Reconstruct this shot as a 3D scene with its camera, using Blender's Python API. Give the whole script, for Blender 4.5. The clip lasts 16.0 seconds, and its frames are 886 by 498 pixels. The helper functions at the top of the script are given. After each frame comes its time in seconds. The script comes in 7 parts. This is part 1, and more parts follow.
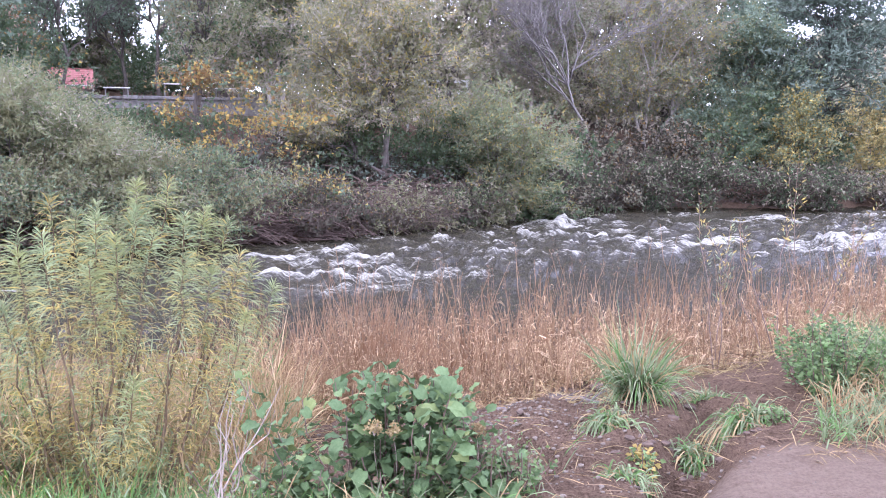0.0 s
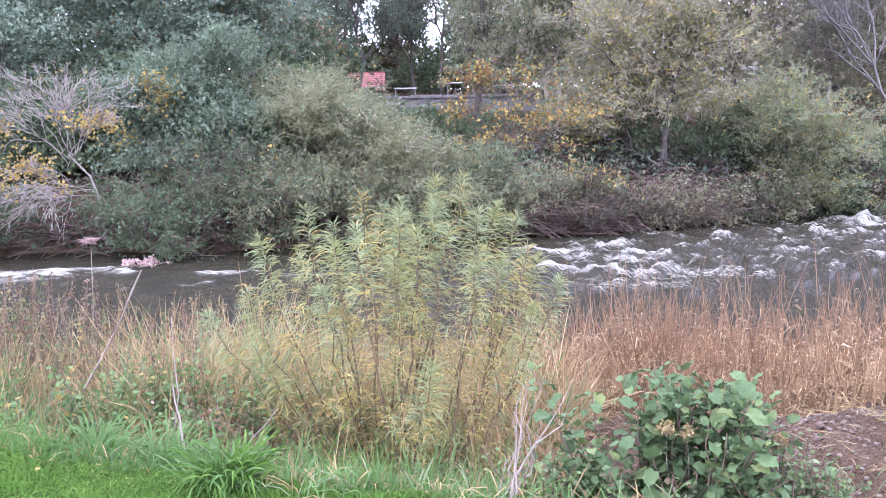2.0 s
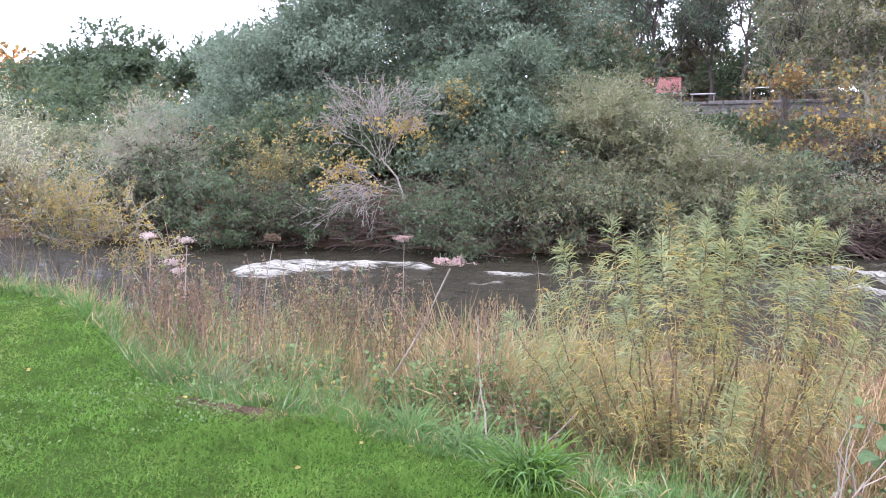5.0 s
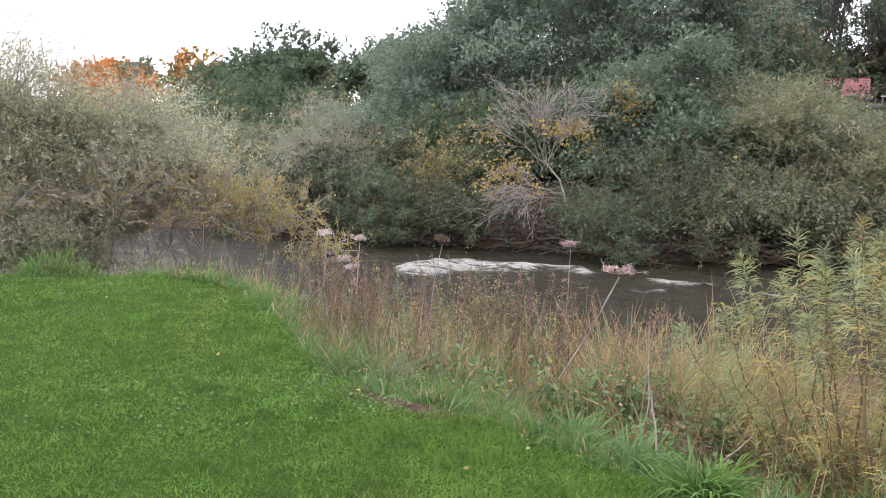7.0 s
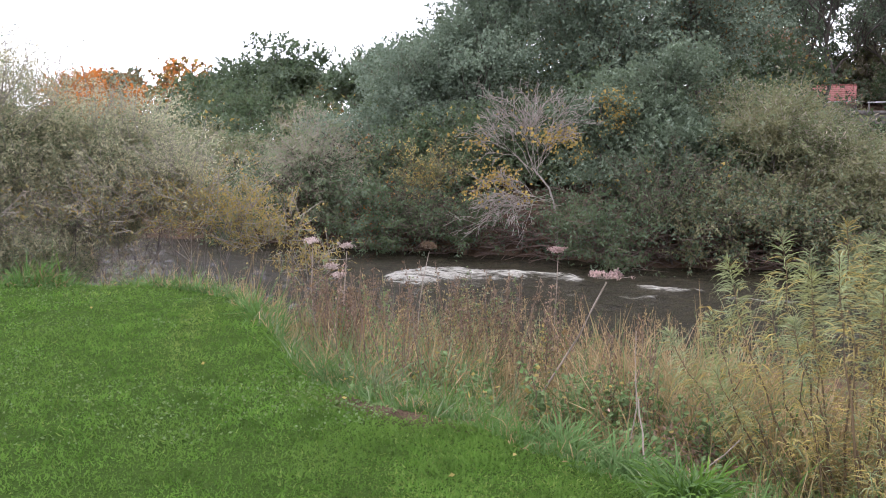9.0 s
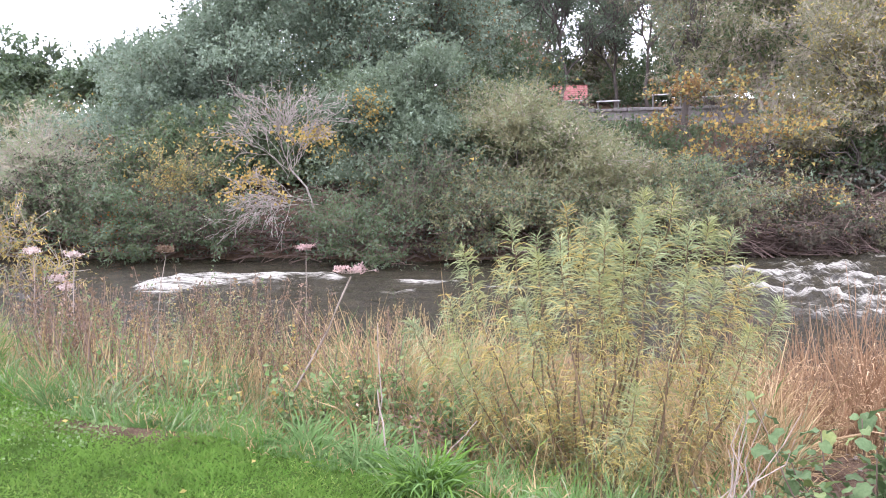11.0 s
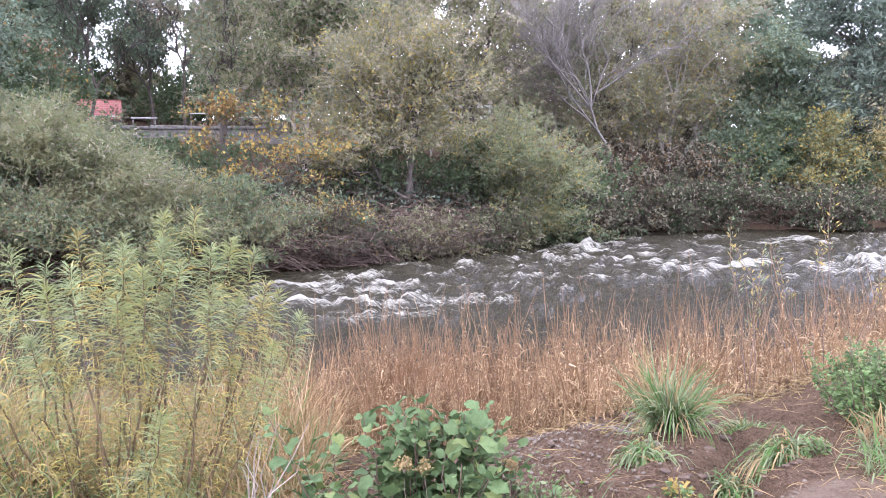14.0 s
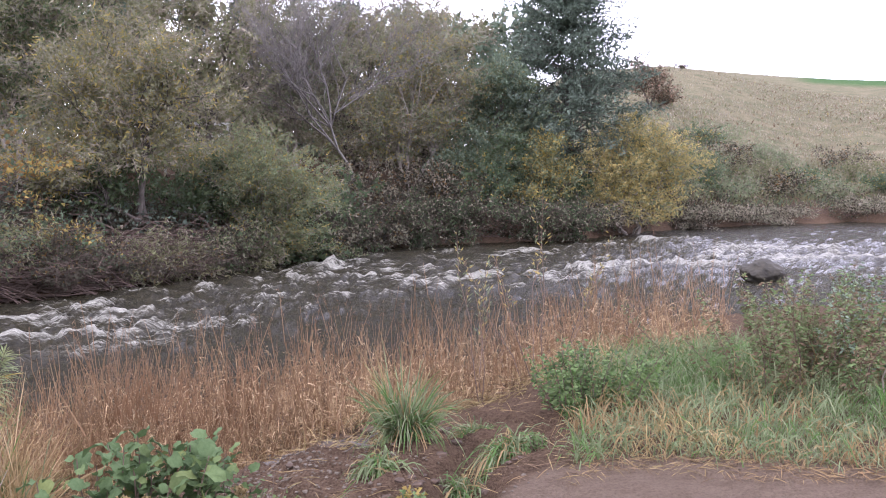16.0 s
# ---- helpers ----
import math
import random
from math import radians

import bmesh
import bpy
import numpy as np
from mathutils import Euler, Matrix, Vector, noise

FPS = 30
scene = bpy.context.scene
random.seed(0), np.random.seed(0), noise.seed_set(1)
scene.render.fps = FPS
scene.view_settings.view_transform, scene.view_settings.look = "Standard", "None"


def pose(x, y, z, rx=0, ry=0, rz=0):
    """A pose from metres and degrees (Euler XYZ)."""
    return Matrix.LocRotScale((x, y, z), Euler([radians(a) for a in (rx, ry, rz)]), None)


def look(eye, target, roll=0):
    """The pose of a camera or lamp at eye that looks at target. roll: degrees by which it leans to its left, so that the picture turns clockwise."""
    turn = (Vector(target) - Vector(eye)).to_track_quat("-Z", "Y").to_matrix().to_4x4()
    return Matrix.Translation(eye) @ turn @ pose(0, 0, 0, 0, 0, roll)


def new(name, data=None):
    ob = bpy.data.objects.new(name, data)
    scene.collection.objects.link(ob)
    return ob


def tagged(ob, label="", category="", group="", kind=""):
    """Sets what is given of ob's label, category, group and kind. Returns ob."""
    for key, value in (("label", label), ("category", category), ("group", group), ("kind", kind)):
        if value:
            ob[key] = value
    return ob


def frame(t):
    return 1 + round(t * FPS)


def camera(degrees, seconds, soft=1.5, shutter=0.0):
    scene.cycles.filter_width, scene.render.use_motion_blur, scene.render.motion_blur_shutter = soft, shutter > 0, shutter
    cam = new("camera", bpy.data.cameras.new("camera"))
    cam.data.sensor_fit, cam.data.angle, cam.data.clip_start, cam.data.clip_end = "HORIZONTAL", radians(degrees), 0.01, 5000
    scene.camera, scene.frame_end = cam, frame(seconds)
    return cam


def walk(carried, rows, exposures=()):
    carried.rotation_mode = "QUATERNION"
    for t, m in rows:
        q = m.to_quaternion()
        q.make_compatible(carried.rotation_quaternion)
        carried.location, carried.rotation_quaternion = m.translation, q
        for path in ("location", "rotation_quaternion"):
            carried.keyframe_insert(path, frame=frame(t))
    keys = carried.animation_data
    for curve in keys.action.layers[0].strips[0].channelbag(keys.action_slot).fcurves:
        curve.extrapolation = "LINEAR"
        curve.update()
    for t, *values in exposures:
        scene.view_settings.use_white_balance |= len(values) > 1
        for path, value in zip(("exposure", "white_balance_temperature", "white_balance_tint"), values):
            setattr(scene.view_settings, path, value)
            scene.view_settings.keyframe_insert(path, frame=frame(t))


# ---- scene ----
cam = camera(56.4, 16.0, 1.0)
# seconds, x, y, z, pitch, lean to the right, yaw
PATH = [
    (0.0, 0.000, 0.000, 1.574, -7.60, -0.90, -0.01),
    (0.5, -0.018, -0.006, 1.579, -7.73, -0.70, 3.04),
    (1.0, -0.039, -0.021, 1.585, -7.94, -0.35, 6.93),
    (1.5, -0.068, -0.040, 1.592, -8.11, 0.05, 13.56),
    (2.0, -0.100, -0.063, 1.593, -8.15, 0.37, 18.73),
    (2.5, -0.114, -0.080, 1.599, -7.99, 0.56, 21.67),
    (3.0, -0.129, -0.100, 1.605, -7.73, 0.81, 25.93),
    (3.5, -0.142, -0.120, 1.606, -7.60, 0.56, 28.63),
    (4.0, -0.162, -0.135, 1.605, -7.60, 0.40, 32.50),
    (6.5, -0.245, -0.223, 1.644, -7.85, -0.87, 45.52),
    (7.0, -0.254, -0.244, 1.648, -7.76, -0.81, 49.15),
    (7.5, -0.257, -0.262, 1.649, -7.47, -0.77, 51.68),
    (8.0, -0.264, -0.279, 1.650, -7.30, -0.84, 52.52),
    (10.5, -0.201, -0.012, 1.575, -6.99, 0.53, 36.00),
    (11.0, -0.182, 0.003, 1.579, -7.11, 0.48, 32.39),
    (11.5, -0.167, 0.022, 1.578, -7.10, 0.20, 28.25),
    (12.0, -0.141, 0.037, 1.581, -6.77, 0.09, 22.80),
    (12.5, -0.110, 0.054, 1.585, -6.64, -0.03, 17.27),
    (13.0, -0.081, 0.056, 1.589, -6.42, -0.18, 11.96),
    (13.5, -0.054, 0.067, 1.598, -6.07, -0.09, 6.56),
    (14.0, -0.023, 0.063, 1.600, -5.94, -0.09, 1.68),
    (14.5, 0.015, 0.055, 1.598, -5.64, -0.11, -3.80),
    (15.0, 0.048, 0.054, 1.592, -5.57, 0.03, -9.76),
    (15.5, 0.064, 0.050, 1.595, -5.09, 0.10, -13.21),
    (16.0, 0.073, 0.039, 1.602, -4.68, 0.20, -15.83),
]
# seconds, stops, kelvin, tint
EXPOSE = [(0.0, 0.85, 5270, 35), (0.5, 0.9, 5265, 34), (1.5, 0.95, 5230, 37), (2.5, 0.9, 5350, 31), (4.0, 0.69, 5540, 30), (6.5, 0.42, 5660, 26), (7.0, 0.12, 5950, 25), (7.5, -0.16, 5940, 24), (8.0, -0.35, 5980, 24), (10.5, 0.73, 5860, 28), (13.0, 0.91, 5640, 29), (14.5, 0.72, 5620, 29), (15.5, 0.39, 5720, 29), (16.0, 0.09, 5760, 31)]
walk(cam, [(t, pose(x, y, z, 90, 0, yaw) @ pose(0, 0, 0, pitch) @ pose(0, 0, 0, 0, 0, -lean)) for t, x, y, z, pitch, lean, yaw in PATH], EXPOSE)

# ---------------------------------------------------------------- light
world = bpy.data.worlds.new("overcast")
scene.world = world
world.use_nodes = True
wn, wl = world.node_tree.nodes, world.node_tree.links
wn.clear()
sky = wn.new("ShaderNodeTexSky")
sky.sky_type, sky.sun_disc = "NISHITA", False
sky.sun_elevation, sky.sun_rotation = radians(48), radians(-115)
sky.air_density, sky.dust_density, sky.ozone_density = 1.0, 4.0, 1.0
cloud = wn.new("ShaderNodeMix")
cloud.data_type = "RGBA"
cloud.inputs["Factor"].default_value = 0.93
cloud.inputs["B"].default_value = (16.25, 16.4, 16.75, 1)
back = wn.new("ShaderNodeBackground")
back.inputs["Strength"].default_value = 0.175
wout = wn.new("ShaderNodeOutputWorld")
wl.new(sky.outputs["Color"], cloud.inputs["A"])
wl.new(cloud.outputs["Result"], back.inputs["Color"])
wl.new(back.outputs["Background"], wout.inputs["Surface"])
sun = new("sun", bpy.data.lights.new("sun", "SUN"))
sun.data.energy, sun.data.angle, sun.data.color = 1.5, radians(25), (1.0, 0.97, 0.92)
sun.matrix_world = look((-36, -17, 50), (0, 0, 5.6))

# ---------------------------------------------------------------- helpers
rng = np.random.default_rng(7)


def shader(name, rough=0.7):
    m = bpy.data.materials.new(name)
    m.use_nodes = True
    n, l = m.node_tree.nodes, m.node_tree.links
    b = n["Principled BSDF"]
    b.inputs["Roughness"].default_value = rough
    return m, n, l, b


def ramp(n, l, source, stops):
    r = n.new("ShaderNodeValToRGB")
    e = r.color_ramp.elements
    while len(e) < len(stops):
        e.new(0.5)
    for k, (p, c) in zip(e, stops):
        k.position, k.color = p, (*c, 1)
    l.new(source, r.inputs["Fac"])
    return r.outputs["Color"]


def noise_tex(n, l, scale, detail=4.0, coords="Object", rough=0.6, stretch=None):
    c = n.new("ShaderNodeTexCoord").outputs[coords]
    if stretch:
        mp = n.new("ShaderNodeMapping")
        mp.inputs["Scale"].default_value = stretch
        l.new(c, mp.inputs["Vector"])
        c = mp.outputs["Vector"]
    t = n.new("ShaderNodeTexNoise")
    t.inputs["Scale"].default_value, t.inputs["Detail"].default_value, t.inputs["Roughness"].default_value = scale, detail, rough
    l.new(c, t.inputs["Vector"])
    return t.outputs["Fac"]


def mixed(n, l, fac, a, b, blend="MIX"):
    x = n.new("ShaderNodeMix")
    x.data_type, x.blend_type = "RGBA", blend
    for key, v in (("Factor", fac), ("A", a), ("B", b)):
        if isinstance(v, (int, float)):
            x.inputs[key].default_value = v
        elif isinstance(v, tuple):
            x.inputs[key].default_value = (*v, 1)
        else:
            l.new(v, x.inputs[key])
    return x.outputs["Result"]


def bumped(n, l, b, height, strength, distance):
    k = n.new("ShaderNodeBump")
    k.inputs["Strength"].default_value, k.inputs["Distance"].default_value = strength, distance
    l.new(height, k.inputs["Height"])
    l.new(k.outputs["Normal"], b.inputs["Normal"])


def leafy(name, colours, patch=None, patch_scale=0.7, see=0.42, rough=0.7):
    """Leaf or blade: a colour for each leaf, patches through the plant, noise that paints lit and shaded clumps, and
    light that passes through.
    """
    m, n, l, b = shader(name, rough)
    g = n.new("ShaderNodeNewGeometry").outputs["Random Per Island"]
    k = len(colours)
    col = ramp(n, l, g, [((i + 0.5) / k, c) for i, c in enumerate(colours)])
    mean = tuple(sum(c[i] for c in colours) / k for i in range(3))
    col = mixed(n, l, 0.58, col, mean)
    shade = n.new("ShaderNodeMapRange")
    shade.inputs["From Min"].default_value, shade.inputs["From Max"].default_value = 0.3, 0.7
    shade.inputs["To Min"].default_value, shade.inputs["To Max"].default_value = 0.56, 1.42
    l.new(noise_tex(n, l, patch_scale * 2.6, 2.0), shade.inputs["Value"])
    col = mixed(n, l, 1.0, col, shade.outputs["Result"], "MULTIPLY")
    f = noise_tex(n, l, patch_scale, 3.0)
    f2 = n.new("ShaderNodeMapRange")
    f2.inputs["From Min"].default_value, f2.inputs["From Max"].default_value = 0.42, 0.66
    l.new(f, f2.inputs["Value"])
    if patch:
        col = mixed(n, l, f2.outputs["Result"], col, patch)
    l.new(col, b.inputs["Base Color"])
    b.inputs["Specular IOR Level"].default_value = 0.14
    t = n.new("ShaderNodeBsdfTranslucent")
    l.new(col, t.inputs["Color"])
    mx = n.new("ShaderNodeMixShader")
    mx.inputs["Fac"].default_value = see
    l.new(b.outputs["BSDF"], mx.inputs[1])
    l.new(t.outputs["BSDF"], mx.inputs[2])
    l.new(mx.outputs["Shader"], n["Material Output"].inputs["Surface"])
    return m


def bark(name, a, c, scale=9.0):
    m, n, l, b = shader(name, 0.85)
    f = noise_tex(n, l, scale, 6.0, stretch=(1, 1, 0.25))
    l.new(ramp(n, l, f, [(0.3, a), (0.7, c)]), b.inputs["Base Color"])
    bumped(n, l, b, f, 0.6, 0.02)
    return m


def raw(name, verts, faces, mats, idx=None, parent=None, smooth=False):
    """One mesh object from arrays: verts (n, 3), faces (m, 3 or 4)."""
    me = bpy.data.meshes.new(name)
    verts, faces = np.asarray(verts, np.float32), np.asarray(faces, np.int32)
    k = faces.shape[1]
    me.vertices.add(len(verts))
    me.vertices.foreach_set("co", verts.ravel())
    me.loops.add(faces.size)
    me.loops.foreach_set("vertex_index", faces.ravel())
    me.polygons.add(len(faces))
    me.polygons.foreach_set("loop_start", np.arange(0, faces.size, k, dtype=np.int32))
    for m in mats if isinstance(mats, (list, tuple)) else [mats]:
        me.materials.append(m)
    if idx is not None:
        me.polygons.foreach_set("material_index", np.asarray(idx, np.int32))
    me.polygons.foreach_set("use_smooth", np.full(len(faces), smooth))
    me.update(calc_edges=True)
    me.validate()
    ob = new(name, me)
    if parent:
        ob.parent = parent
    return ob


def thing(name, x, y, z, label, category, group=""):
    e = new(name)
    e.location = (x, y, z)
    return tagged(e, label, category, group)


def unit(v):
    return v / np.maximum(np.linalg.norm(v, axis=-1, keepdims=True), 1e-9)


def ball(n, r=rng):
    return unit(r.normal(size=(n, 3)))


def leaves(base, way, length, width, fold=0.25, r=rng):
    """Pointed leaves, each two triangles folded on the midrib."""
    way = unit(way)
    side = unit(np.cross(way, unit(way + 1.2 * ball(len(way), r))))
    nrm = np.cross(side, way)
    length, width = np.broadcast_to(length, len(base))[:, None], np.broadcast_to(width, len(base))[:, None]
    mid = base + 0.45 * length * way - fold * width * nrm
    v = np.stack([base, mid + side * width / 2 + 2 * fold * width * nrm, base + way * length, mid - side * width / 2 + 2 * fold * width * nrm], 1)
    i = np.arange(len(base))[:, None] * 4
    f = np.stack([i + (0, 1, 2), i + (0, 2, 3)], 1)
    return v.reshape(-1, 3), f.reshape(-1, 3)


def leaf_tips(base, way, length, width, r=rng):
    """Small far leaves: one pointed triangle each."""
    way = unit(way)
    side = unit(np.cross(way, ball(len(way), r)))
    length, width = np.broadcast_to(length, len(base))[:, None], np.broadcast_to(width, len(base))[:, None]
    v = np.stack([base - side * width * 0.5, base + side * width * 0.5, base + way * length], 1)
    return v.reshape(-1, 3), np.arange(3 * len(base)).reshape(-1, 3)


def strips(base, way, length, width, droop, segs=3, r=rng, side=None, shape=None):
    """Blades: ribbons that taper to a point and bend down by droop (a share of their length)."""
    n = len(base)
    way = unit(way)
    length, width, droop = (np.broadcast_to(a, n).astype(float) for a in (length, width, droop))
    if side is None:
        side = unit(np.cross(way, ball(n, r)))
    s = np.linspace(0, 1, segs + 1)
    w = shape if shape is not None else np.minimum(1, 2.2 * (1 - s) ** 0.8) * np.minimum(1, 0.55 + s * 3)
    c = base[:, None] + way[:, None] * (length[:, None] * s)[..., None]
    c[..., 2] -= (droop * length)[:, None] * s ** 2.2
    half = side[:, None] * (width[:, None] * np.asarray(w) / 2)[..., None]
    v = np.stack([c - half, c + half], 2).reshape(-1, 3)
    i = (np.arange(n)[:, None] * (segs + 1) + np.arange(segs)[None]).ravel()[:, None] * 2
    return v, i + np.array((0, 1, 3, 2))


def tubes(paths, radii, sides=4):
    """Tapered tubes along polylines: paths (m, k, 3), radii (m, k)."""
    paths, radii = np.asarray(paths, float), np.asarray(radii, float)
    paths = paths[None] if paths.ndim == 2 else paths
    m, k, _ = paths.shape
    d = unit(np.gradient(paths, axis=1)) if k > 2 else np.repeat(unit(paths[:, 1:] - paths[:, :1]), 2, 1)
    ref = np.where(np.abs(d[..., 2:]) > 0.9, np.array((1.0, 0, 0)), np.array((0, 0, 1.0)))
    a = unit(np.cross(d, ref))
    b = np.cross(d, a)
    t = np.arange(sides) * 2 * np.pi / sides
    v = paths[:, :, None] + radii[:, :, None, None] * (np.cos(t)[:, None] * a[:, :, None] + np.sin(t)[:, None] * b[:, :, None])
    i = (np.arange(m)[:, None, None] * k + np.arange(k - 1)[None, :, None]) * sides
    j = np.arange(sides)
    f = np.stack([i + j, i + (j + 1) % sides, i + sides + (j + 1) % sides, i + sides + j], -1)
    return v.reshape(-1, 3), f.reshape(-1, 4)


def joined(pieces):
    v, f, at = [], [], 0
    for a, b in pieces:
        v.append(a), f.append(b + at)
        at += len(a)
    return np.concatenate(v), np.concatenate(f)


def bend(a, b, k, wobble, r=rng, sag=0.0):
    """Wavering polylines from points a to points b (m, 3)."""
    a, b = np.atleast_2d(a).astype(float), np.atleast_2d(b).astype(float)
    s = np.linspace(0, 1, k)[None, :, None]
    p = a[:, None] * (1 - s) + b[:, None] * s
    long = np.linalg.norm(b - a, axis=1)[:, None, None]
    p += r.normal(size=p.shape) * wobble * long * np.sin(np.pi * s) ** 0.7
    p[..., 2] += (sag * long * np.sin(np.pi * s))[..., 0]
    return p


def smooth(x, a, b):
    t = np.clip((x - a) / (b - a), 0, 1)
    return t * t * (3 - 2 * t)


def waver(x, y, scale, seed=0):
    """Cheap smooth noise of the plan, about -1 to 1."""
    o = np.zeros(np.shape(x))
    g = np.random.default_rng(seed)
    for k in range(7):
        a, p, q = g.uniform(0, 6.28), g.uniform(0, 6.28), scale * 1.55 ** (k * 0.8) * g.uniform(0.8, 1.2)
        o = o + np.sin((np.cos(a) * x + np.sin(a) * y) * q + p + 1.3 * np.sin((np.cos(a + 1.3) * x + np.sin(a + 1.3) * y) * q * 0.6 + p * 2)) / 1.35 ** k
    return o / 2.4


# ---------------------------------------------------------------- the lie of the land
WATER = -1.6
TURNS = (-180, -100, -80, -60, -45, -38, -30, -24, -18, -10, 0, 10, 20, 30, 38, 47, 57, 61, 65, 70, 80, 100, 125, 150, 180)
EDGE = (900, 900, 30, 8.5, 5.2, 4.95, 4.9, 4.6, 3.9, 3.6, 3.4, 3.35, 3.45, 3.65, 3.9, 4.55, 5.25, 5.9, 9.3, 10.2, 11.0, 14, 22, 900, 900)
NEAR = (990, 990, 55, 34, 25, 22, 18.5, 16, 14.4, 13.2, 12.6, 12.6, 12.8, 13, 13.2, 13.6, 14.6, 15.5, 16.5, 17, 17.5, 19, 30, 990, 990)
FAR = (1080, 1080, 170, 110, 73, 66, 54.5, 44, 43.4, 39.6, 30.2, 25.6, 24.2, 23.2, 23.2, 24.5, 26.5, 28, 29.5, 30.5, 31.5, 36, 55, 1080, 1080)


def polar(x, y):
    return np.degrees(np.arctan2(-x, y)), np.hypot(x, y)


def ground(x, y, rough=True):
    x, y = np.asarray(x, float), np.asarray(y, float)
    az, r = polar(x, y)
    e, n, w = (np.interp(az, TURNS, k) for k in (EDGE, NEAR, FAR))
    drop = np.interp(az, TURNS, (0.1, 0.1, 0.1, 0.1, 0.08, 0.06, 0.06, 0.08, 0.08, 0.16, 0.42, 0.5, 0.42, 0.35, 0.3, 0.25, 0.2, 0.2, 0.2, 0.3, 0.3, 0.3, 0.3, 0.1, 0.1))
    u = np.clip((r - e) / (n - e), 0, 1)
    z = -drop * smooth(r, e - 0.15, e + 0.75) - (1.63 - drop) * u ** np.interp(az, (0, 20), (1.6, 0.85))
    v = np.clip((r - n) / (w - n), 0, 1)
    z = z - 0.7 * np.sin(np.pi * v) ** 0.6
    past = np.maximum(r - w, 0)
    z = z + 1.0 * smooth(past, 0, 1.6) + np.interp(az, (48, 58), (7.2, 2.6)) * (1 - np.exp(-past / 30))
    # the open hillside upstream
    one = np.interp(r, (50, 58, 72, 90, 130, 160, 210, 2500), (-1.6, 0.6, 3.6, 8.5, 17.8, 21, 26, 30))
    two = np.interp(r, (66, 75, 88, 110, 130, 150, 210, 260, 2500), (-1.6, 0.3, 3.4, 8.6, 12.6, 16.0, 25.0, 26.5, 30))
    side = smooth(-az, 29, 42)
    slope = (one * (1 - side) + two * side) * np.interp(-az, (25, 29, 33.5, 39, 44, 50), (1.04, 1.055, 1.075, 1.015, 0.95, 0.94))
    hill = smooth(-az, 18, 25) * smooth(-az, 100, 70) * smooth(past, 0.5, 9)
    z = z * (1 - hill) + np.maximum(slope, z * 0 - 1.0) * hill
    if rough:
        bank = smooth(r, e - 0.1, e + 0.6) * (1 - smooth(r, n - 1.0, n))
        z = z + bank * (0.07 * waver(x, y, 2.2, 3) + 0.035 * waver(x, y, 9, 4) + 0.03 * np.abs(waver(x, y, 17, 9)) + 0.014 * waver(x, y, 30, 13)) + 0.012 * waver(x, y, 3.1, 5) * (r < 60)
        # the gully that runs down beside the sandy path
        g = np.exp(-((az + 17.2 + 1.2 * (r - 4.2)) / 2.2) ** 2) * smooth(r, 3.5, 4.0) * (1 - smooth(r, 5.2, 6.2))
        z = z - 0.26 * g
        # a low broken lip where the earth drops to the reeds
        lip = np.interp(az, (-22, -14, -6, 2, 9), (6.1, 6.0, 6.15, 6.3, 6.5)) + 0.16 * waver(x, y, 3.3, 14)
        z = z - 0.13 * smooth(r, lip - 0.05, lip + 0.07) * smooth(az, -24, -19) * smooth(-az, -11, -7) * (1 - smooth(r, 9, 11))
        sandy = smooth(-az, 16, 20) * (1 - smooth(r, e - 0.2, e + 0.2)) * (r < 9)
        z = z + sandy * (0.018 * waver(x + 0.6 * y, y * 0.3, 7, 10) + 0.012 * waver(x, y, 16, 11) - 0.012 * smooth(waver(x, y, 5, 15), 0.5, 0.9))
        z = z + smooth(past, 0, 2) * (1 - 0.8 * smooth(r, 130, 200)) * 0.25 * waver(x, y, 0.5, 6)
    return z


def put(x, y):
    return float(ground(x, y))


# ---------------------------------------------------------------- materials
WILLOW = leafy("willow_leaf", [(0.168, 0.190, 0.091), (0.208, 0.224, 0.110), (0.245, 0.245, 0.130), (0.140, 0.167, 0.083)], (0.217, 0.205, 0.107))
SAGE = leafy("sage_willow_leaf", [(0.202, 0.254, 0.152), (0.245, 0.289, 0.172), (0.172, 0.221, 0.129), (0.282, 0.301, 0.176)], (0.202, 0.248, 0.129))
# BROWNISH and ALDER hold extra blue and paleness as painted distance haze
BROWNISH = leafy("autumn_willow_leaf", [(0.285, 0.256, 0.187), (0.348, 0.300, 0.222), (0.235, 0.227, 0.162), (0.397, 0.328, 0.259)], (0.228, 0.235, 0.151))
ALDER = leafy("alder_leaf", [(0.162, 0.224, 0.162), (0.212, 0.276, 0.191), (0.252, 0.306, 0.205), (0.184, 0.227, 0.164)], (0.184, 0.240, 0.168), see=0.3)
MAPLE = leafy("maple_leaf", [(0.118, 0.165, 0.108), (0.158, 0.208, 0.123), (0.104, 0.140, 0.097), (0.180, 0.228, 0.128)], (0.124, 0.160, 0.101))
YELLOW = leafy("yellow_leaf", [(0.405, 0.290, 0.080), (0.480, 0.350, 0.105), (0.340, 0.222, 0.065), (0.290, 0.245, 0.080)])
# willow leaf paled in its colour to stand for misty glare
HAZY = leafy("hazed_willow_leaf", [(0.440, 0.448, 0.285), (0.500, 0.488, 0.308), (0.385, 0.398, 0.244), (0.545, 0.500, 0.318)], (0.468, 0.428, 0.262), 0.5)
OLIVEY = leafy("yellowing_leaf", [(0.449, 0.326, 0.095), (0.370, 0.302, 0.095), (0.528, 0.375, 0.123), (0.264, 0.242, 0.081)], (0.343, 0.291, 0.095))
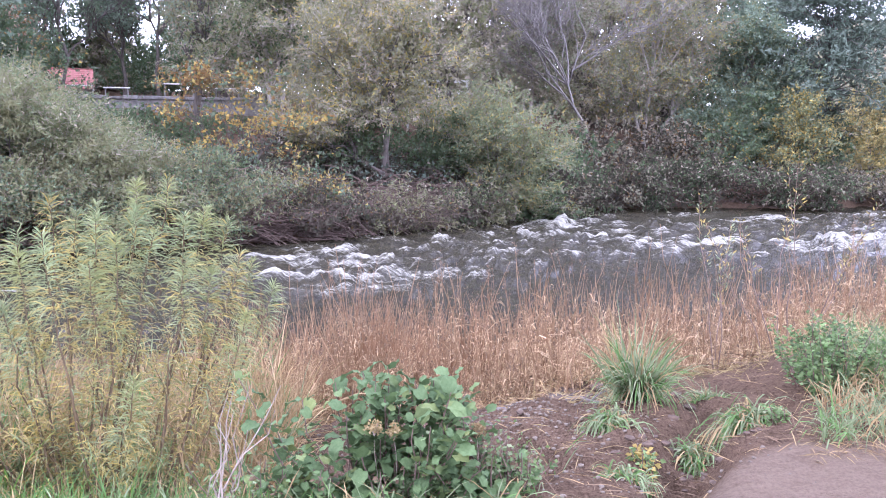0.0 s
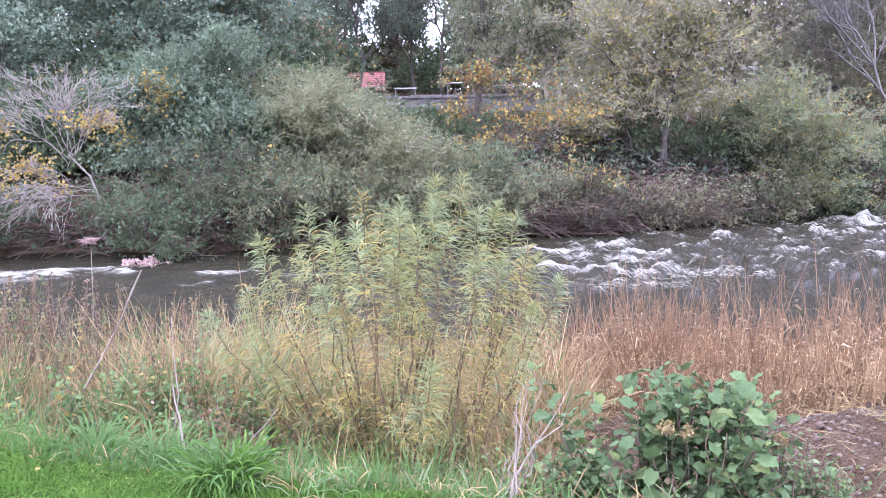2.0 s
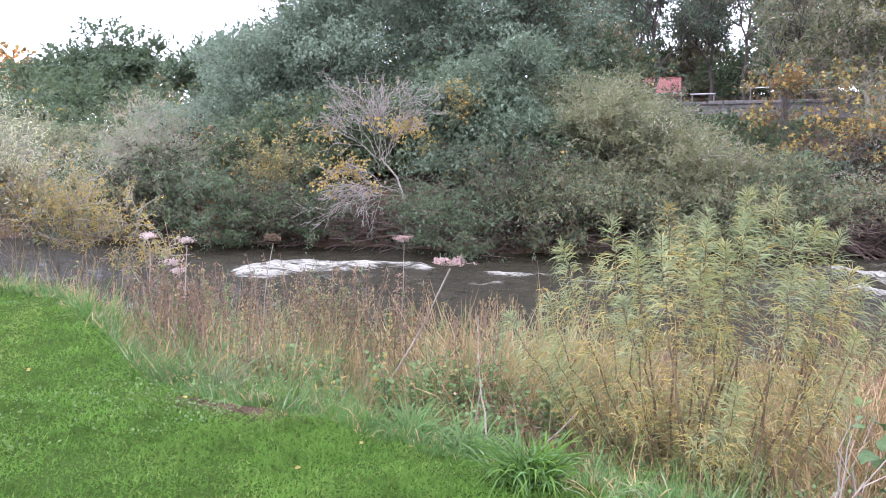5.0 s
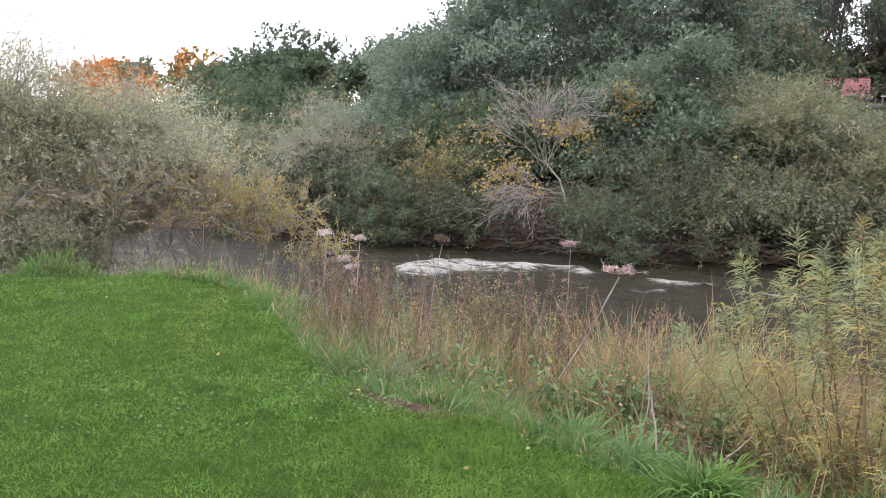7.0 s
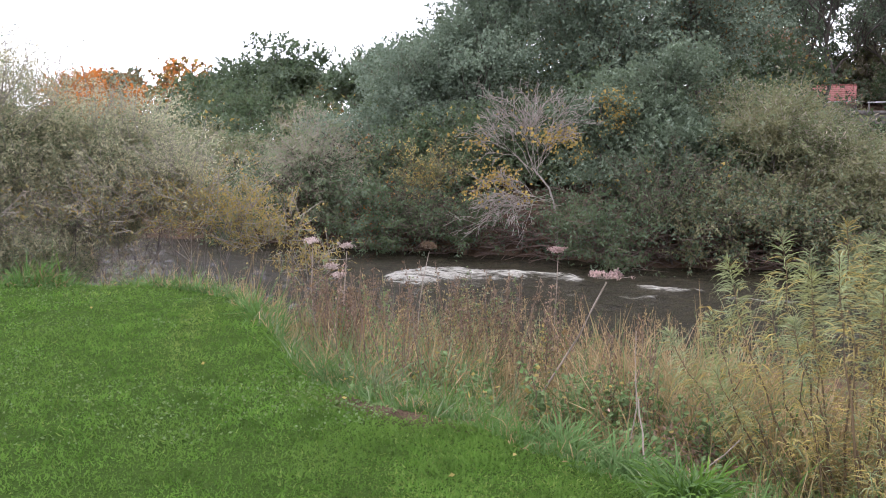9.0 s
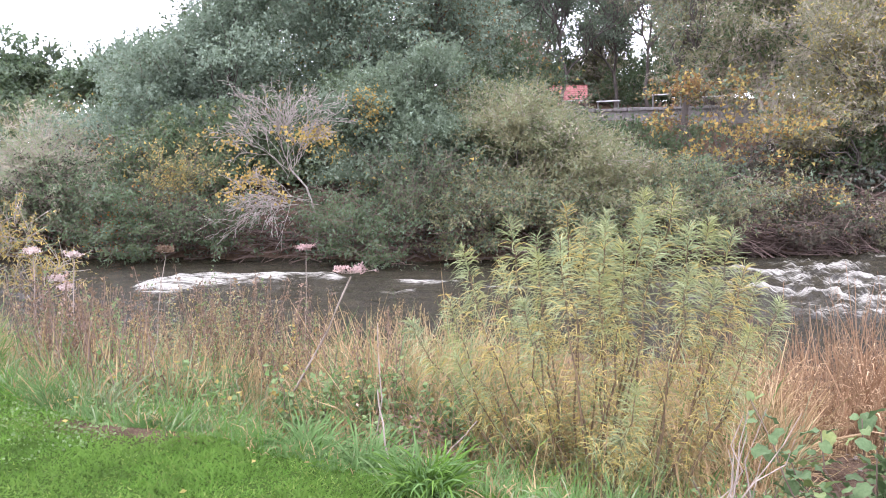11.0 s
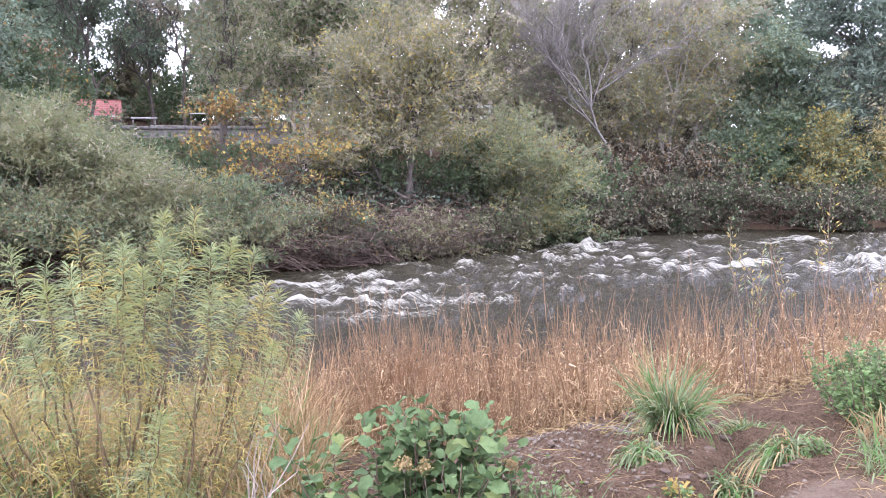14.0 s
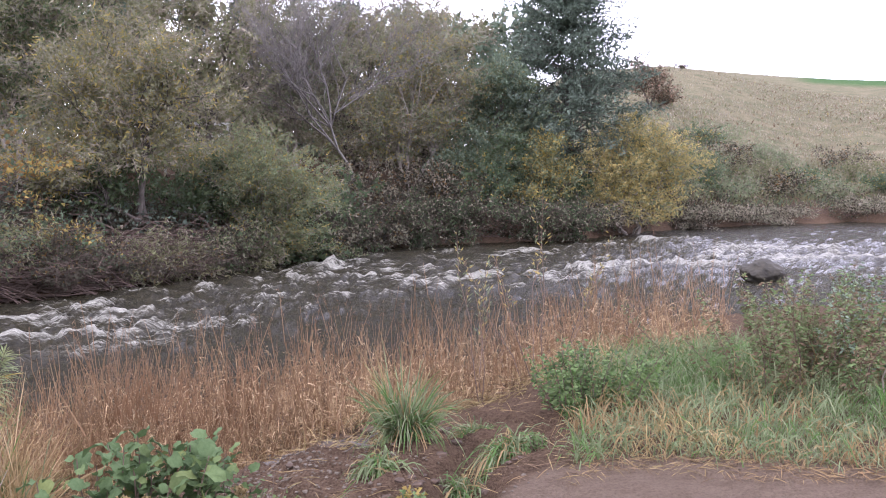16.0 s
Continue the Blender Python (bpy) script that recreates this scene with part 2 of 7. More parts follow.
UNDER = leafy("dark_bush_leaf", [(0.080, 0.124, 0.062), (0.107, 0.158, 0.075), (0.063, 0.099, 0.052), (0.133, 0.176, 0.085)], (0.097, 0.124, 0.059))
GOLD = leafy("golden_willow_leaf", [(0.490, 0.385, 0.145), (0.400, 0.340, 0.132), (0.550, 0.425, 0.172), (0.320, 0.292, 0.120)], (0.390, 0.335, 0.145), 0.5)
ORANGE = leafy("orange_leaf", [(0.540, 0.195, 0.042), (0.621, 0.247, 0.060), (0.446, 0.156, 0.036)], (0.486, 0.221, 0.060), 0.25)
RUSSET = leafy("russet_leaf", [(0.281, 0.155, 0.055), (0.187, 0.126, 0.055), (0.337, 0.194, 0.066), (0.112, 0.097, 0.050)], (0.150, 0.116, 0.055))
PINKISH = leafy("pink_leaf", [(0.400, 0.265, 0.200), (0.320, 0.200, 0.150), (0.450, 0.350, 0.255)])
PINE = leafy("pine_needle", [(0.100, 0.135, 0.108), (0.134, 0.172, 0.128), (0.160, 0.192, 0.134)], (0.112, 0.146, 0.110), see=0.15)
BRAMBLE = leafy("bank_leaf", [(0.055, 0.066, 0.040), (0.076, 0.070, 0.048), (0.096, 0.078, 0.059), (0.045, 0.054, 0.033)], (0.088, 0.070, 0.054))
OSIER = leafy("osier_leaf", [(0.208, 0.262, 0.138), (0.270, 0.318, 0.170), (0.160, 0.214, 0.108), (0.318, 0.338, 0.165)], (0.262, 0.284, 0.110), 3.2, 0.35)
OSIER_OLD = leafy("yellowing_osier_leaf", [(0.351, 0.297, 0.102), (0.404, 0.330, 0.131), (0.290, 0.273, 0.110), (0.457, 0.330, 0.073)], None, 2.5, 0.35)
LAWN = leafy("lawn_blade", [(0.076, 0.162, 0.022), (0.098, 0.192, 0.027), (0.120, 0.216, 0.036), (0.064, 0.136, 0.019)], (0.110, 0.195, 0.034), 1.1, 0.35)
SCUFFED = leafy("yellowish_lawn_blade", [(0.155, 0.225, 0.048), (0.185, 0.242, 0.060), (0.130, 0.210, 0.040)], None, 1.5, 0.35)
ROUGH = leafy("rough_grass_blade", [(0.097, 0.184, 0.056), (0.130, 0.231, 0.075), (0.084, 0.162, 0.050), (0.188, 0.246, 0.099)], (0.104, 0.200, 0.050), 1.2, 0.35)
STRAW = leafy("straw_blade", [(0.360, 0.268, 0.128), (0.450, 0.350, 0.190), (0.285, 0.205, 0.092), (0.250, 0.212, 0.088), (0.205, 0.170, 0.070)], (0.330, 0.220, 0.112), 1.5, 0.25)
REED = leafy("dry_reed_stalk", [(0.250, 0.150, 0.082), (0.330, 0.215, 0.118), (0.165, 0.094, 0.054), (0.400, 0.295, 0.168)], (0.240, 0.138, 0.074), 0.9, 0.15)
REEDLEAF = leafy("dry_reed_leaf", [(0.500, 0.375, 0.215), (0.580, 0.465, 0.290), (0.410, 0.285, 0.155), (0.330, 0.212, 0.112)], (0.430, 0.305, 0.165), 1.1, 0.3)
SEED = leafy("brown_seed_head", [(0.140, 0.096, 0.058), (0.180, 0.126, 0.076), (0.105, 0.070, 0.044), (0.230, 0.168, 0.100)], (0.150, 0.098, 0.062), 1.3, 0.15)
NETTLE = leafy("nettle_leaf", [(0.137, 0.206, 0.086), (0.183, 0.253, 0.102), (0.109, 0.169, 0.066)], (0.149, 0.206, 0.070), 3.0, 0.3)
TUSSOCK = leafy("tussock_blade", [(0.170, 0.225, 0.110), (0.225, 0.268, 0.150), (0.130, 0.185, 0.084), (0.290, 0.290, 0.175)], (0.180, 0.228, 0.108), 3.0, 0.3)
BARK = bark("grey_brown_bark", (0.05, 0.042, 0.034), (0.14, 0.12, 0.1))
PALE = bark("pale_bark", (0.17, 0.15, 0.125), (0.36, 0.32, 0.27))
GREYWOOD = bark("bare_grey_wood", (0.11, 0.1, 0.09), (0.27, 0.245, 0.22), 15)
TWIG = bark("brown_twig", (0.09, 0.06, 0.045), (0.2, 0.14, 0.1), 20)
OSIERBARK = bark("osier_bark", (0.06, 0.04, 0.02), (0.15, 0.1, 0.045), 20)
DEADWOOD = bark("bleached_dead_stalk", (0.19, 0.15, 0.115), (0.36, 0.3, 0.245), 25)

m, n, l, b = shader("land", 0.95)
b.inputs["Specular IOR Level"].default_value = 0.03
land = m
zones = {}
for key in ("soil", "sand", "wild", "crop"):
    a = n.new("ShaderNodeAttribute")
    a.attribute_name = key
    zones[key] = a.outputs["Fac"]
fine, mid, big = noise_tex(n, l, 60, 5.0), noise_tex(n, l, 7, 5.0), noise_tex(n, l, 0.5, 4.0)
green = mixed(n, l, 0.5, ramp(n, l, mid, [(0.3, (0.04, 0.078, 0.012)), (0.7, (0.072, 0.122, 0.022))]), ramp(n, l, fine, [(0.35, (0.026, 0.055, 0.01)), (0.7, (0.072, 0.125, 0.026))]))
soil = mixed(n, l, 0.45, ramp(n, l, mid, [(0.3, (0.059, 0.038, 0.025)), (0.7, (0.162, 0.109, 0.072))]), ramp(n, l, fine, [(0.35, (0.034, 0.022, 0.014)), (0.65, (0.211, 0.149, 0.101))]))
sand = mixed(n, l, 0.4, ramp(n, l, noise_tex(n, l, 9, 6.0, rough=0.7, stretch=(0.45, 1.5, 1.0)), [(0.3, (0.142, 0.103, 0.074)), (0.7, (0.221, 0.168, 0.123))]), ramp(n, l, fine, [(0.3, (0.103, 0.074, 0.053)), (0.7, (0.255, 0.196, 0.145))]))
wild = mixed(n, l, 0.4, ramp(n, l, big, [(0.35, (0.1, 0.112, 0.062)), (0.65, (0.235, 0.2, 0.13))]), ramp(n, l, mid, [(0.3, (0.08, 0.09, 0.045)), (0.7, (0.24, 0.195, 0.125))]))
crop = ramp(n, l, big, [(0.3, (0.05, 0.1, 0.035)), (0.7, (0.075, 0.13, 0.05))])
col = mixed(n, l, zones["soil"], green, soil)
col = mixed(n, l, zones["sand"], col, sand)
col = mixed(n, l, zones["wild"], col, wild)
col = mixed(n, l, zones["crop"], col, crop)
l.new(col, b.inputs["Base Color"])
bumped(n, l, b, mixed(n, l, 0.5, fine, noise_tex(n, l, 17, 6.0, rough=0.75)), 1.0, 0.09)

m, n, l, b = shader("river_water", 0.06)
river = m
b.inputs["IOR"].default_value = 1.33
b.inputs["Specular IOR Level"].default_value = 0.26
at = n.new("ShaderNodeAttribute")
at.attribute_name = "foam_glint"
fl = n.new("ShaderNodeAttribute")
fl.attribute_name = "flow"
mp = n.new("ShaderNodeMapping")
mp.inputs["Scale"].default_value = (0.62, 2.7, 1.0)
l.new(fl.outputs["Vector"], mp.inputs["Vector"])
rip = n.new("ShaderNodeTexNoise")
rip.inputs["Scale"].default_value, rip.inputs["Detail"].default_value, rip.inputs["Roughness"].default_value = 1.6, 6.0, 0.65
l.new(mp.outputs["Vector"], rip.inputs["Vector"])
brk = n.new("ShaderNodeTexNoise")
brk.inputs["Scale"].default_value, brk.inputs["Detail"].default_value, brk.inputs["Roughness"].default_value = 6.0, 8.0, 0.8
l.new(mp.outputs["Vector"], brk.inputs["Vector"])
def reckon(op, a, c):
    k = n.new("ShaderNodeMath")
    k.operation = op
    for i, v in enumerate((a, c)):
        if isinstance(v, (int, float)):
            k.inputs[i].default_value = v
        else:
            l.new(v, k.inputs[i])
    return k.outputs["Value"]


big = n.new("ShaderNodeTexNoise")
big.inputs["Scale"].default_value, big.inputs["Detail"].default_value, big.inputs["Roughness"].default_value, big.inputs["Distortion"].default_value = 1.1, 5.0, 0.62, 0.9
l.new(mp.outputs["Vector"], big.inputs["Vector"])
ridge = reckon("SUBTRACT", 1.0, reckon("MULTIPLY", reckon("ABSOLUTE", reckon("SUBTRACT", big.outputs["Fac"], 0.5), 0.0), 7.0))
strand = reckon("ADD", reckon("MULTIPLY", ridge, 0.42), reckon("SUBTRACT", reckon("MULTIPLY", brk.outputs["Fac"], 1.5), 0.25))
fr = n.new("ShaderNodeMapRange")
fr.inputs["From Min"].default_value, fr.inputs["From Max"].default_value = 1.22, 1.98
l.new(reckon("ADD", strand, at.outputs["Fac"]), fr.inputs["Value"])
dark = ramp(n, l, rip.outputs["Fac"], [(0.3, (0.013, 0.0115, 0.006)), (0.7, (0.040, 0.035, 0.019))])
# the broken water's white, with its grey shading put into the colour
white = ramp(n, l, brk.outputs["Fac"], [(0.35, (0.25, 0.245, 0.198)), (0.62, (0.65, 0.638, 0.54))])
l.new(mixed(n, l, fr.outputs["Result"], dark, white), b.inputs["Base Color"])
rg = n.new("ShaderNodeMapRange")
rg.inputs["To Min"].default_value, rg.inputs["To Max"].default_value = 0.07, 0.7
l.new(fr.outputs["Result"], rg.inputs["Value"])
l.new(rg.outputs["Result"], b.inputs["Roughness"])
small = n.new("ShaderNodeTexNoise")
small.inputs["Scale"].default_value, small.inputs["Detail"].default_value, small.inputs["Roughness"].default_value = 7.0, 4.0, 0.6
l.new(mp.outputs["Vector"], small.inputs["Vector"])
bumped(n, l, b, reckon("ADD", rip.outputs["Fac"], reckon("MULTIPLY", small.outputs["Fac"], 0.42)), 0.95, 0.17)

# ---------------------------------------------------------------- ground, one sheet to the horizon
def lay_ground():
    az = np.concatenate([np.linspace(-180, -56, 40, endpoint=False), np.linspace(-56, 92, 320, endpoint=False), np.linspace(92, 180, 26, endpoint=False)])
    r = np.concatenate([[0.25, 0.8, 1.4, 1.9], np.geomspace(2.3, 3.4, 18, endpoint=False), np.geomspace(3.4, 7.2, 78, endpoint=False), np.geomspace(7.2, 12, 22), np.geomspace(12.3, 90, 40), np.geomspace(95, 2500, 36)])
    A, R = np.meshgrid(np.radians(az), r, indexing="ij")
    x, y = -R * np.sin(A), R * np.cos(A)
    z = ground(x, y)
    na, nr = x.shape
    i, j = np.meshgrid(np.arange(na), np.arange(nr - 1), indexing="ij")
    f = np.stack([i * nr + j, i * nr + j + 1, (i + 1) % na * nr + j + 1, (i + 1) % na * nr + j], -1).reshape(-1, 4)
    x[:, 0], y[:, 0] = x[:, 0] * 0.001, y[:, 0] * 0.001
    ob = raw("ground", np.stack([x, y, z], -1).reshape(-1, 3), f[:, ::-1], land, smooth=True)
    me = ob.data
    deg, rad = np.degrees(A).ravel(), R.ravel()
    xx, yy = x.ravel(), y.ravel()
    e, nn, w = (np.interp(deg, TURNS, k) for k in (EDGE, NEAR, FAR))
    wob = 0.12 * waver(xx, yy, 3.0, 8)
    bare = np.maximum(smooth(rad + wob, e - 0.05, e + 0.35), smooth(-deg + 10 * wob, -6, -2) * smooth(deg, -72, -52) * smooth(rad + 2 * wob, 2.0, 2.6)) * (1 - smooth(rad, w + 40, w + 60)) * (e < 100)
    path = smooth(-deg + 10 * wob, 15, 18.5) * (1 - smooth(rad + 0.7 * wob, e - 0.1, e + 0.25)) * smooth(deg, -72, -52) * smooth(rad + 2 * wob, 1.9, 2.5)
    # the path goes on behind
    wide = 0.45 * waver(xx, yy, 1.3, 12)
    path = np.maximum(path, smooth(xx + wide, 0.3, 0.6) * (1 - smooth(xx - 0.25 * yy + wide, 2.6, 3.1)) * (1 - smooth(yy, 1.5, 2.4)) * smooth(yy, -14, -9))
    worn = np.exp(-(((xx + 4.15) / 0.5) ** 2 + ((yy - 2.86 - 0.3 * (xx + 4.15)) / 0.17) ** 2)) * 1.3
    hill = smooth(rad, w + 1, w + 7) * (w < 300) * smooth(-deg, 18, 26) + smooth(rad, w + 60, w + 90) * (w < 300)
    field = smooth(rad, 168, 176) * smooth(-deg, 38, 40) * (w < 300)
    for key, v in (("soil", np.maximum(bare, worn)), ("sand", path), ("wild", hill), ("crop", field)):
        a = me.attributes.new(key, "FLOAT", "POINT")
        a.data.foreach_set("value", np.clip(v, 0, 1).astype(np.float32))
    return tagged(ob, "mown green lawn, sandy path and brown earth river banks", "ground", kind="structure")


lay_ground()


def lay_water():
    az, k = np.radians(np.linspace(-60, 92, 640)), np.linspace(-0.06, 1.05, 110)
    A, K = np.meshgrid(az, k, indexing="ij")
    deg = np.degrees(A)
    n, w = np.interp(deg, TURNS, NEAR), np.interp(deg, TURNS, FAR)
    R = n + K * (w - n)
    x, y = -R * np.sin(A), R * np.cos(A)
    # metres along the stream, and across it
    s = np.concatenate([[0], np.cumsum(np.hypot(np.diff(x[:, 55]), np.diff(y[:, 55])))])[:, None] + 0 * K
    c = K * (w - n)
    rapid = smooth(-deg, -22, -12) * smooth(K, 0.12, 0.38) * (1 - smooth(K, 0.8, 0.93)) * (1 - 0.85 * smooth(R, 42, 50))
    crest = waver(s * 0.75 + 0.5 * c, c * 1.9, 1.5, 21)
    chop = waver(s * 0.9, c * 1.8, 3.0, 22)
    patch = waver(s * 0.35, c * 0.6, 0.8, 24)
    fine = waver(s * 1.1, c * 2.0, 5.5, 25)
    z = WATER + rapid * (0.15 * np.maximum(crest, -0.4) + 0.085 * chop + 0.04 * fine) + 0.045 * chop + 0.025 * fine
    foam_glint = rapid * (0.22 + 0.3 * smooth(crest, 0.0, 0.9) + 0.26 * smooth(patch + 0.5 * crest, 0.0, 0.9) + 0.12 * fine)
    # outside the rapids, pale streaks painted as highlights on the ripples
    foam_glint += (1 - rapid) * smooth(K, 0.15, 0.4) * (1 - smooth(K, 0.7, 0.85)) * (0.12 + 0.2 * smooth(patch + 0.4 * fine, 0.3, 1.0)) * (R < 40)
    # a sill over which the water breaks
    for a0, r0, a1, r1, wide, high, white in LEDGES:
        x0, y0, x1, y1 = -r0 * np.sin(radians(a0)), r0 * np.cos(radians(a0)), -r1 * np.sin(radians(a1)), r1 * np.cos(radians(a1))
        L = np.hypot(x1 - x0, y1 - y0)
        tx, ty = (x1 - x0) / L, (y1 - y0) / L
        u, v = (x - x0) * tx + (y - y0) * ty, -(x - x0) * ty + (y - y0) * tx
        wide = wide * (1.3 - 0.75 * np.clip(u / L, 0, 1))
        v = v + 0.25 * np.sin(u * 1.1 + a0) + 0.12 * np.sin(u * 2.9)
        g = np.exp(-(v / wide) ** 2) * smooth(u, -0.4, 0.5) * (1 - smooth(u, L - 0.6, L + 0.5))
        z += 0.6 * high * g
        foam_glint += white * g * (0.75 + 0.35 * chop + 0.25 * crest + 0.35 * fine)
    na, nk = x.shape
    i, j = np.meshgrid(np.arange(na - 1), np.arange(nk - 1), indexing="ij")
    f = np.stack([i * nk + j, i * nk + j + 1, (i + 1) * nk + j + 1, (i + 1) * nk + j], -1).reshape(-1, 4)
    ob = raw("water", np.stack([x, y, z], -1).reshape(-1, 3), f[:, ::-1], river, smooth=True)
    a = ob.data.attributes.new("foam_glint", "FLOAT", "POINT")
    a.data.foreach_set("value", np.clip(foam_glint, 0, 0.82).astype(np.float32).ravel())
    a = ob.data.attributes.new("flow", "FLOAT_VECTOR", "POINT")
    a.data.foreach_set("vector", np.stack([s, c, 0 * s], -1).astype(np.float32).ravel())
    tagged(ob, "dark brown river water with white broken rapids", "river", kind="structure")


# breaking waves: bearing and reach of both ends, width and height
LEDGES = (
    (53.0, 20.4, 39.6, 20.2, 0.36, 0.3, 1.75), (53.0, 19.6, 46.5, 19.9, 0.55, 0.18, 1.35), (36, 19.1, 31.5, 19.0, 0.24, 0.16, 1.4), (30, 18.3, 26, 18.5, 0.2, 0.12, 0.9), (39, 18.2, 34, 18.0, 0.2, 0.1, 0.5),
    (7.4, 20.2, 5.2, 20.8, 0.26, 0.36, 0.9), (10.0, 22.7, 6.6, 22.3, 0.24, 0.3, 0.65), (13.6, 18.8, 10.5, 19.2, 0.2, 0.14, 0.45), (-7.2, 30.6, -9.0, 31.2, 0.4, 0.36, 0.8), (-17.5, 27.4, -20.5, 28.0, 0.35, 0.26, 0.7), (-8.0, 23.0, -10.2, 23.3, 0.25, 0.2, 0.6), (-33.5, 34.6, -37.5, 35.6, 0.7, 0.3, 0.6),
    (13.0, 21.5, 10.0, 22.5, 0.25, 0.15, 0.3), (12.5, 19.5, 8.5, 20.0, 0.25, 0.12, 0.25),
    (1.8, 24.6, -0.8, 26.2, 0.35, 0.22, 0.4), (-2.5, 24.4, -5.5, 25.2, 0.3, 0.18, 0.4), (-6.3, 30.2, -9.6, 31.6, 0.45, 0.28, 0.4),
    (-5.5, 27.0, -8.5, 27.6, 0.3, 0.15, 0.4), (-12, 25.6, -17, 27, 0.4, 0.22, 0.4), (-18, 27.4, -24, 28.6, 0.45, 0.22, 0.4),
    (-24, 29.5, -31, 32.5, 0.55, 0.3, 0.7), (-31, 33.0, -35.5, 32.5, 0.8, 0.3, 0.7), (-29, 44.5, -33.5, 46.5, 0.6, 0.4, 0.7),
    (-34, 40, -42, 42, 0.8, 0.3, 0.8), (-37, 36, -46, 38, 0.7, 0.28, 0.8), (-33, 37, -38, 39, 0.6, 0.25, 0.6),
)
lay_water()


# ---------------------------------------------------------------- trees and bushes across the river
def foliage(rg, lobes, count, per, leaf, droop, up, reach, gap=0.0, light=(0, -1)):
    """Sprays of leaves over a crown made of lobes (dx, dy, z, rx, ry, rz), each broken into smaller uneven ones."""
    lob = np.array(lobes, float)
    m = 15
    d0 = ball(len(lob) * m, rg)
    d0[:, 2] = np.where(d0[:, 2] < -0.75, -d0[:, 2], d0[:, 2])
    big = np.repeat(lob, m, 0)
    sub = np.concatenate([big[:, :3] + big[:, 3:] * d0 * rg.uniform(0.45, 1.02, (len(big), 1)), big[:, 3:] * rg.uniform(0.16, 0.46, (len(big), 1)) * (1.15, 1.15, 0.8)], 1)
    sub = np.concatenate([sub, np.concatenate([lob[:, :3], lob[:, 3:] * 0.6], 1)])
    heart = np.concatenate([np.repeat(lob[:, :3], m, 0), lob[:, :3]])
    size = (sub[:, 3] * sub[:, 4] * sub[:, 5]) ** (2 / 3)
    pick = rg.choice(len(sub), max(8, count // per), p=size / size.sum())
    d = ball(len(pick), rg)
    d[:, 2] = np.where(d[:, 2] < -0.12, -d[:, 2], d[:, 2])
    # growth is thinner on the side away from the open river
    full = (d[:, :2] @ np.asarray(light) > -0.25) | (rg.random(len(pick)) < 0.4)
    d, pick = d[full], pick[full]
    depth = 0.6 + 0.5 * rg.random(len(pick)) ** 0.5
    c = sub[pick, :3] + sub[pick, 3:] * d * depth[:, None]
    if gap:
        keep = waver(c[:, 0] * 1.2 + c[:, 2], c[:, 1] + c[:, 2] * 0.8, 1.3, int(gap * 100)) > -1.15 + gap
        c, d, pick = c[keep], d[keep], pick[keep]
    way = unit(0.45 * d + 0.55 * unit(c - heart[pick]) + 0.5 * ball(len(c), rg) + np.array((0, 0, up)))
    long = reach * rg.uniform(0.5, 1.6, len(c))
    twigs = np.stack([c - way * long[:, None] * 0.5, c + way * long[:, None] * 0.9], 1)
    t = rg.random((len(c), per)) * 1.5 - 0.4
    p = c[:, None] + way[:, None] * (t * long[:, None])[..., None] + rg.normal(size=(len(c), per, 3)) * (0.13 * reach) * (1.2 - 0.6 * t)[..., None]
    p[..., 2] -= droop * 0.5 * np.maximum(t, 0) ** 2 * long[:, None]
    lw = 0.6 * way[:, None] + 0.8 * unit(rg.normal(size=p.shape)) + np.array((0, 0, -droop))
    k = rg.uniform(0.65, 1.35, p.shape[:2]).ravel()
    v, f = leaf_tips(p.reshape(-1, 3), lw.reshape(-1, 3), leaf[0] * k, leaf[1] * k, r=rg)
    return v, f, twigs, c


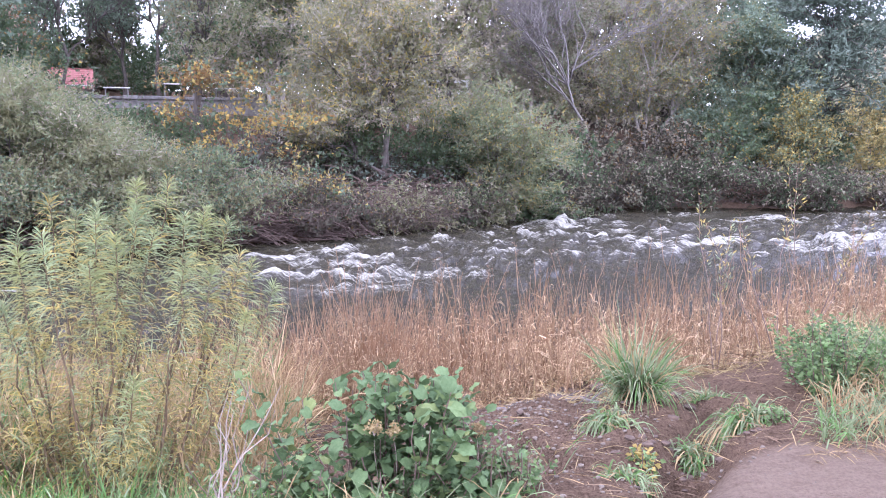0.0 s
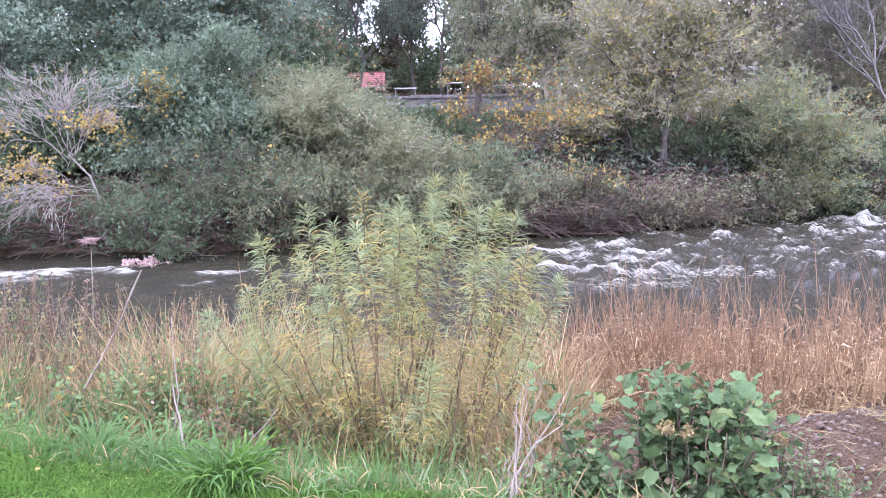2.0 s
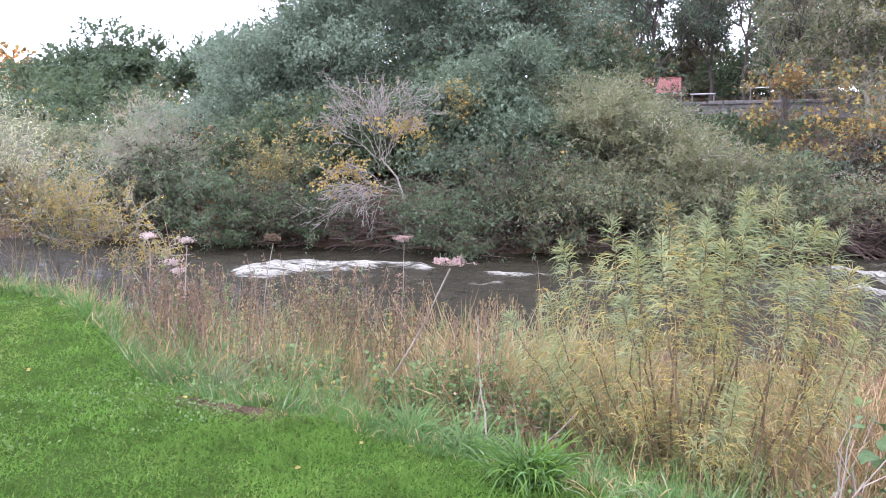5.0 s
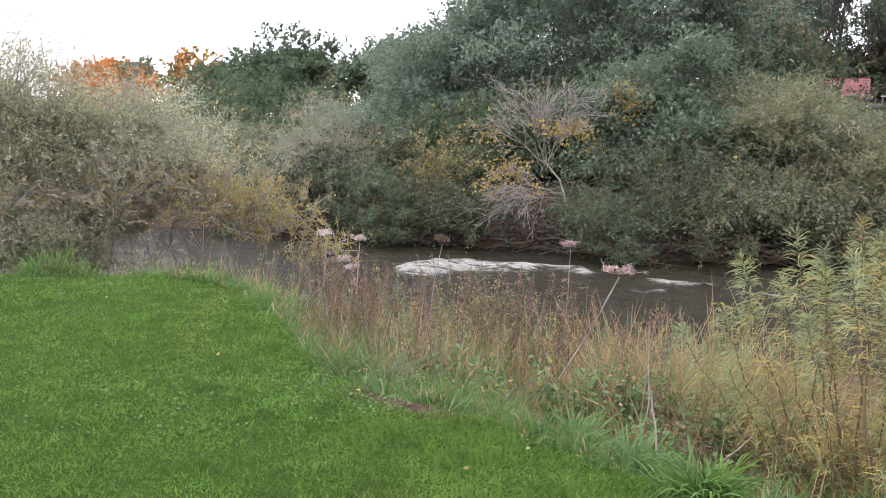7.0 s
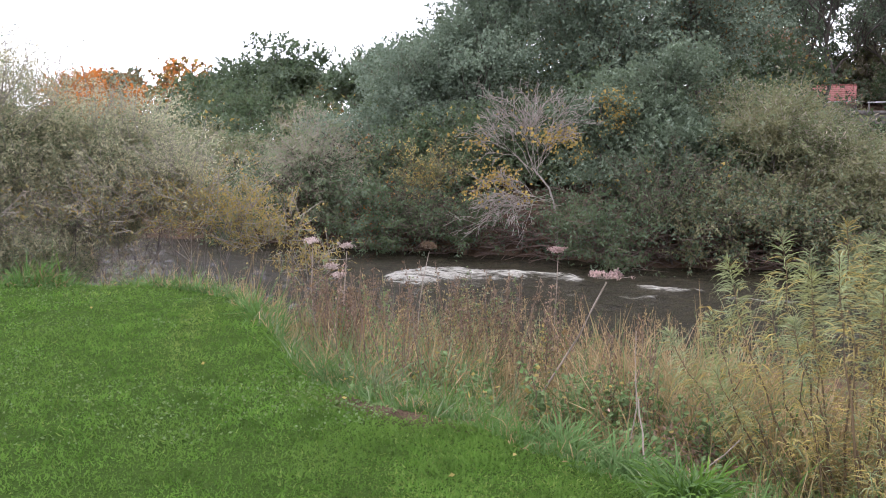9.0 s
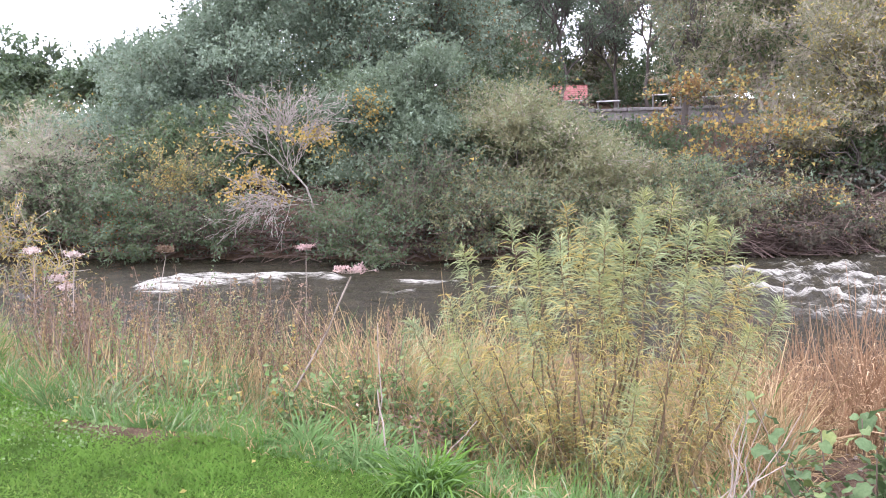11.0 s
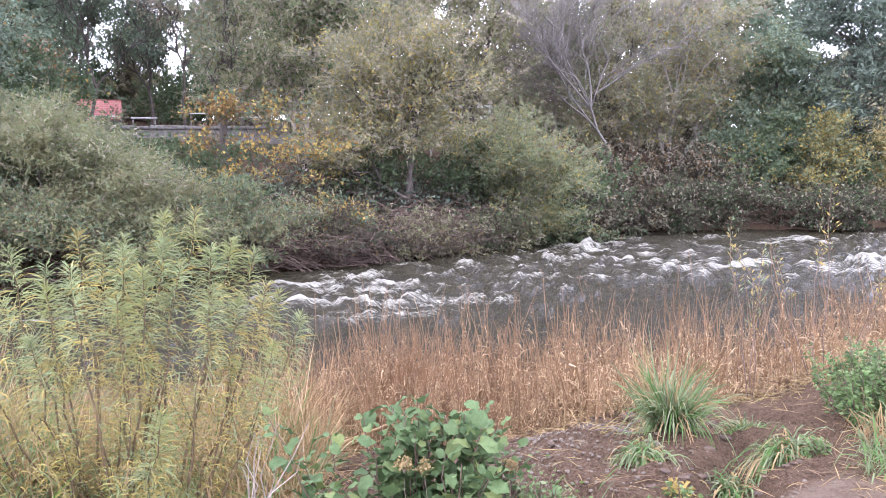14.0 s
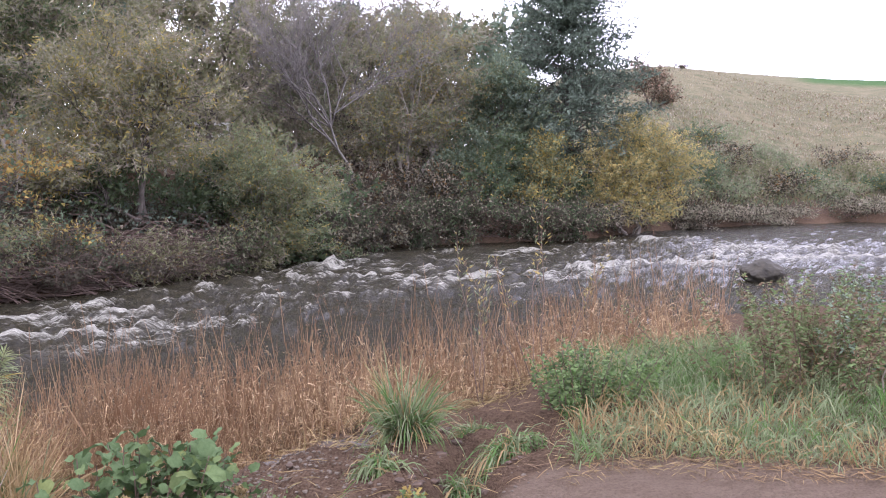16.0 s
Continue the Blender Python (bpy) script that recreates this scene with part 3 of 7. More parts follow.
def tree(name, label, x, y, lobes, mats, count, leaf=(0.17, 0.045), per=20, droop=0.35, up=0.15, reach=0.62, trunk=0.14, wood=None, seed=1,
         stems=1, core=0.2, gap=0.25, limbs=40, spot=None, group="trees across the river", category="tree", sink=0.1):
    """A tapered trunk with limbs and twigs, and a crown of single leaves."""
    rg = np.random.default_rng(seed)
    wide = leaf[1] / leaf[0] > 0.4
    count, leaf = int(count * (0.95 if wide else 0.8)), (leaf[0] * (0.74 if wide else 0.82), leaf[1] * (0.78 if wide else 0.9))
    if wide and name in ("alder_tree", "lime_tree", "maple_bush") and math.hypot(x, y) < 38:
        count, leaf = int(count * 1.5), (leaf[0] * 0.8, leaf[1] * 0.8)
    if math.hypot(x, y) > 30:
        count, leaf = int(count * 0.82), (leaf[0] * 1.08, leaf[1] * 1.08)
    lobes = [(a, c, d * 0.9, e, g, h * 0.84) for a, c, d, e, g, h in lobes]
    willow = name.startswith("willow")
    near_bank = -17 < x < 10 and y < 9
    core = 0.55 if near_bank and core else core
    wood = wood or (GREYTWIG if willow else BARK)
    limbs = int(limbs * 1.8) if willow else limbs
    z = put(x, y)
    root = thing(name, x, y, z, label, category, group)
    v, f, twigs, c = foliage(rg, lobes, count, per, leaf, droop, up, reach, gap, -unit(np.array((x, y))))
    lob = np.array(lobes, float)
    pieces = [(v, f)]
    if core:
        k = int(count * core)
        pick = rg.choice(len(lob), k)
        cp = lob[pick, :3] + lob[pick, 3:] * ball(k, rg) * (0.68 * rg.random((k, 1)) ** 0.4)
        pieces.append(leaf_tips(cp, ball(k, rg) + (0, 0, -0.3), leaf[0] * 1.15 * rg.uniform(0.8, 1.3, k), leaf[1] * (1.3 if wide else 1.9), r=rg))
    v, f = joined(pieces)
    which = rg.choice(len(mats), len(f), p=np.array([s for _, s in mats]))
    if spot:
        # one or two sprays that have turned first
        for sx, sy, sz, sr, sm in spot:
            near = np.linalg.norm(v[f[:, 0]] - (sx, sy, sz), axis=1) < sr * rg.uniform(0.5, 1.3, len(f))
            which[near & (rg.random(len(f)) < 0.6)] = sm
    raw("crown", v, f, [m for m, _ in mats], which, root)
    # trunks to the lobes, limbs to the sprays, then twigs
    top = lob[:, :3] + (0, 0, 0)
    base = rg.normal(size=(len(lob), 3)) * (0.1 * stems, 0.1 * stems, 0) + (0, 0, -sink - 0.15)
    main = bend(base, top, 7, 0.035, rg)
    if stems == 1:
        main[:, 1] = main[0, 1] * 0.8 + main[:, 1] * 0.2
        main[:, 0] = main[0, 0]
    rad = trunk * np.linspace(1, 0.22, 7)[None] * np.interp(lob[:, 5], (0.5, lob[:, 5].max() + 0.01), (0.6, 1))[:, None]
    if stems == 1:
        raw("trunk", *tubes(main, rad, 7), wood, None, root, True)
    else:
        for one, r1 in zip(main, rad):
            raw("stem", *tubes(one, r1[None], 6), wood, None, root, True)
    k = min(limbs, len(c))
    if k:
        ends = c[rg.choice(len(c), k, replace=False)]
        which = np.argmin(np.linalg.norm(ends[:, None] - top[None], axis=2), 1)
        starts = main[which, rg.integers(3, 7, k)]
        lb = bend(starts, ends, 5, 0.06, rg, 0.05)
        raw("limb", *tubes(lb, trunk * (0.22 if willow else 0.28) * np.linspace(1, 0.25, 5)[None] * np.ones((k, 1)), 4), wood, None, root, True)["kind"] = "stuff"
    if len(twigs):
        pickt = rg.choice(len(twigs), min(len(twigs), (240 if near_bank else 520) if willow else 110 if category == "bush" else 220), replace=False)
        tw = twigs[pickt]
        raw("twig", *tubes(tw, np.array((0.0085, 0.004) if willow else (0.008, 0.003))[None] * np.ones((len(tw), 1)), 3), GREYTWIG if willow else TWIG, None, root)["kind"] = "stuff"
    return root


def bare_tree(name, label, x, y, height, spread, wood, seed, lean=(0, 0), leaf_mat=None, leaf_count=0, leaf_low=0.0, group="trees across the river", levels=4, trunk=0.1, droop=0.0, first=0.42, fine=0.009, upright=False):
    """A tree that has lost its leaves: branches that fork into fine twigs."""
    rg = np.random.default_rng(seed)
    root = thing(name, x, y, put(x, y), label, "tree", group)
    lines, radii = [], []
    heads = [(np.array((0, 0, -0.2)), unit(np.array((lean[0], lean[1], 1.0))), height * first, trunk)]
    tips = []
    for level in range(levels):
        nxt = []
        for p, d, long, rad in heads:
            q = bend(p, p + d * long, 5, 0.05, rg, 0.04)[0]
            q[-1] = p + d * long
            lines.append(q)
            radii.append(np.linspace(rad, rad * 0.5, 5))
            tips.append((q[-1], level))
            for k in range(rg.integers(5, 9) if level and upright else rg.integers(4, 7) if level else 9 if upright else 7):
                s = rg.uniform(0.75 if upright and not level else 0.3, 1.0)
                o = q[min(4, int(s * 5))]
                if upright and not level:
                    d = np.array((0.0, 0.0, 0.75))
                side = unit(ball(1, rg)[0] * (spread, spread, 0.55) + d * 0.8 + np.array((0, 0, 0.22 - droop * level)))
                nxt.append((o, side, long * (rg.uniform(0.75, 1.1) if upright and not level else rg.uniform(0.42, 0.72)), rad * 0.5))
        heads = nxt
    raw("branch", *tubes(np.array(lines), np.array(radii), 4), wood, None, root, True)
    if heads:
        a = np.array([h[0] for h in heads])
        e = a + np.array([h[1] * h[2] for h in heads])
        if len(a) > 4000:
            a, e = a[:4000], e[:4000]
        raw("twig", *tubes(bend(a, e, 3, 0.06, rg), np.array((fine, fine * 0.7, fine * 0.35))[None] * np.ones((len(a), 1)), 3), wood, None, root)
        if leaf_count:
            low = np.where(e[:, 2] < leaf_low)[0] if leaf_low else np.arange(len(e))
            p = e[low[rg.integers(0, len(low), leaf_count)]] + rg.normal(size=(leaf_count, 3)) * 0.14
            raw("crown", *leaves(p, ball(leaf_count, rg) + (0, 0, -0.5), 0.15 * rg.uniform(0.7, 1.3, leaf_count), 0.12, r=rg), leaf_mat, None, root)
    return root


def conifer(name, label, x, y, height, wide, seed, bare=0.15):
    rg = np.random.default_rng(seed)
    root = thing(name, x, y, put(x, y), label, "tree", "conifers across the river")
    raw("trunk", *tubes(bend((0, 0, -0.2), (0.2, 0.1, height), 8, 0.01, rg), 0.22 * np.linspace(1, 0.1, 8)[None], 7), BARK, None, root, True)
    k = int(height * (30 if wide > 4 else 13))
    t = bare + (1 - bare) * rg.random(k) ** 0.8
    t = t + 0.6 * (np.round(t * 13) / 13 - t)
    a = rg.uniform(0, 6.28, k)
    long = wide * (1.02 - t) ** 0.7 * rg.uniform(0.5, 1.15, k) * np.minimum(1, 0.5 + 2.5 * (t - bare))
    o = np.stack([0 * t, 0 * t, t * height], 1)
    d = np.stack([np.cos(a), np.sin(a), 0.12 + 0.3 * rg.normal(size=k)], 1)
    e = o + unit(d) * long[:, None]
    p = bend(o, e, 3, 0.04, rg, 0.05)
    raw("limb", *tubes(p, 0.035 * np.linspace(1, 0.2, 3)[None] * np.ones((k, 1)), 3), BARK, None, root)["kind"] = "stuff"
    per = 85 if wide > 4 else 50
    s = rg.random((k, per)) ** 0.6
    q = o[:, None] + (e - o)[:, None] * s[..., None] + rg.normal(size=(k, per, 3)) * (0.22, 0.22, 0.13)
    w = 0.6 * unit(d)[:, None] + 0.7 * unit(rg.normal(size=q.shape)) + (0, 0, 0.1)
    raw("crown", *leaf_tips(q.reshape(-1, 3), w.reshape(-1, 3), 0.3 * rg.uniform(0.6, 1.3, k * per), 0.105, r=rg), PINE, None, root)
    return root


BRUSH = bark("dead_brushwood", (0.06, 0.04, 0.03), (0.155, 0.108, 0.082), 8)
GREYTWIG = bark("grey_willow_twig", (0.19, 0.165, 0.135), (0.37, 0.33, 0.28), 15)
BROAD = (0.15, 0.12)
SLIM = (0.19, 0.046)
# bushes over the far waterline, with the stream's bend
tree("willow_bush", "wide olive-green willow bush hanging over the far bank", -11.2, 22.9, [(-2.8, -0.2, 1.5, 1.7, 1.6, 1.4), (-1.0, -0.3, 2.1, 2.1, 1.9, 1.95), (1.0, -0.2, 1.6, 1.8, 1.6, 1.35), (2.5, 0, 0.8, 1.6, 1.5, 0.8), (0, -1.1, 0.5, 3.8, 1.3, 0.9)], [(WILLOW, 0.72), (BROWNISH, 0.14), (SAGE, 0.14)], 72000, (0.165, 0.041), wood=BARK, seed=11, stems=4, category="bush", group="bushes on the far bank")
tree("maple_bush", "dark green broadleaved bush with a yellow spray", -15.6, 20.9, [(-0.6, 0, 2.6, 1.7, 1.5, 1.8), (1.0, 0.2, 2.8, 1.5, 1.4, 1.7), (0, -0.8, 1.0, 2.1, 1.2, 1.0), (1.9, 0.1, 1.4, 1.1, 1.2, 1.3)], [(MAPLE, 0.8), (ALDER, 0.2), (YELLOW, 0.0)], 24000, BROAD, seed=12, stems=3, spot=[(0.35, -1.3, 2.6, 0.7, 2), (-0.6, -1.6, 1.2, 0.35, 2)], category="bush", group="bushes on the far bank")
def half_bare_tree():
    """Pale boughs in two fans, the upper spread to the sky and the lower hanging over the water."""
    rg = np.random.default_rng(13)
    x, y = -15.9, 18.1
    z = put(x, y)
    root = thing("half_bare_tree", x, y, z, "pale half-bare tree with yellow leaves over the water", "tree", "trees across the river")
    here = np.array((x, y, z))
    side = unit(np.array((-0.72, -0.69, 0.0)))
    near = unit(np.array((0.68, -0.73, 0.0)))
    low, fork = np.array((-15.5, 17.45, -0.1)) - here, np.array((-16.03, 17.05, 1.05)) - here
    stem = np.array([(0, 0, -0.2), low * (0.6, 0.6, 0.5), low, (low + fork) / 2 + (0.12, 0.1, 0), fork])
    raw("trunk", *tubes(stem, np.array((0.05, 0.042, 0.036, 0.03, 0.022))[None], 6), PALE, None, root, True)
    heads, lines, radii, ends = [], [], [], []
    for k in range(13):
        a = -0.75 + 0.13 * k + 0.1 * rg.normal()
        heads.append((fork + rg.normal(size=3) * 0.1 - (0, 0, 0.1 * (k % 3)), unit(side * math.sin(a) + near * rg.normal() * 0.3 + UPWARD * math.cos(a)), rg.uniform(1.0, 1.5), 0.015, 0.12 * rg.random()))
    for k in range(7):
        a = rg.uniform(0.9, 1.5)
        heads.append((low + (fork - low) * rg.random() * 0.35 + rg.normal(size=3) * 0.1, unit(side * math.sin(a) + near * (0.15 + rg.normal() * 0.35) + UPWARD * (0.12 + 0.2 * rg.normal())), rg.uniform(1.1, 1.65), 0.010, 0.25))
    for level in range(4):
        nxt = []
        for p, d, long, rad, sag in heads:
            q = p + d * (np.linspace(0, 1, 5) * long)[:, None] + np.concatenate([np.zeros((1, 3)), rg.normal(size=(4, 3)) * 0.025 * long])
            q[:, 2] -= sag * long * np.linspace(0, 1, 5) ** 1.8 * 0.62
            q[:, 2] = np.maximum(q[:, 2], WATER + 0.06 - z)
            lines.append(q)
            radii.append(np.linspace(rad, rad * 0.55, 5))
            ends.append(q[-1])
            for c in range((4, 4, 3, 0)[level]):
                o = q[rg.integers(2, 5)]
                nxt.append((o, unit(d + 0.7 * ball(1, rg)[0] - (0, 0, 0.1 * sag)), long * rg.uniform(0.4, 0.7), rad * 0.58, sag))
        heads = nxt
    raw("branch", *tubes(np.array(lines), np.maximum(np.array(radii) * 0.75, 0.0075), 3), PALE, None, root, True)["kind"] = "stuff"
    e = np.array(ends)
    e = e[(e[:, 2] < low[2] + 2.2) & (e[:, 2] > low[2] + 0.25) & (waver(e[:, 0] * 1.5, e[:, 2] * 1.5, 1.6, 14) > -0.1)]
    p = e[rg.integers(0, len(e), 620)] + rg.normal(size=(620, 3)) * 0.13
    raw("crown", *leaves(p, ball(620, rg) + (0, 0, -0.5), 0.105 * rg.uniform(0.6, 1.3, 620), 0.085, r=rg), [YELLOW, OLIVEY], np.repeat(rg.choice(2, 620, p=(0.7, 0.3)), 2), root)


UPWARD = np.array((0, 0, 1.0))
half_bare_tree()
tree("alder_tree", "tall dark green alder on the far bank", -25.6, 19.6, [(0.6, 0.6, 3.0, 2.0, 2.0, 2.4), (1.5, 1.6, 5.0, 1.3, 1.3, 1.6), (-0.5, -1, 1.5, 2.2, 1.5, 1.4)], [(ALDER, 0.8), (MAPLE, 0.2)], 30000, BROAD, seed=14)
tree("alder_tree", "tall dark green alder on the far bank", -23.2, 21.6, [(0, 0, 3.8, 2.8, 2.4, 3.4), (0.6, 0.3, 8.0, 2.3, 2.2, 3.4), (-0.6, -0.8, 1.6, 2.6, 1.6, 1.5)], [(ALDER, 0.85), (MAPLE, 0.15)], 42000, BROAD, seed=15)
tree("alder_tree", "tall dark green alder on the far bank", -19.8, 24.6, [(0, 0, 4.0, 3.0, 2.2, 3.2), (-0.6, 0.3, 8.0, 3.0, 2.6, 3.6)], [(ALDER, 0.75), (MAPLE, 0.22), (RUSSET, 0.03)], 42000, BROAD, seed=16)
tree("alder_tree", "tall dark green alder with a few russet leaves", -23.8, 28.5, [(0, 0, 5.5, 3.4, 2.6, 3.6), (0.3, 0.3, 9.5, 3.0, 2.4, 3.0)], [(ALDER, 0.8), (MAPLE, 0.2)], 36000, (0.18, 0.14), seed=17)
tree("lime_tree", "tall dark green tree with russet-tinged leaves", -17.6, 28.0, [(-0.4, 0, 5.0, 2.9, 2.4, 3.2), (-0.5, 0.2, 9.0, 2.8, 2.6, 3.4)], [(ALDER, 0.75), (MAPLE, 0.15), (RUSSET, 0.1)], 32000, (0.16, 0.12), gap=0.75, seed=18, spot=[(0.2, -2.3, 7.0, 1.6, 2)])
tree("lime_tree", "tall dark green tree behind the bushes", -20.5, 34.0, [(-0.4, 0, 4.6, 3.0, 2.4, 3.0), (-0.8, 0, 8.6, 3.2, 2.6, 3.4)], [(ALDER, 0.85), (MAPLE, 0.15)], 24000, (0.18, 0.14), gap=0.85, seed=19)
tree("rowan_tree", "small tree with pinkish autumn leaves", -20.4, 38.6, [(0, 0, 3.0, 1.5, 1.3, 1.6), (1.2, 0, 2.4, 1.2, 1.0, 1.2)], [(MAPLE, 0.6), (PINKISH, 0.2), (RUSSET, 0.2)], 3200, (0.2, 0.13), seed=21, core=0.05)
tree("elder_bush", "thin leafy elder before the red-roofed house", -16.9, 36.6, [(-0.35, 0, 1.1, 0.42, 0.4, 0.42), (0.1, 0, 0.8, 0.7, 0.5, 0.35), (-1.4, 0, 1.8, 0.7, 0.6, 0.75), (1.25, 0.3, 1.25, 0.36, 0.4, 0.4)], [(MAPLE, 0.8), (PINKISH, 0.2)], 3600, (0.14, 0.09), seed=22, core=0, gap=0.5, trunk=0.04, stems=3, category="bush")
for k, (px, py, ph, m) in enumerate(((-19.6, 43.0, 13.5, MAPLE), (-17.6, 46.0, 14.0, ALDER), (-15.2, 45.0, 14.5, BROWNISH), (-22.4, 47.0, 14.0, ALDER))):
    bare_tree("bare_tree", "dark half-bare tree against the pale sky", px, py, ph, 0.75, BARK, 22 + 100 * k, leaf_mat=m, leaf_count=5200, first=0.34, fine=0.016, trunk=0.12)
tree("ash_tree", "olive green tree beside the garden wall", -10.6, 35.4, [(0, 0, 5.0, 1.7, 2.0, 2.4), (0.5, 0, 8.6, 1.9, 2.2, 3.0)], [(WILLOW, 0.45), (ALDER, 0.3), (BROWNISH, 0.25)], 17000, (0.17, 0.07), gap=0.7, seed=23)
tree("yellow_maple", "maple with yellow and orange autumn leaves in flat layers", -6.9, 27.2, [(-1.6, -0.2, 3.5, 1.0, 0.8, 0.34), (-0.5, 0.2, 3.75, 1.2, 0.9, 0.36), (0.8, 0, 3.4, 1.1, 0.9, 0.34), (-1.4, -0.3, 2.55, 0.9, 0.8, 0.32), (-0.1, -0.4, 2.2, 1.3, 1.0, 0.42), (1.5, 0, 2.1, 1.1, 0.9, 0.4), (-0.5, -0.5, 1.3, 1.0, 0.8, 0.34), (1.0, -0.3, 1.2, 1.1, 0.8, 0.34), (2.1, -1.2, 0.15, 0.6, 0.5, 0.3)],
     [(YELLOW, 0.12), (OLIVEY, 0.26), (MAPLE, 0.34), (RUSSET, 0.28)], 4600, (0.16, 0.13), droop=0.1, up=-0.05, seed=24, core=0.0, gap=0.55, limbs=26, trunk=0.06, stems=3, spot=[(0.2, -0.6, 1.9, 1.2, 0), (-1.2, -0.4, 3.3, 1.1, 3)])
tree("willow_tree", "large olive-brown willow with leaning limbs", -2.3, 30.2, [(-1.6, 0, 3.0, 2.4, 1.8, 2.4), (0.5, -0.2, 3.8, 2.3, 2.0, 2.5), (-0.8, 0.2, 5.8, 2.6, 2.0, 2.0), (1.0, -0.5, 5.7, 1.7, 1.6, 1.5), (-2.4, -1.0, 2.0, 1.4, 1.2, 0.9)], [(BROWNISH, 0.45), (WILLOW, 0.4), (OLIVEY, 0.15)], 46000, SLIM, seed=25, stems=5, gap=0.4, wood=BARK)
# the UNDER leaves darken this crown to paint the hollow behind the maple
tree("willow_tree", "tall olive-brown willow behind the maple", -6.9, 33.6, [(-0.4, 0, 4.6, 2.8, 2.2, 3.0), (0.6, 0, 7.6, 3.2, 2.4, 2.8)], [(BROWNISH, 0.35), (WILLOW, 0.35), (UNDER, 0.3)], 34000, (0.21, 0.055), seed=26, stems=2, gap=0.35)
tree("willow_bush", "sage-green willow bush trailing towards the water", 2.1, 32.6, [(-0.6, 0, 3.8, 1.9, 1.7, 2.3), (1.1, -0.2, 3.2, 1.8, 1.6, 2.2), (0.3, -0.8, 1.5, 2.5, 1.2, 1.2), (-1.6, 0.4, 4.6, 1.2, 1.0, 1.0)], [(SAGE, 0.4), (WILLOW, 0.5), (OLIVEY, 0.1)], 44000, (0.17, 0.043), seed=27, stems=4, category="bush", group="bushes on the far bank")
bare_tree("bare_tree", "leaning bare grey tree with upswept branches", 7.9, 41.7, 10.0, 0.85, GREYWOOD, 28, (-0.4, -0.05), trunk=0.1, first=0.5, fine=0.011, upright=True)
tree("willow_tree", "tall pale olive willow", 11.4, 45.6, [(-1.2, 0, 4.4, 3.0, 2.4, 3.4), (1.4, 0, 5.4, 2.8, 2.4, 3.6), (0, 0, 9.0, 3.2, 2.4, 3.4)], [(SAGE, 0.25), (BROWNISH, 0.6), (OLIVEY, 0.15)], 46000, (0.21, 0.055), seed=29, stems=3, gap=0.55)
tree("willow_tree", "pale olive willow behind the bare tree", 4.5, 44.5, [(0, 0, 4.6, 3.0, 2.4, 3.0), (0, 0, 7.8, 3.0, 2.4, 2.6)], [(BROWNISH, 0.7), (SAGE, 0.3)], 26000, (0.24, 0.065), seed=30, stems=3, gap=0.5)
tree("alder_tree", "dark green alder leaning over the bend", 17.0, 46.0, [(0, 0, 4.0, 3.0, 2.4, 3.2), (-0.5, 0, 7.4, 2.4, 2.2, 2.4), (-1.0, -1.2, 2.0, 3.2, 1.6, 1.8)], [(MAPLE, 0.4), (ALDER, 0.4), (WILLOW, 0.2)], 40000, (0.18, 0.12), seed=31)
conifer("pine_tree", "dark green pine with a layered crown", 21.3, 46.9, 16.5, 7.4, 32, 0.12)
tree("hazel_bush", "yellowing bush at the river's edge", 18.3, 43.2, [(-0.5, 0, 2.6, 1.3, 1.2, 1.5), (0.7, -0.3, 1.4, 1.5, 1.3, 1.4), (-0.9, -0.4, 0.8, 1.4, 1.2, 1.0), (0.3, 0, 3.9, 0.8, 0.9, 0.9)], [(OLIVEY, 0.32), (WILLOW, 0.4), (SAGE, 0.28)], 11000, (0.17, 0.11), seed=33, stems=4, category="bush", group="bushes on the far bank")
tree("willow_bush", "golden-yellow rounded willow bush on the far bank", 24.2, 44.6, [(0.2, 0, 5.2, 2.9, 2.2, 3.0), (2.6, 0.3, 4.2, 2.4, 2.0, 2.4), (-1.6, -0.4, 3.0, 2.4, 1.8, 2.4), (0.8, -0.6, 1.9, 3.6, 1.8, 1.6)], [(GOLD, 0.72), (SAGE, 0.14), (WILLOW, 0.14)], 32000, (0.22, 0.07), seed=34, stems=4, category="bush", group="bushes on the far bank")
tree("hawthorn_bush", "brown leafless-looking hawthorn on the hillside", 45.8, 79.5, [(0.3, 0, 2.4, 1.9, 1.8, 2.2), (-1.5, 0, 2.8, 1.6, 1.5, 2.4), (1.6, 0, 1.2, 1.5, 1.4, 1.3)], [(BRAMBLE, 0.2), (SEED, 0.4), (BROWNISH, 0.25), (PINKISH, 0.15)], 11000, (0.26, 0.13), seed=35, stems=3, category="bush")
tree("hawthorn_bush", "small low bush on the hill's crest", 67.3, 108.4, [(0, 0, 0.4, 1.1, 0.8, 0.45)], [(BRAMBLE, 0.6), (SEED, 0.4)], 700, (0.2, 0.1), seed=36, stems=2, category="bush")
for k, (px, py, ph) in enumerate(((-4.0, 55, 15), (-0.5, 58, 17), (2.5, 56, 16), (6.5, 60, 17), (9.5, 57, 15))):
    conifer("pine_tree", "tall thin pine against the pale sky", px, py, ph, 2.2, 40 + k, 0.35)
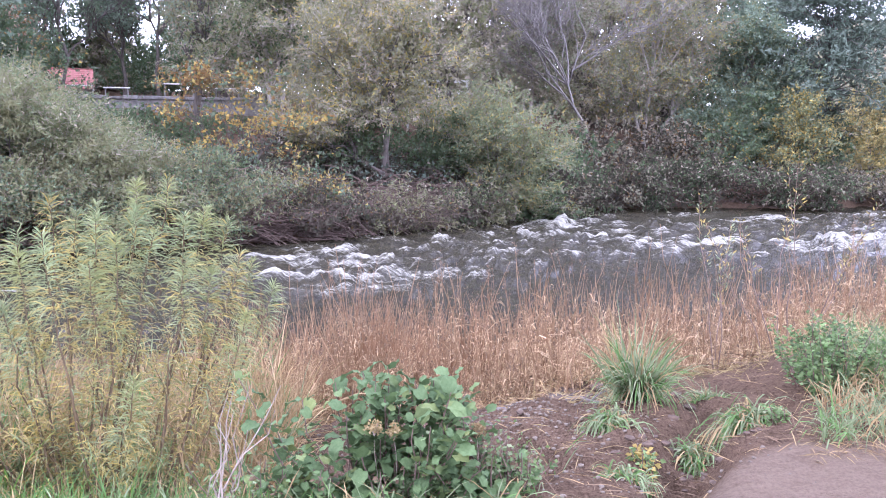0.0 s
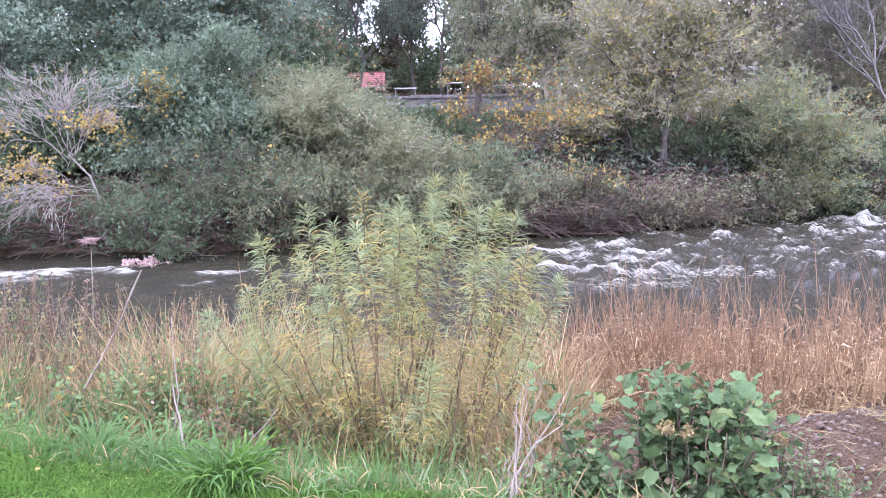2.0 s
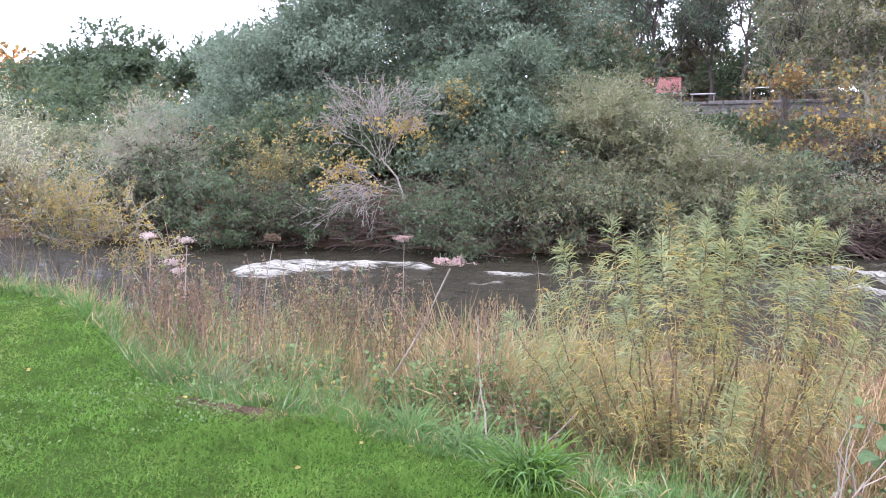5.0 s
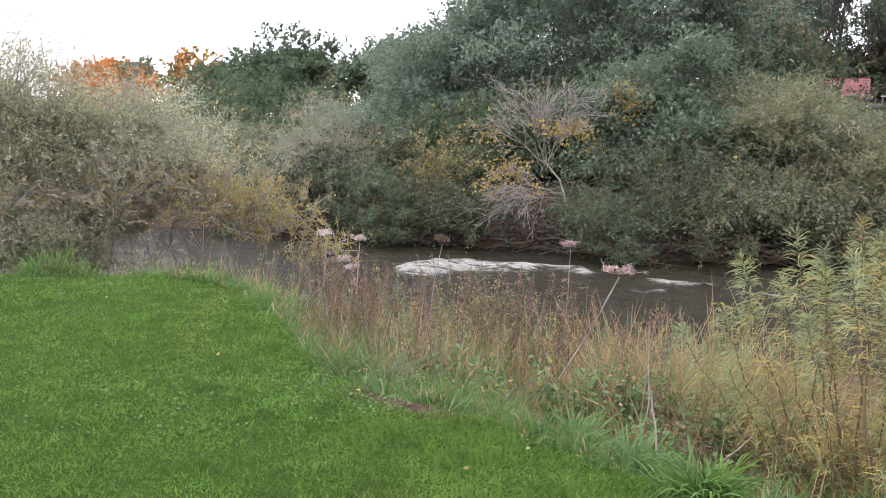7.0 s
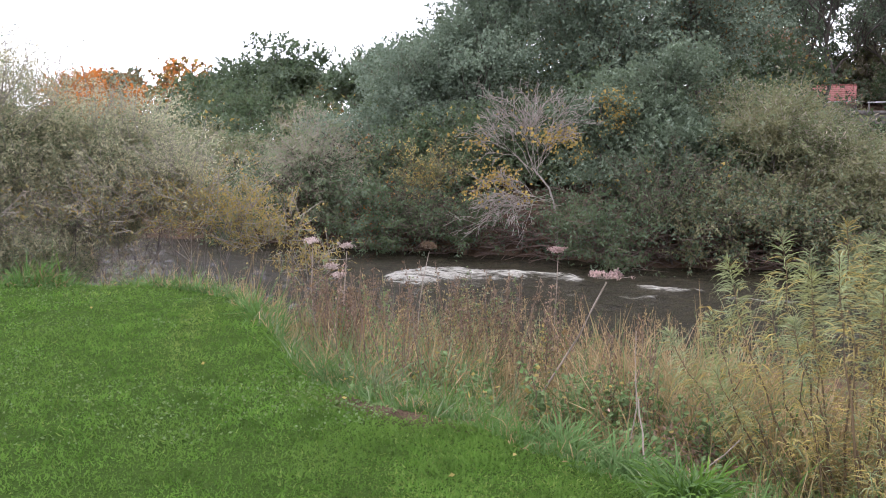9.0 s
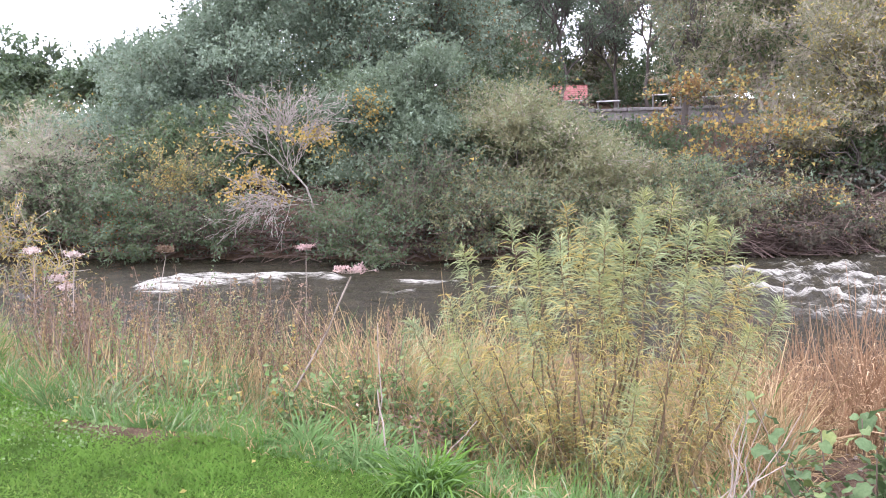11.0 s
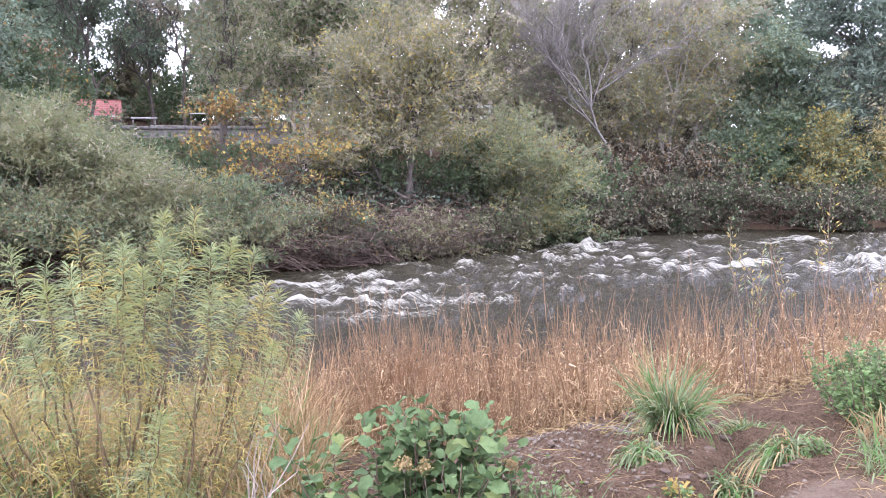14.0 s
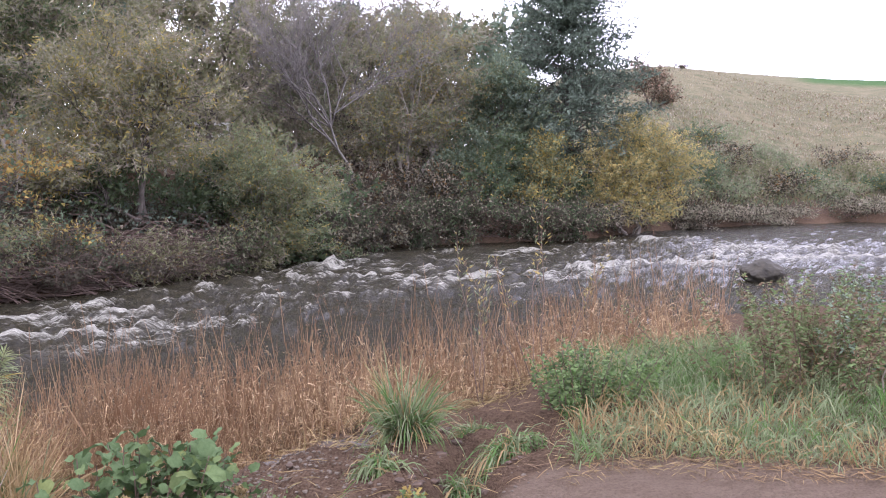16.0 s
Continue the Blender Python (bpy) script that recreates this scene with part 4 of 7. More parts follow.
# round the downstream bend
tree("willow_bush", "grey-green willow bush beside the bend", -23.4, 14.6, [(0, 0, 2.1, 1.8, 1.6, 1.7), (-0.5, 0, 1.0, 2.1, 1.6, 1.2)], [(SAGE, 0.5), (BROWNISH, 0.5)], 20000, SLIM, seed=50, stems=4, category="bush", group="bushes on the far bank")
tree("alder_tree", "round dark green tree across the bend", -53.0, 28.6, [(0, 0, 4.4, 4.4, 4.0, 3.6), (1.6, 2.6, 6.0, 2.6, 2.4, 2.2), (-2.6, 0, 3.6, 2.4, 2.4, 2.8), (3.2, 0.5, 3.0, 2.4, 2.4, 2.8)], [(MAPLE, 0.5), (UNDER, 0.5)], 30000, (0.28, 0.22), reach=0.8, seed=51)
tree("alder_tree", "dark green tree across the bend", -44.0, 31.5, [(0.6, 0.8, 2.8, 2.8, 3.0, 2.6)], [(MAPLE, 0.6), (UNDER, 0.4)], 18000, (0.28, 0.22), reach=0.8, seed=52)
tree("willow_bush", "dark olive bush across the bend", -31.0, 14.8, [(0, 0, 1.2, 1.7, 1.6, 1.3)], [(WILLOW, 0.7), (SAGE, 0.3)], 7000, (0.22, 0.06), seed=53, stems=4, category="bush", group="bushes on the far bank")
tree("beech_tree", "bright orange autumn beech in the distance", -90, 30.6, [(0.5, 0, 4.6, 4.2, 4.2, 3.2), (-3.2, -1.5, 5.0, 3.4, 3.4, 2.8), (2.6, 1.2, 3.4, 3.2, 3.2, 2.8), (0, 0, 2.0, 5, 4, 2.5)], [(ORANGE, 0.94), (RUSSET, 0.06)], 17000, (0.4, 0.32), reach=1.2, seed=54, gap=0)
tree("oak_tree", "orange-brown autumn oak in the distance", -87, 38.6, [(0, 0, 5.6, 3.0, 3.2, 3.6), (2.0, 1.2, 3.6, 2.8, 3, 2.6), (-1, 0, 2.5, 3, 3, 2.5)], [(RUSSET, 0.5), (ORANGE, 0.25), (OLIVEY, 0.25)], 9000, (0.5, 0.4), reach=1.2, seed=55)
tree("oak_tree", "russet autumn tree in the distance", -70, 42, [(0, 0, 3.6, 3.6, 4, 3.6)], [(RUSSET, 0.8), (OLIVEY, 0.2)], 7000, (0.45, 0.35), reach=1.1, seed=56)
tree("oak_tree", "dark tree on the skyline", -96, 33, [(0, 0, 6.0, 4.0, 4, 2.6), (6, 0, 5.4, 3.2, 3, 2.2)], [(ALDER, 0.5), (RUSSET, 0.5)], 7000, (0.5, 0.4), reach=1.2, seed=57)
# the near bank downstream
for k, (px, py, pz, w, h, c) in enumerate(((-14.6, 5.5, 2.4, 0.85, 0.85, 13000), (-15.2, 4.8, 2.75, 1.15, 1.25, 26000), (-15.5, 3.7, 3.0, 1.35, 1.6, 34000), (-15.3, 2.5, 3.1, 1.5, 1.7, 28000), (-15.2, 1.0, 3.1, 1.6, 1.7, 12000))):
    tree("willow_tree", "grey-olive willow on thin stems on the near bank", px, py, [(0, 0.3, pz, w, w, h), (-0.3, -0.5, pz * 0.72, w * 0.9, w * 0.9, h * 0.62), (0.3, 0.5, pz * 1.15, w * 0.6, w * 0.7, h * 0.55)] + ([(0.4, 0.2, pz * 0.35, w * 0.9, w * 0.9, pz * 0.35)] if k > 1 else []),
         [(HAZY, 0.64), (SAGE, 0.3), (BROWNISH, 0.06)], int(c * 1.5), (0.088, 0.019), seed=60 + k, stems=6, gap=0.2, trunk=0.024, limbs=30, up=0.5, group="willows on the near bank")
for k, (px, py, ph, s) in enumerate(((-13.75, 6.0, 1.95, 0.75), (-13.5, 6.6, 1.8, 0.7), (-13.3, 7.2, 1.6, 0.6), (-14.3, 5.2, 1.85, 0.7), (-13.2, 7.9, 1.25, 0.5), (-14.4, 4.0, 1.7, 0.7), (-14.0, 2.6, 1.5, 0.7), (-13.9, 5.5, 1.9, 0.6), (-13.2, 6.3, 1.7, 0.55), (-13.9, 4.6, 1.8, 0.6))):
    tree("willow_sapling", "young yellowing willow with thin dark stems", px, py, [(0, 0, ph, s, s, ph * 0.3), (0.2, 0.3, ph * 1.2, s * 0.5, s * 0.5, ph * 0.26), (-0.2, -0.35, ph * 1.08, s * 0.5, s * 0.5, ph * 0.26)], [(OLIVEY, 0.75), (SAGE, 0.25)] if k in (0, 1, 2, 4, 8) else [(BROWNISH, 0.5), (OLIVEY, 0.3), (SAGE, 0.2)], 3000 if k < 3 else 1900, (0.095, 0.02), seed=70 + k, stems=6, core=0, trunk=0.017, limbs=12, reach=0.3, gap=0.2, wood=BARK, group="saplings on the near bank", category="sapling")


# the lower growth that closes the bank between the trees
SHRUBS = (
    (-17.0, 50.0, 3.0, 4.2, "a"), (-14.0, 51.0, 3.0, 4.2, "a"), (-23.8, 52.0, 3.0, 4.2, "a"),
    (36.5, 61.0, 3.2, 1.7, "w"), (41.5, 65.0, 3.4, 1.6, "b"), (46.0, 68.0, 3.4, 1.6, "g"), (33.0, 60.0, 3.0, 2.0, "m"), (30.4, 50.5, 2.4, 2.4, "g"), (34.8, 53.5, 2.6, 2.2, "m"), (37.1, 53.0, 2.6, 2.0, "g"), (42.1, 56.9, 2.8, 2.4, "w"), (43.1, 55.2, 2.6, 2.0, "b"), (48.0, 58.3, 3, 2.4, "m"), (47.9, 55.1, 2.8, 1.9, "g"), (53.7, 58.6, 3, 2.3, "w"), (53.5, 55.4, 2.8, 2.0, "m"), (59.4, 58.3, 3, 2.2, "b"), (39.8, 59.1, 2.8, 2.2, "b"), (47.7, 62.1, 3, 2.2, "g"), (56.0, 63.3, 3, 2.2, "b"), (35.7, 56.5, 2.6, 2.4, "m"),
    (-3.2, 26.9, 1.3, 1.2, "b"), (-2.2, 27.6, 1.6, 1.9, "w"), (-4.1, 26.4, 1.5, 1.7, "m"), (-0.6, 29.0, 1.5, 1.6, "w"), (-5.0, 25.8, 1.5, 1.5, "w"), (1.6, 31.0, 1.6, 2.0, "w"), (3.6, 33.6, 2.0, 2.2, "a"), (-6.6, 24.7, 1.6, 1.6, "w"),
    (-29.2, 12.6, 2.0, 2.0, "g"), (-33.0, 15.4, 2.4, 2.2, "w"), (-36.0, 13.4, 2.6, 2.4, "g"), (-31.5, 9.5, 2.2, 2.0, "w"), (-27.2, 13.6, 1.6, 1.5, "y"), (-21.1, 15.4, 0.9, 1.5, "o"), (-20.2, 16.9, 1.3, 2.4, "l"),
    (-19.2, 19.9, 1.6, 1.9, "a"), (-17.2, 20.6, 1.6, 1.9, "m"), (-20.2, 18.4, 1.4, 1.6, "a"),
    (-30.0, 27.0, 3.2, 6.0, "a"), (-27.5, 26.0, 3.0, 6.5, "a"), (-32.0, 25.0, 2.6, 4.6, "a"), (-26.5, 29.5, 3.0, 7.0, "m"), (-21.5, 31.0, 3.0, 6.5, "a"),
    (-23.4, 16.9, 2.0, 2.4, "m"), (-20.6, 19.9, 2.0, 2.6, "a"), (-18.6, 20.2, 1.8, 2.6, "a"), (-14.2, 20.0, 1.6, 2.0, "m"), (-13.2, 22.4, 2.0, 2.6, "a"), (-17.4, 21.4, 2.0, 3.0, "m"), (-22.4, 18.6, 2.2, 2.8, "a"), (-10.2, 24.6, 1.8, 1.9, "w"),
    # the last two bushes of this row are coloured dark to paint a hollow
    (-27.5, 15.6, 2.3, 2.2, "g"), (-25.0, 17.4, 2.4, 2.6, "b"), (-21.6, 19.4, 2.4, 2.6, "m"), (-20.0, 21.2, 2.2, 3.0, "m"), (-18.6, 22.6, 2.2, 3.2, "a"), (-13.4, 21.0, 2.2, 2.4, "m"), (-8.4, 24.2, 1.9, 1.4, "m"), (-7.2, 25.6, 1.6, 1.1, "a"),
    (-9.6, 28.6, 2.4, 1.7, "a"), (-12.8, 27.2, 2.4, 1.9, "a"), (-12.6, 35.2, 1.8, 0.85, "a"), (-10.0, 35.8, 1.7, 0.8, "a"), (-14.6, 34.4, 1.6, 0.8, "a"), (-20.5, 36.0, 3.0, 4.2, "a"), (-17.9, 35.6, 2.4, 3.6, "m"), (-23.5, 36.5, 3.0, 4.4, "a"), (-26.5, 33.5, 3.0, 4.4, "a"), (-4.2, 27.0, 0.8, 0.8, "y"), (-3.6, 30.4, 2.0, 2.4, "a"), (-0.4, 32.8, 2.2, 2.4, "a"), (0.6, 33.8, 2.2, 2.6, "a"), (4.8, 35.2, 1.8, 2.2, "b"), (5.0, 37.6, 2.4, 3.2, "a"), (7.6, 38.6, 2.2, 2.2, "b"),
    (7.0, 41.4, 2.2, 2.6, "b"), (9.8, 42.6, 2.2, 2.6, "b"), (12.4, 43.2, 2.4, 2.6, "b"), (14.6, 42.8, 2.2, 3.2, "m"), (15.6, 44.4, 2.6, 4.0, "a"), (19.6, 44.0, 2.0, 2.6, "a"), (29.8, 50.2, 2.2, 2.0, "b"), (31.0, 52.5, 2.4, 2.8, "g"), (34.5, 55.0, 2.4, 2.4, "m"), (38.5, 57.6, 2.4, 2.4, "g"), (42.5, 60.5, 2.6, 2.2, "b"), (46.5, 63.5, 2.6, 2.2, "g"), (33.0, 50.0, 2.0, 1.6, "b"), (41.0, 63.5, 2.6, 2.6, "m"),
    (-15.4, 25.0, 2.6, 3.4, "a"), (-21.6, 24.4, 2.4, 3.4, "a"), (-28.6, 21.0, 2.6, 3.4, "m"), (-30.2, 18.6, 2.4, 3.0, "w"), (-34.0, 20.0, 3.0, 3.4, "a"), (-38.0, 24.0, 3.2, 3.4, "a"), (-37.0, 16.5, 3.2, 2.2, "w"), (-47.0, 24.5, 3.4, 4.4, "a"), (-50.0, 21.5, 3.2, 3.4, "a"), (-44.0, 20.0, 3.4, 4.8, "a"), (-40.0, 18.2, 3.0, 4.0, "m"), (-45.0, 12.5, 3.4, 2.2, "w"), (-42.0, 8.0, 3.4, 2.4, "w"), (-48.0, 17.0, 3.4, 2.6, "g"),
)
for k, (x, y, w, h, c) in enumerate(SHRUBS):
    text, mats, size = {
        "g": ("grey-green willow bush on the far bank", [(SAGE, 0.7), (BROWNISH, 0.3)], (0.19, 0.046)),
        "w": ("olive-green willow bush on the far bank", [(WILLOW, 0.7), (BROWNISH, 0.3)], (0.19, 0.046)),
        "b": ("brown autumn bramble bush on the far bank", [(BRAMBLE, 0.55), (RUSSET, 0.1), (BROWNISH, 0.35)], (0.15, 0.09)),
        "m": ("mid-green leafy bush on the far bank", [(MAPLE, 0.5), (UNDER, 0.4), (OLIVEY, 0.1)], (0.14, 0.1)),
        "a": ("dark green leafy bush on the far bank", [(UNDER, 0.8), (MAPLE, 0.2)], (0.15, 0.11)),
        "o": ("small bush with orange-red autumn leaves", [(ORANGE, 0.6), (PINKISH, 0.2), (BRAMBLE, 0.2)], (0.12, 0.09)),
        "l": ("yellow-green leafy bush by the water", [(OLIVEY, 0.35), (WILLOW, 0.65)], (0.14, 0.06)),
        "y": ("small bush with orange-yellow leaves", [(YELLOW, 0.45), (OLIVEY, 0.35), (BRAMBLE, 0.2)], (0.13, 0.1)),
    }[c]
    big = 1.0 if math.hypot(x, y) < 33 else 1.35 if x > -32 else 1.5
    tree("bush", text, x, y, [(-0.3 * w, 0, 0.5 * h, 0.62 * w, 0.6 * w, 0.52 * h), (0.35 * w, 0.1, 0.55 * h, 0.6 * w, 0.6 * w, 0.5 * h), (0, -0.3, 0.25 * h, 0.9 * w, 0.7 * w, 0.3 * h)], mats,
         int(900 * w * h / big ** 2), (size[0] * big, size[1] * big), seed=300 + k, stems=4, trunk=0.05, limbs=14, gap=0.3, category="bush", group="bushes on the far bank")
# low bushes that lean out over the far waterline
for k, deg in enumerate(np.arange(-43, 66, 2.6)):
    g = np.random.default_rng(400 + k)
    far = float(np.interp(deg, TURNS, FAR))
    r = far + g.uniform(-0.2, 0.7)
    x, y = -r * math.sin(radians(deg)), r * math.cos(radians(deg))
    big = far / 25
    w = 1.5 * big ** 0.8 * g.uniform(0.8, 1.2)
    low = -1 < deg < 14
    h = (0.9 if low else 1.7 if deg > -24 else 1.3) * g.uniform(0.75, 1.25)
    text, mats = (("brown bramble trailing over the waterline", [(BRAMBLE, 0.94), (RUSSET, 0.06)]) if low else ("straw-brown growth overhanging the far waterline", [(BROWNISH, 0.65), (BRAMBLE, 0.35)]) if deg < -27 else
                  ("olive-green bush trailing over the water", [(WILLOW, 0.55), (MAPLE, 0.3), (UNDER, 0.15)]) if 14 < deg < 34 else ("dark green bush trailing over the water", [(UNDER, 0.7), (MAPLE, 0.3)]) if deg > 14 and k % 3 else ("brown-green bush trailing over the water", [(BRAMBLE, 0.6), (BROWNISH, 0.12), (UNDER, 0.28)]) if deg < 0 else ("dark olive bush trailing over the water", [(UNDER, 0.5), (BRAMBLE, 0.5)]))
    if 40.5 < deg < 46.5 or low and k % 2 or deg < -16 and k % 4 == 1:
        continue
    ox, oy = -x / r, -y / r
    lobes = [(ox * 0.5, oy * 0.5, 0.95 * h, w, 0.8 * w, 0.42 * h), (ox * 1.2, oy * 1.2, 0.7 * h, 0.85 * w, 0.7 * w, 0.3 * h)]
    if k % 3:
        lobes.append((ox * 1.5, oy * 1.5, 0.25 * h, 0.5 * w, 0.5 * w, 0.3 * h))
    tree("waterside_bush", text, x, y, lobes, mats, int(2700 * g.uniform(0.8, 1.2) * (1.6 if big > 1.4 else 1)), (0.14 * min(big, 1.45), 0.07 * min(big, 1.45)), seed=400 + k,
         stems=4, trunk=0.03, limbs=10, droop=0.55, gap=0.3, category="bush", group="bushes on the far bank", sink=0.3)
# a back row of tall trees that closes the view
for k, (x, y, h, w, c) in enumerate(((-33, 33, 9.5, 3.4, 0), (-29, 38, 12, 3.4, 0), (-24.2, 43.0, 10.5, 3.0, 0), (-12.2, 46, 11, 2.6, 1), (-21.0, 53, 7.0, 2.2, 1), (-25.6, 51, 8.0, 2.4, 0), (-8.5, 41, 11.5, 3.2, 1), (-4.2, 42, 11, 3.0, 1), (-0.2, 40, 10, 3.0, 1), (3.0, 51, 11, 3.0, 1), (8.4, 50, 11.5, 3.2, 1), (13.6, 52, 12, 3.2, 1), (-37, 29, 5.0, 2.6, 0))):
    tree("ash_tree" if c else "alder_tree", "tall olive-brown tree on the upper bank" if c else "tall dark green tree on the upper bank", x, y,
         [(0, 0, 0.14 * h, w * 1.1, w * 0.7, 0.2 * h), (0, 0, 0.36 * h, w * 1.1, w * 0.7, 0.26 * h), (-0.35 * w, 0, 0.62 * h, w * 0.8, w * 0.7, 0.26 * h), (0.4 * w, 0, 0.72 * h, w * 0.75, w * 0.7, 0.26 * h), (0, 0, 0.9 * h, w * 0.5, w * 0.5, 0.16 * h)],
         [(BROWNISH, 0.55), (WILLOW, 0.45)] if c else [(ALDER, 0.8), (MAPLE, 0.2)], 13500, (0.27, 0.1) if c else (0.25, 0.19), seed=350 + k, reach=0.9, gap=0.3 if c else 0.2, core=0.2, trunk=0.18)


# the wood behind them
for k, deg in enumerate(np.arange(-20.5, 33, 2.7)):
    g = np.random.default_rng(500 + k)
    r = 60 + g.uniform(-3, 5)
    x, y = -r * math.sin(radians(deg)), r * math.cos(radians(deg))
    h = (6.0 if -9 < deg < 3 else 8.5 if 15 < deg < 19 else 2.4 if 19 < deg < 26.5 else 7.5 if deg > 26.5 else 11.5) * g.uniform(0.9, 1.15)
    w = 2.6 * g.uniform(0.85, 1.2)
    dark = k % 3 != 1
    tree("ash_tree" if not dark else "alder_tree", "dark tree of the wood behind the bank" if dark else "olive-brown tree of the wood behind the bank", x, y,
         [(0, 0, 0.16 * h, w * 1.2, w * 0.6, 0.22 * h), (0.3, 0, 0.42 * h, w * 1.1, w * 0.6, 0.28 * h), (-0.3 * w, 0, 0.72 * h, w * 0.85, w * 0.6, 0.28 * h), (0.4 * w, 0, 0.85 * h, w * 0.7, w * 0.6, 0.24 * h)],
         [(ALDER, 0.6), (MAPLE, 0.2), (BROWNISH, 0.2)] if dark else [(BROWNISH, 0.6), (WILLOW, 0.4)], 5200, (0.42, 0.3), seed=500 + k, reach=1.0, gap=0.2, core=0.35, trunk=0.16, limbs=20, group="trees of the wood behind the bank")


# brushwood and bank growth along the far waterline
def far_bank():
    rg = np.random.default_rng(80)
    deg = rg.uniform(-46, 66, 30000)
    deg[:9000] = rg.uniform(-46, -2, 9000)
    w = np.interp(deg, TURNS, FAR)
    r = w + rg.uniform(-0.3, 1.0, 30000) ** 2 * 6 + 0.1
    x, y = -r * np.sin(np.radians(deg)), r * np.cos(np.radians(deg))
    z = ground(x, y) + rg.random(30000) ** 2.2 * 1.3
    keep = waver(x, y, 0.7, 81) > -0.5
    p = np.stack([x, y, z], 1)[keep]
    v, f = leaf_tips(p, ball(len(p), rg) + (0, 0, -0.2), 0.16 * rg.uniform(0.6, 1.4, len(p)), 0.1, r=rg)
    tagged(raw("bank_undergrowth", v, f, [BRAMBLE, BROWNISH, MAPLE], np.where(deg[keep] > 14, rg.choice(3, len(p), p=(0.3, 0.05, 0.65)), rg.choice(3, len(p), p=(0.75, 0.1, 0.15)))), "brown and green undergrowth along the far bank", "undergrowth", kind="stuff")
    n = 2600
    # growth under the leaning willow, its dark leaf colours painting the shaded hollow
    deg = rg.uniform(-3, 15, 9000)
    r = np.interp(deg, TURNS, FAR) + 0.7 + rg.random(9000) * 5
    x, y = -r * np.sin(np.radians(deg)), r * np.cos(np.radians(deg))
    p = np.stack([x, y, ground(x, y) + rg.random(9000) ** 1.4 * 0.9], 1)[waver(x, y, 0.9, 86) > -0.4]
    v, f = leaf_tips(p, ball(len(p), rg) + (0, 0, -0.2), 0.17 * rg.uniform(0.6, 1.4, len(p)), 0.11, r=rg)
    tagged(raw("bank_undergrowth", v, f, [BRAMBLE, PINE], rg.choice(2, len(p), p=(0.7, 0.3))), "undergrowth below the leaning willow, coloured dark for the shade there", "undergrowth", kind="stuff")
    deg = np.concatenate([rg.uniform(-2, 16, 1250), rg.uniform(-45, 60, n - 1250)])
    w = np.interp(deg, TURNS, FAR)
    r = w + rg.uniform(-0.5, 1.0, n)
    x, y = -r * np.sin(np.radians(deg)), r * np.cos(np.radians(deg))
    a = np.stack([x, y, np.maximum(ground(x, y), WATER) + rg.random(n) * 0.9], 1)
    flow = np.stack([-np.cos(np.radians(deg)), -np.sin(np.radians(deg)), 0 * deg], 1)
    e = a + unit(flow * rg.choice((-1, 1), n)[:, None] + 0.55 * ball(n, rg) + (0, 0, -0.1)) * rg.uniform(0.5, 1.9, n)[:, None]
    e[:, 2] = np.maximum(e[:, 2], WATER - 0.05)
    tagged(raw("brushwood", *tubes(bend(a, e, 4, 0.07, rg, 0.08), np.linspace(0.022, 0.008, 4)[None] * rg.uniform(0.6, 1.6, (n, 1)), 3), BRUSH), "tangle of dead brown branches at the waterline", "brushwood", kind="stuff")
    # rank grass over the hillside
    n = 15000
    deg = rg.uniform(-48, -24, n)
    r = np.interp(deg, TURNS, FAR) + 1 + rg.random(n) ** 1.5 * 70
    x, y = -r * np.sin(np.radians(deg)), r * np.cos(np.radians(deg))
    b0 = np.stack([x, y, ground(x, y) - 0.05], 1)
    tall = 0.7 + 0.5 * (waver(x, y, 0.25, 83) > 0.1)
    v, f = strips(b0, np.array((0, 0, 1.0)) + 0.35 * ball(n, rg), tall * rg.uniform(0.3, 0.8, n), 0.07, 0.35, 2, rg)
    which = np.repeat(np.where(waver(x, y, 0.18, 84) + 0.4 * rg.normal(size=n) > 1.5, 1, np.where(r < 84 + 10 * waver(x, y, 0.1, 85), np.where(rg.random(n) < 0.35, 3, 2), 0)), 2)
    # brown and grey-green brush over its lower half
    n = 34000
    deg = rg.uniform(-50, -25, n)
    r = np.interp(deg, TURNS, FAR) + 2 + rg.random(n) * np.interp(-deg, (25, 34, 50), (75, 80, 60))
    x, y = -r * np.sin(np.radians(deg)), r * np.cos(np.radians(deg))
    lush = waver(x, y, 0.16, 87) + 0.5 * waver(x, y, 0.5, 88) - smooth(r, 85, 150) * 0.8
    keep = lush + 0.45 * rg.normal(size=n) > -0.25
    x, y, lush, low = x[keep], y[keep], lush[keep], (r - np.interp(deg, TURNS, FAR))[keep]
    n = len(x)
    p = np.stack([x, y, ground(x, y) + rg.random(n) ** 1.5 * (0.35 + 0.75 * smooth(lush, 0.0, 0.9))], 1)
    bv, bf = leaf_tips(p, ball(n, rg) + (0, 0, 0.7), rg.uniform(0.2, 0.5, n), rg.uniform(0.07, 0.16, n), r=rg)
    green = rg.random(n) < 0.2 + 0.45 * (1 - smooth(low, 8, 22))
    tagged(raw("hill_brush", bv, bf, [BROWNISH, WILLOW, SEED], np.where(green, 1, np.where(rg.random(n) < 0.22, 2, 0))), "brown and grey-green brush on the hillside", "brush", kind="stuff")
    tagged(raw("hill_grass", v, f, [BROWNISH, OLIVEY, WILLOW, MAPLE], which), "rank straw-coloured grass on the hillside", "grass", kind="stuff")


far_bank()


# a house and a garden wall up the far bank
def plain(name, colours, scale, rough=0.8, bump=0.02):
    m, n, l, b = shader(name, rough)
    f = noise_tex(n, l, scale, 6.0)
    k = len(colours)
    l.new(ramp(n, l, f, [(0.3 + 0.4 * i / max(1, k - 1), c) for i, c in enumerate(colours)]), b.inputs["Base Color"])
    bumped(n, l, b, f, 0.5, bump)
    return m


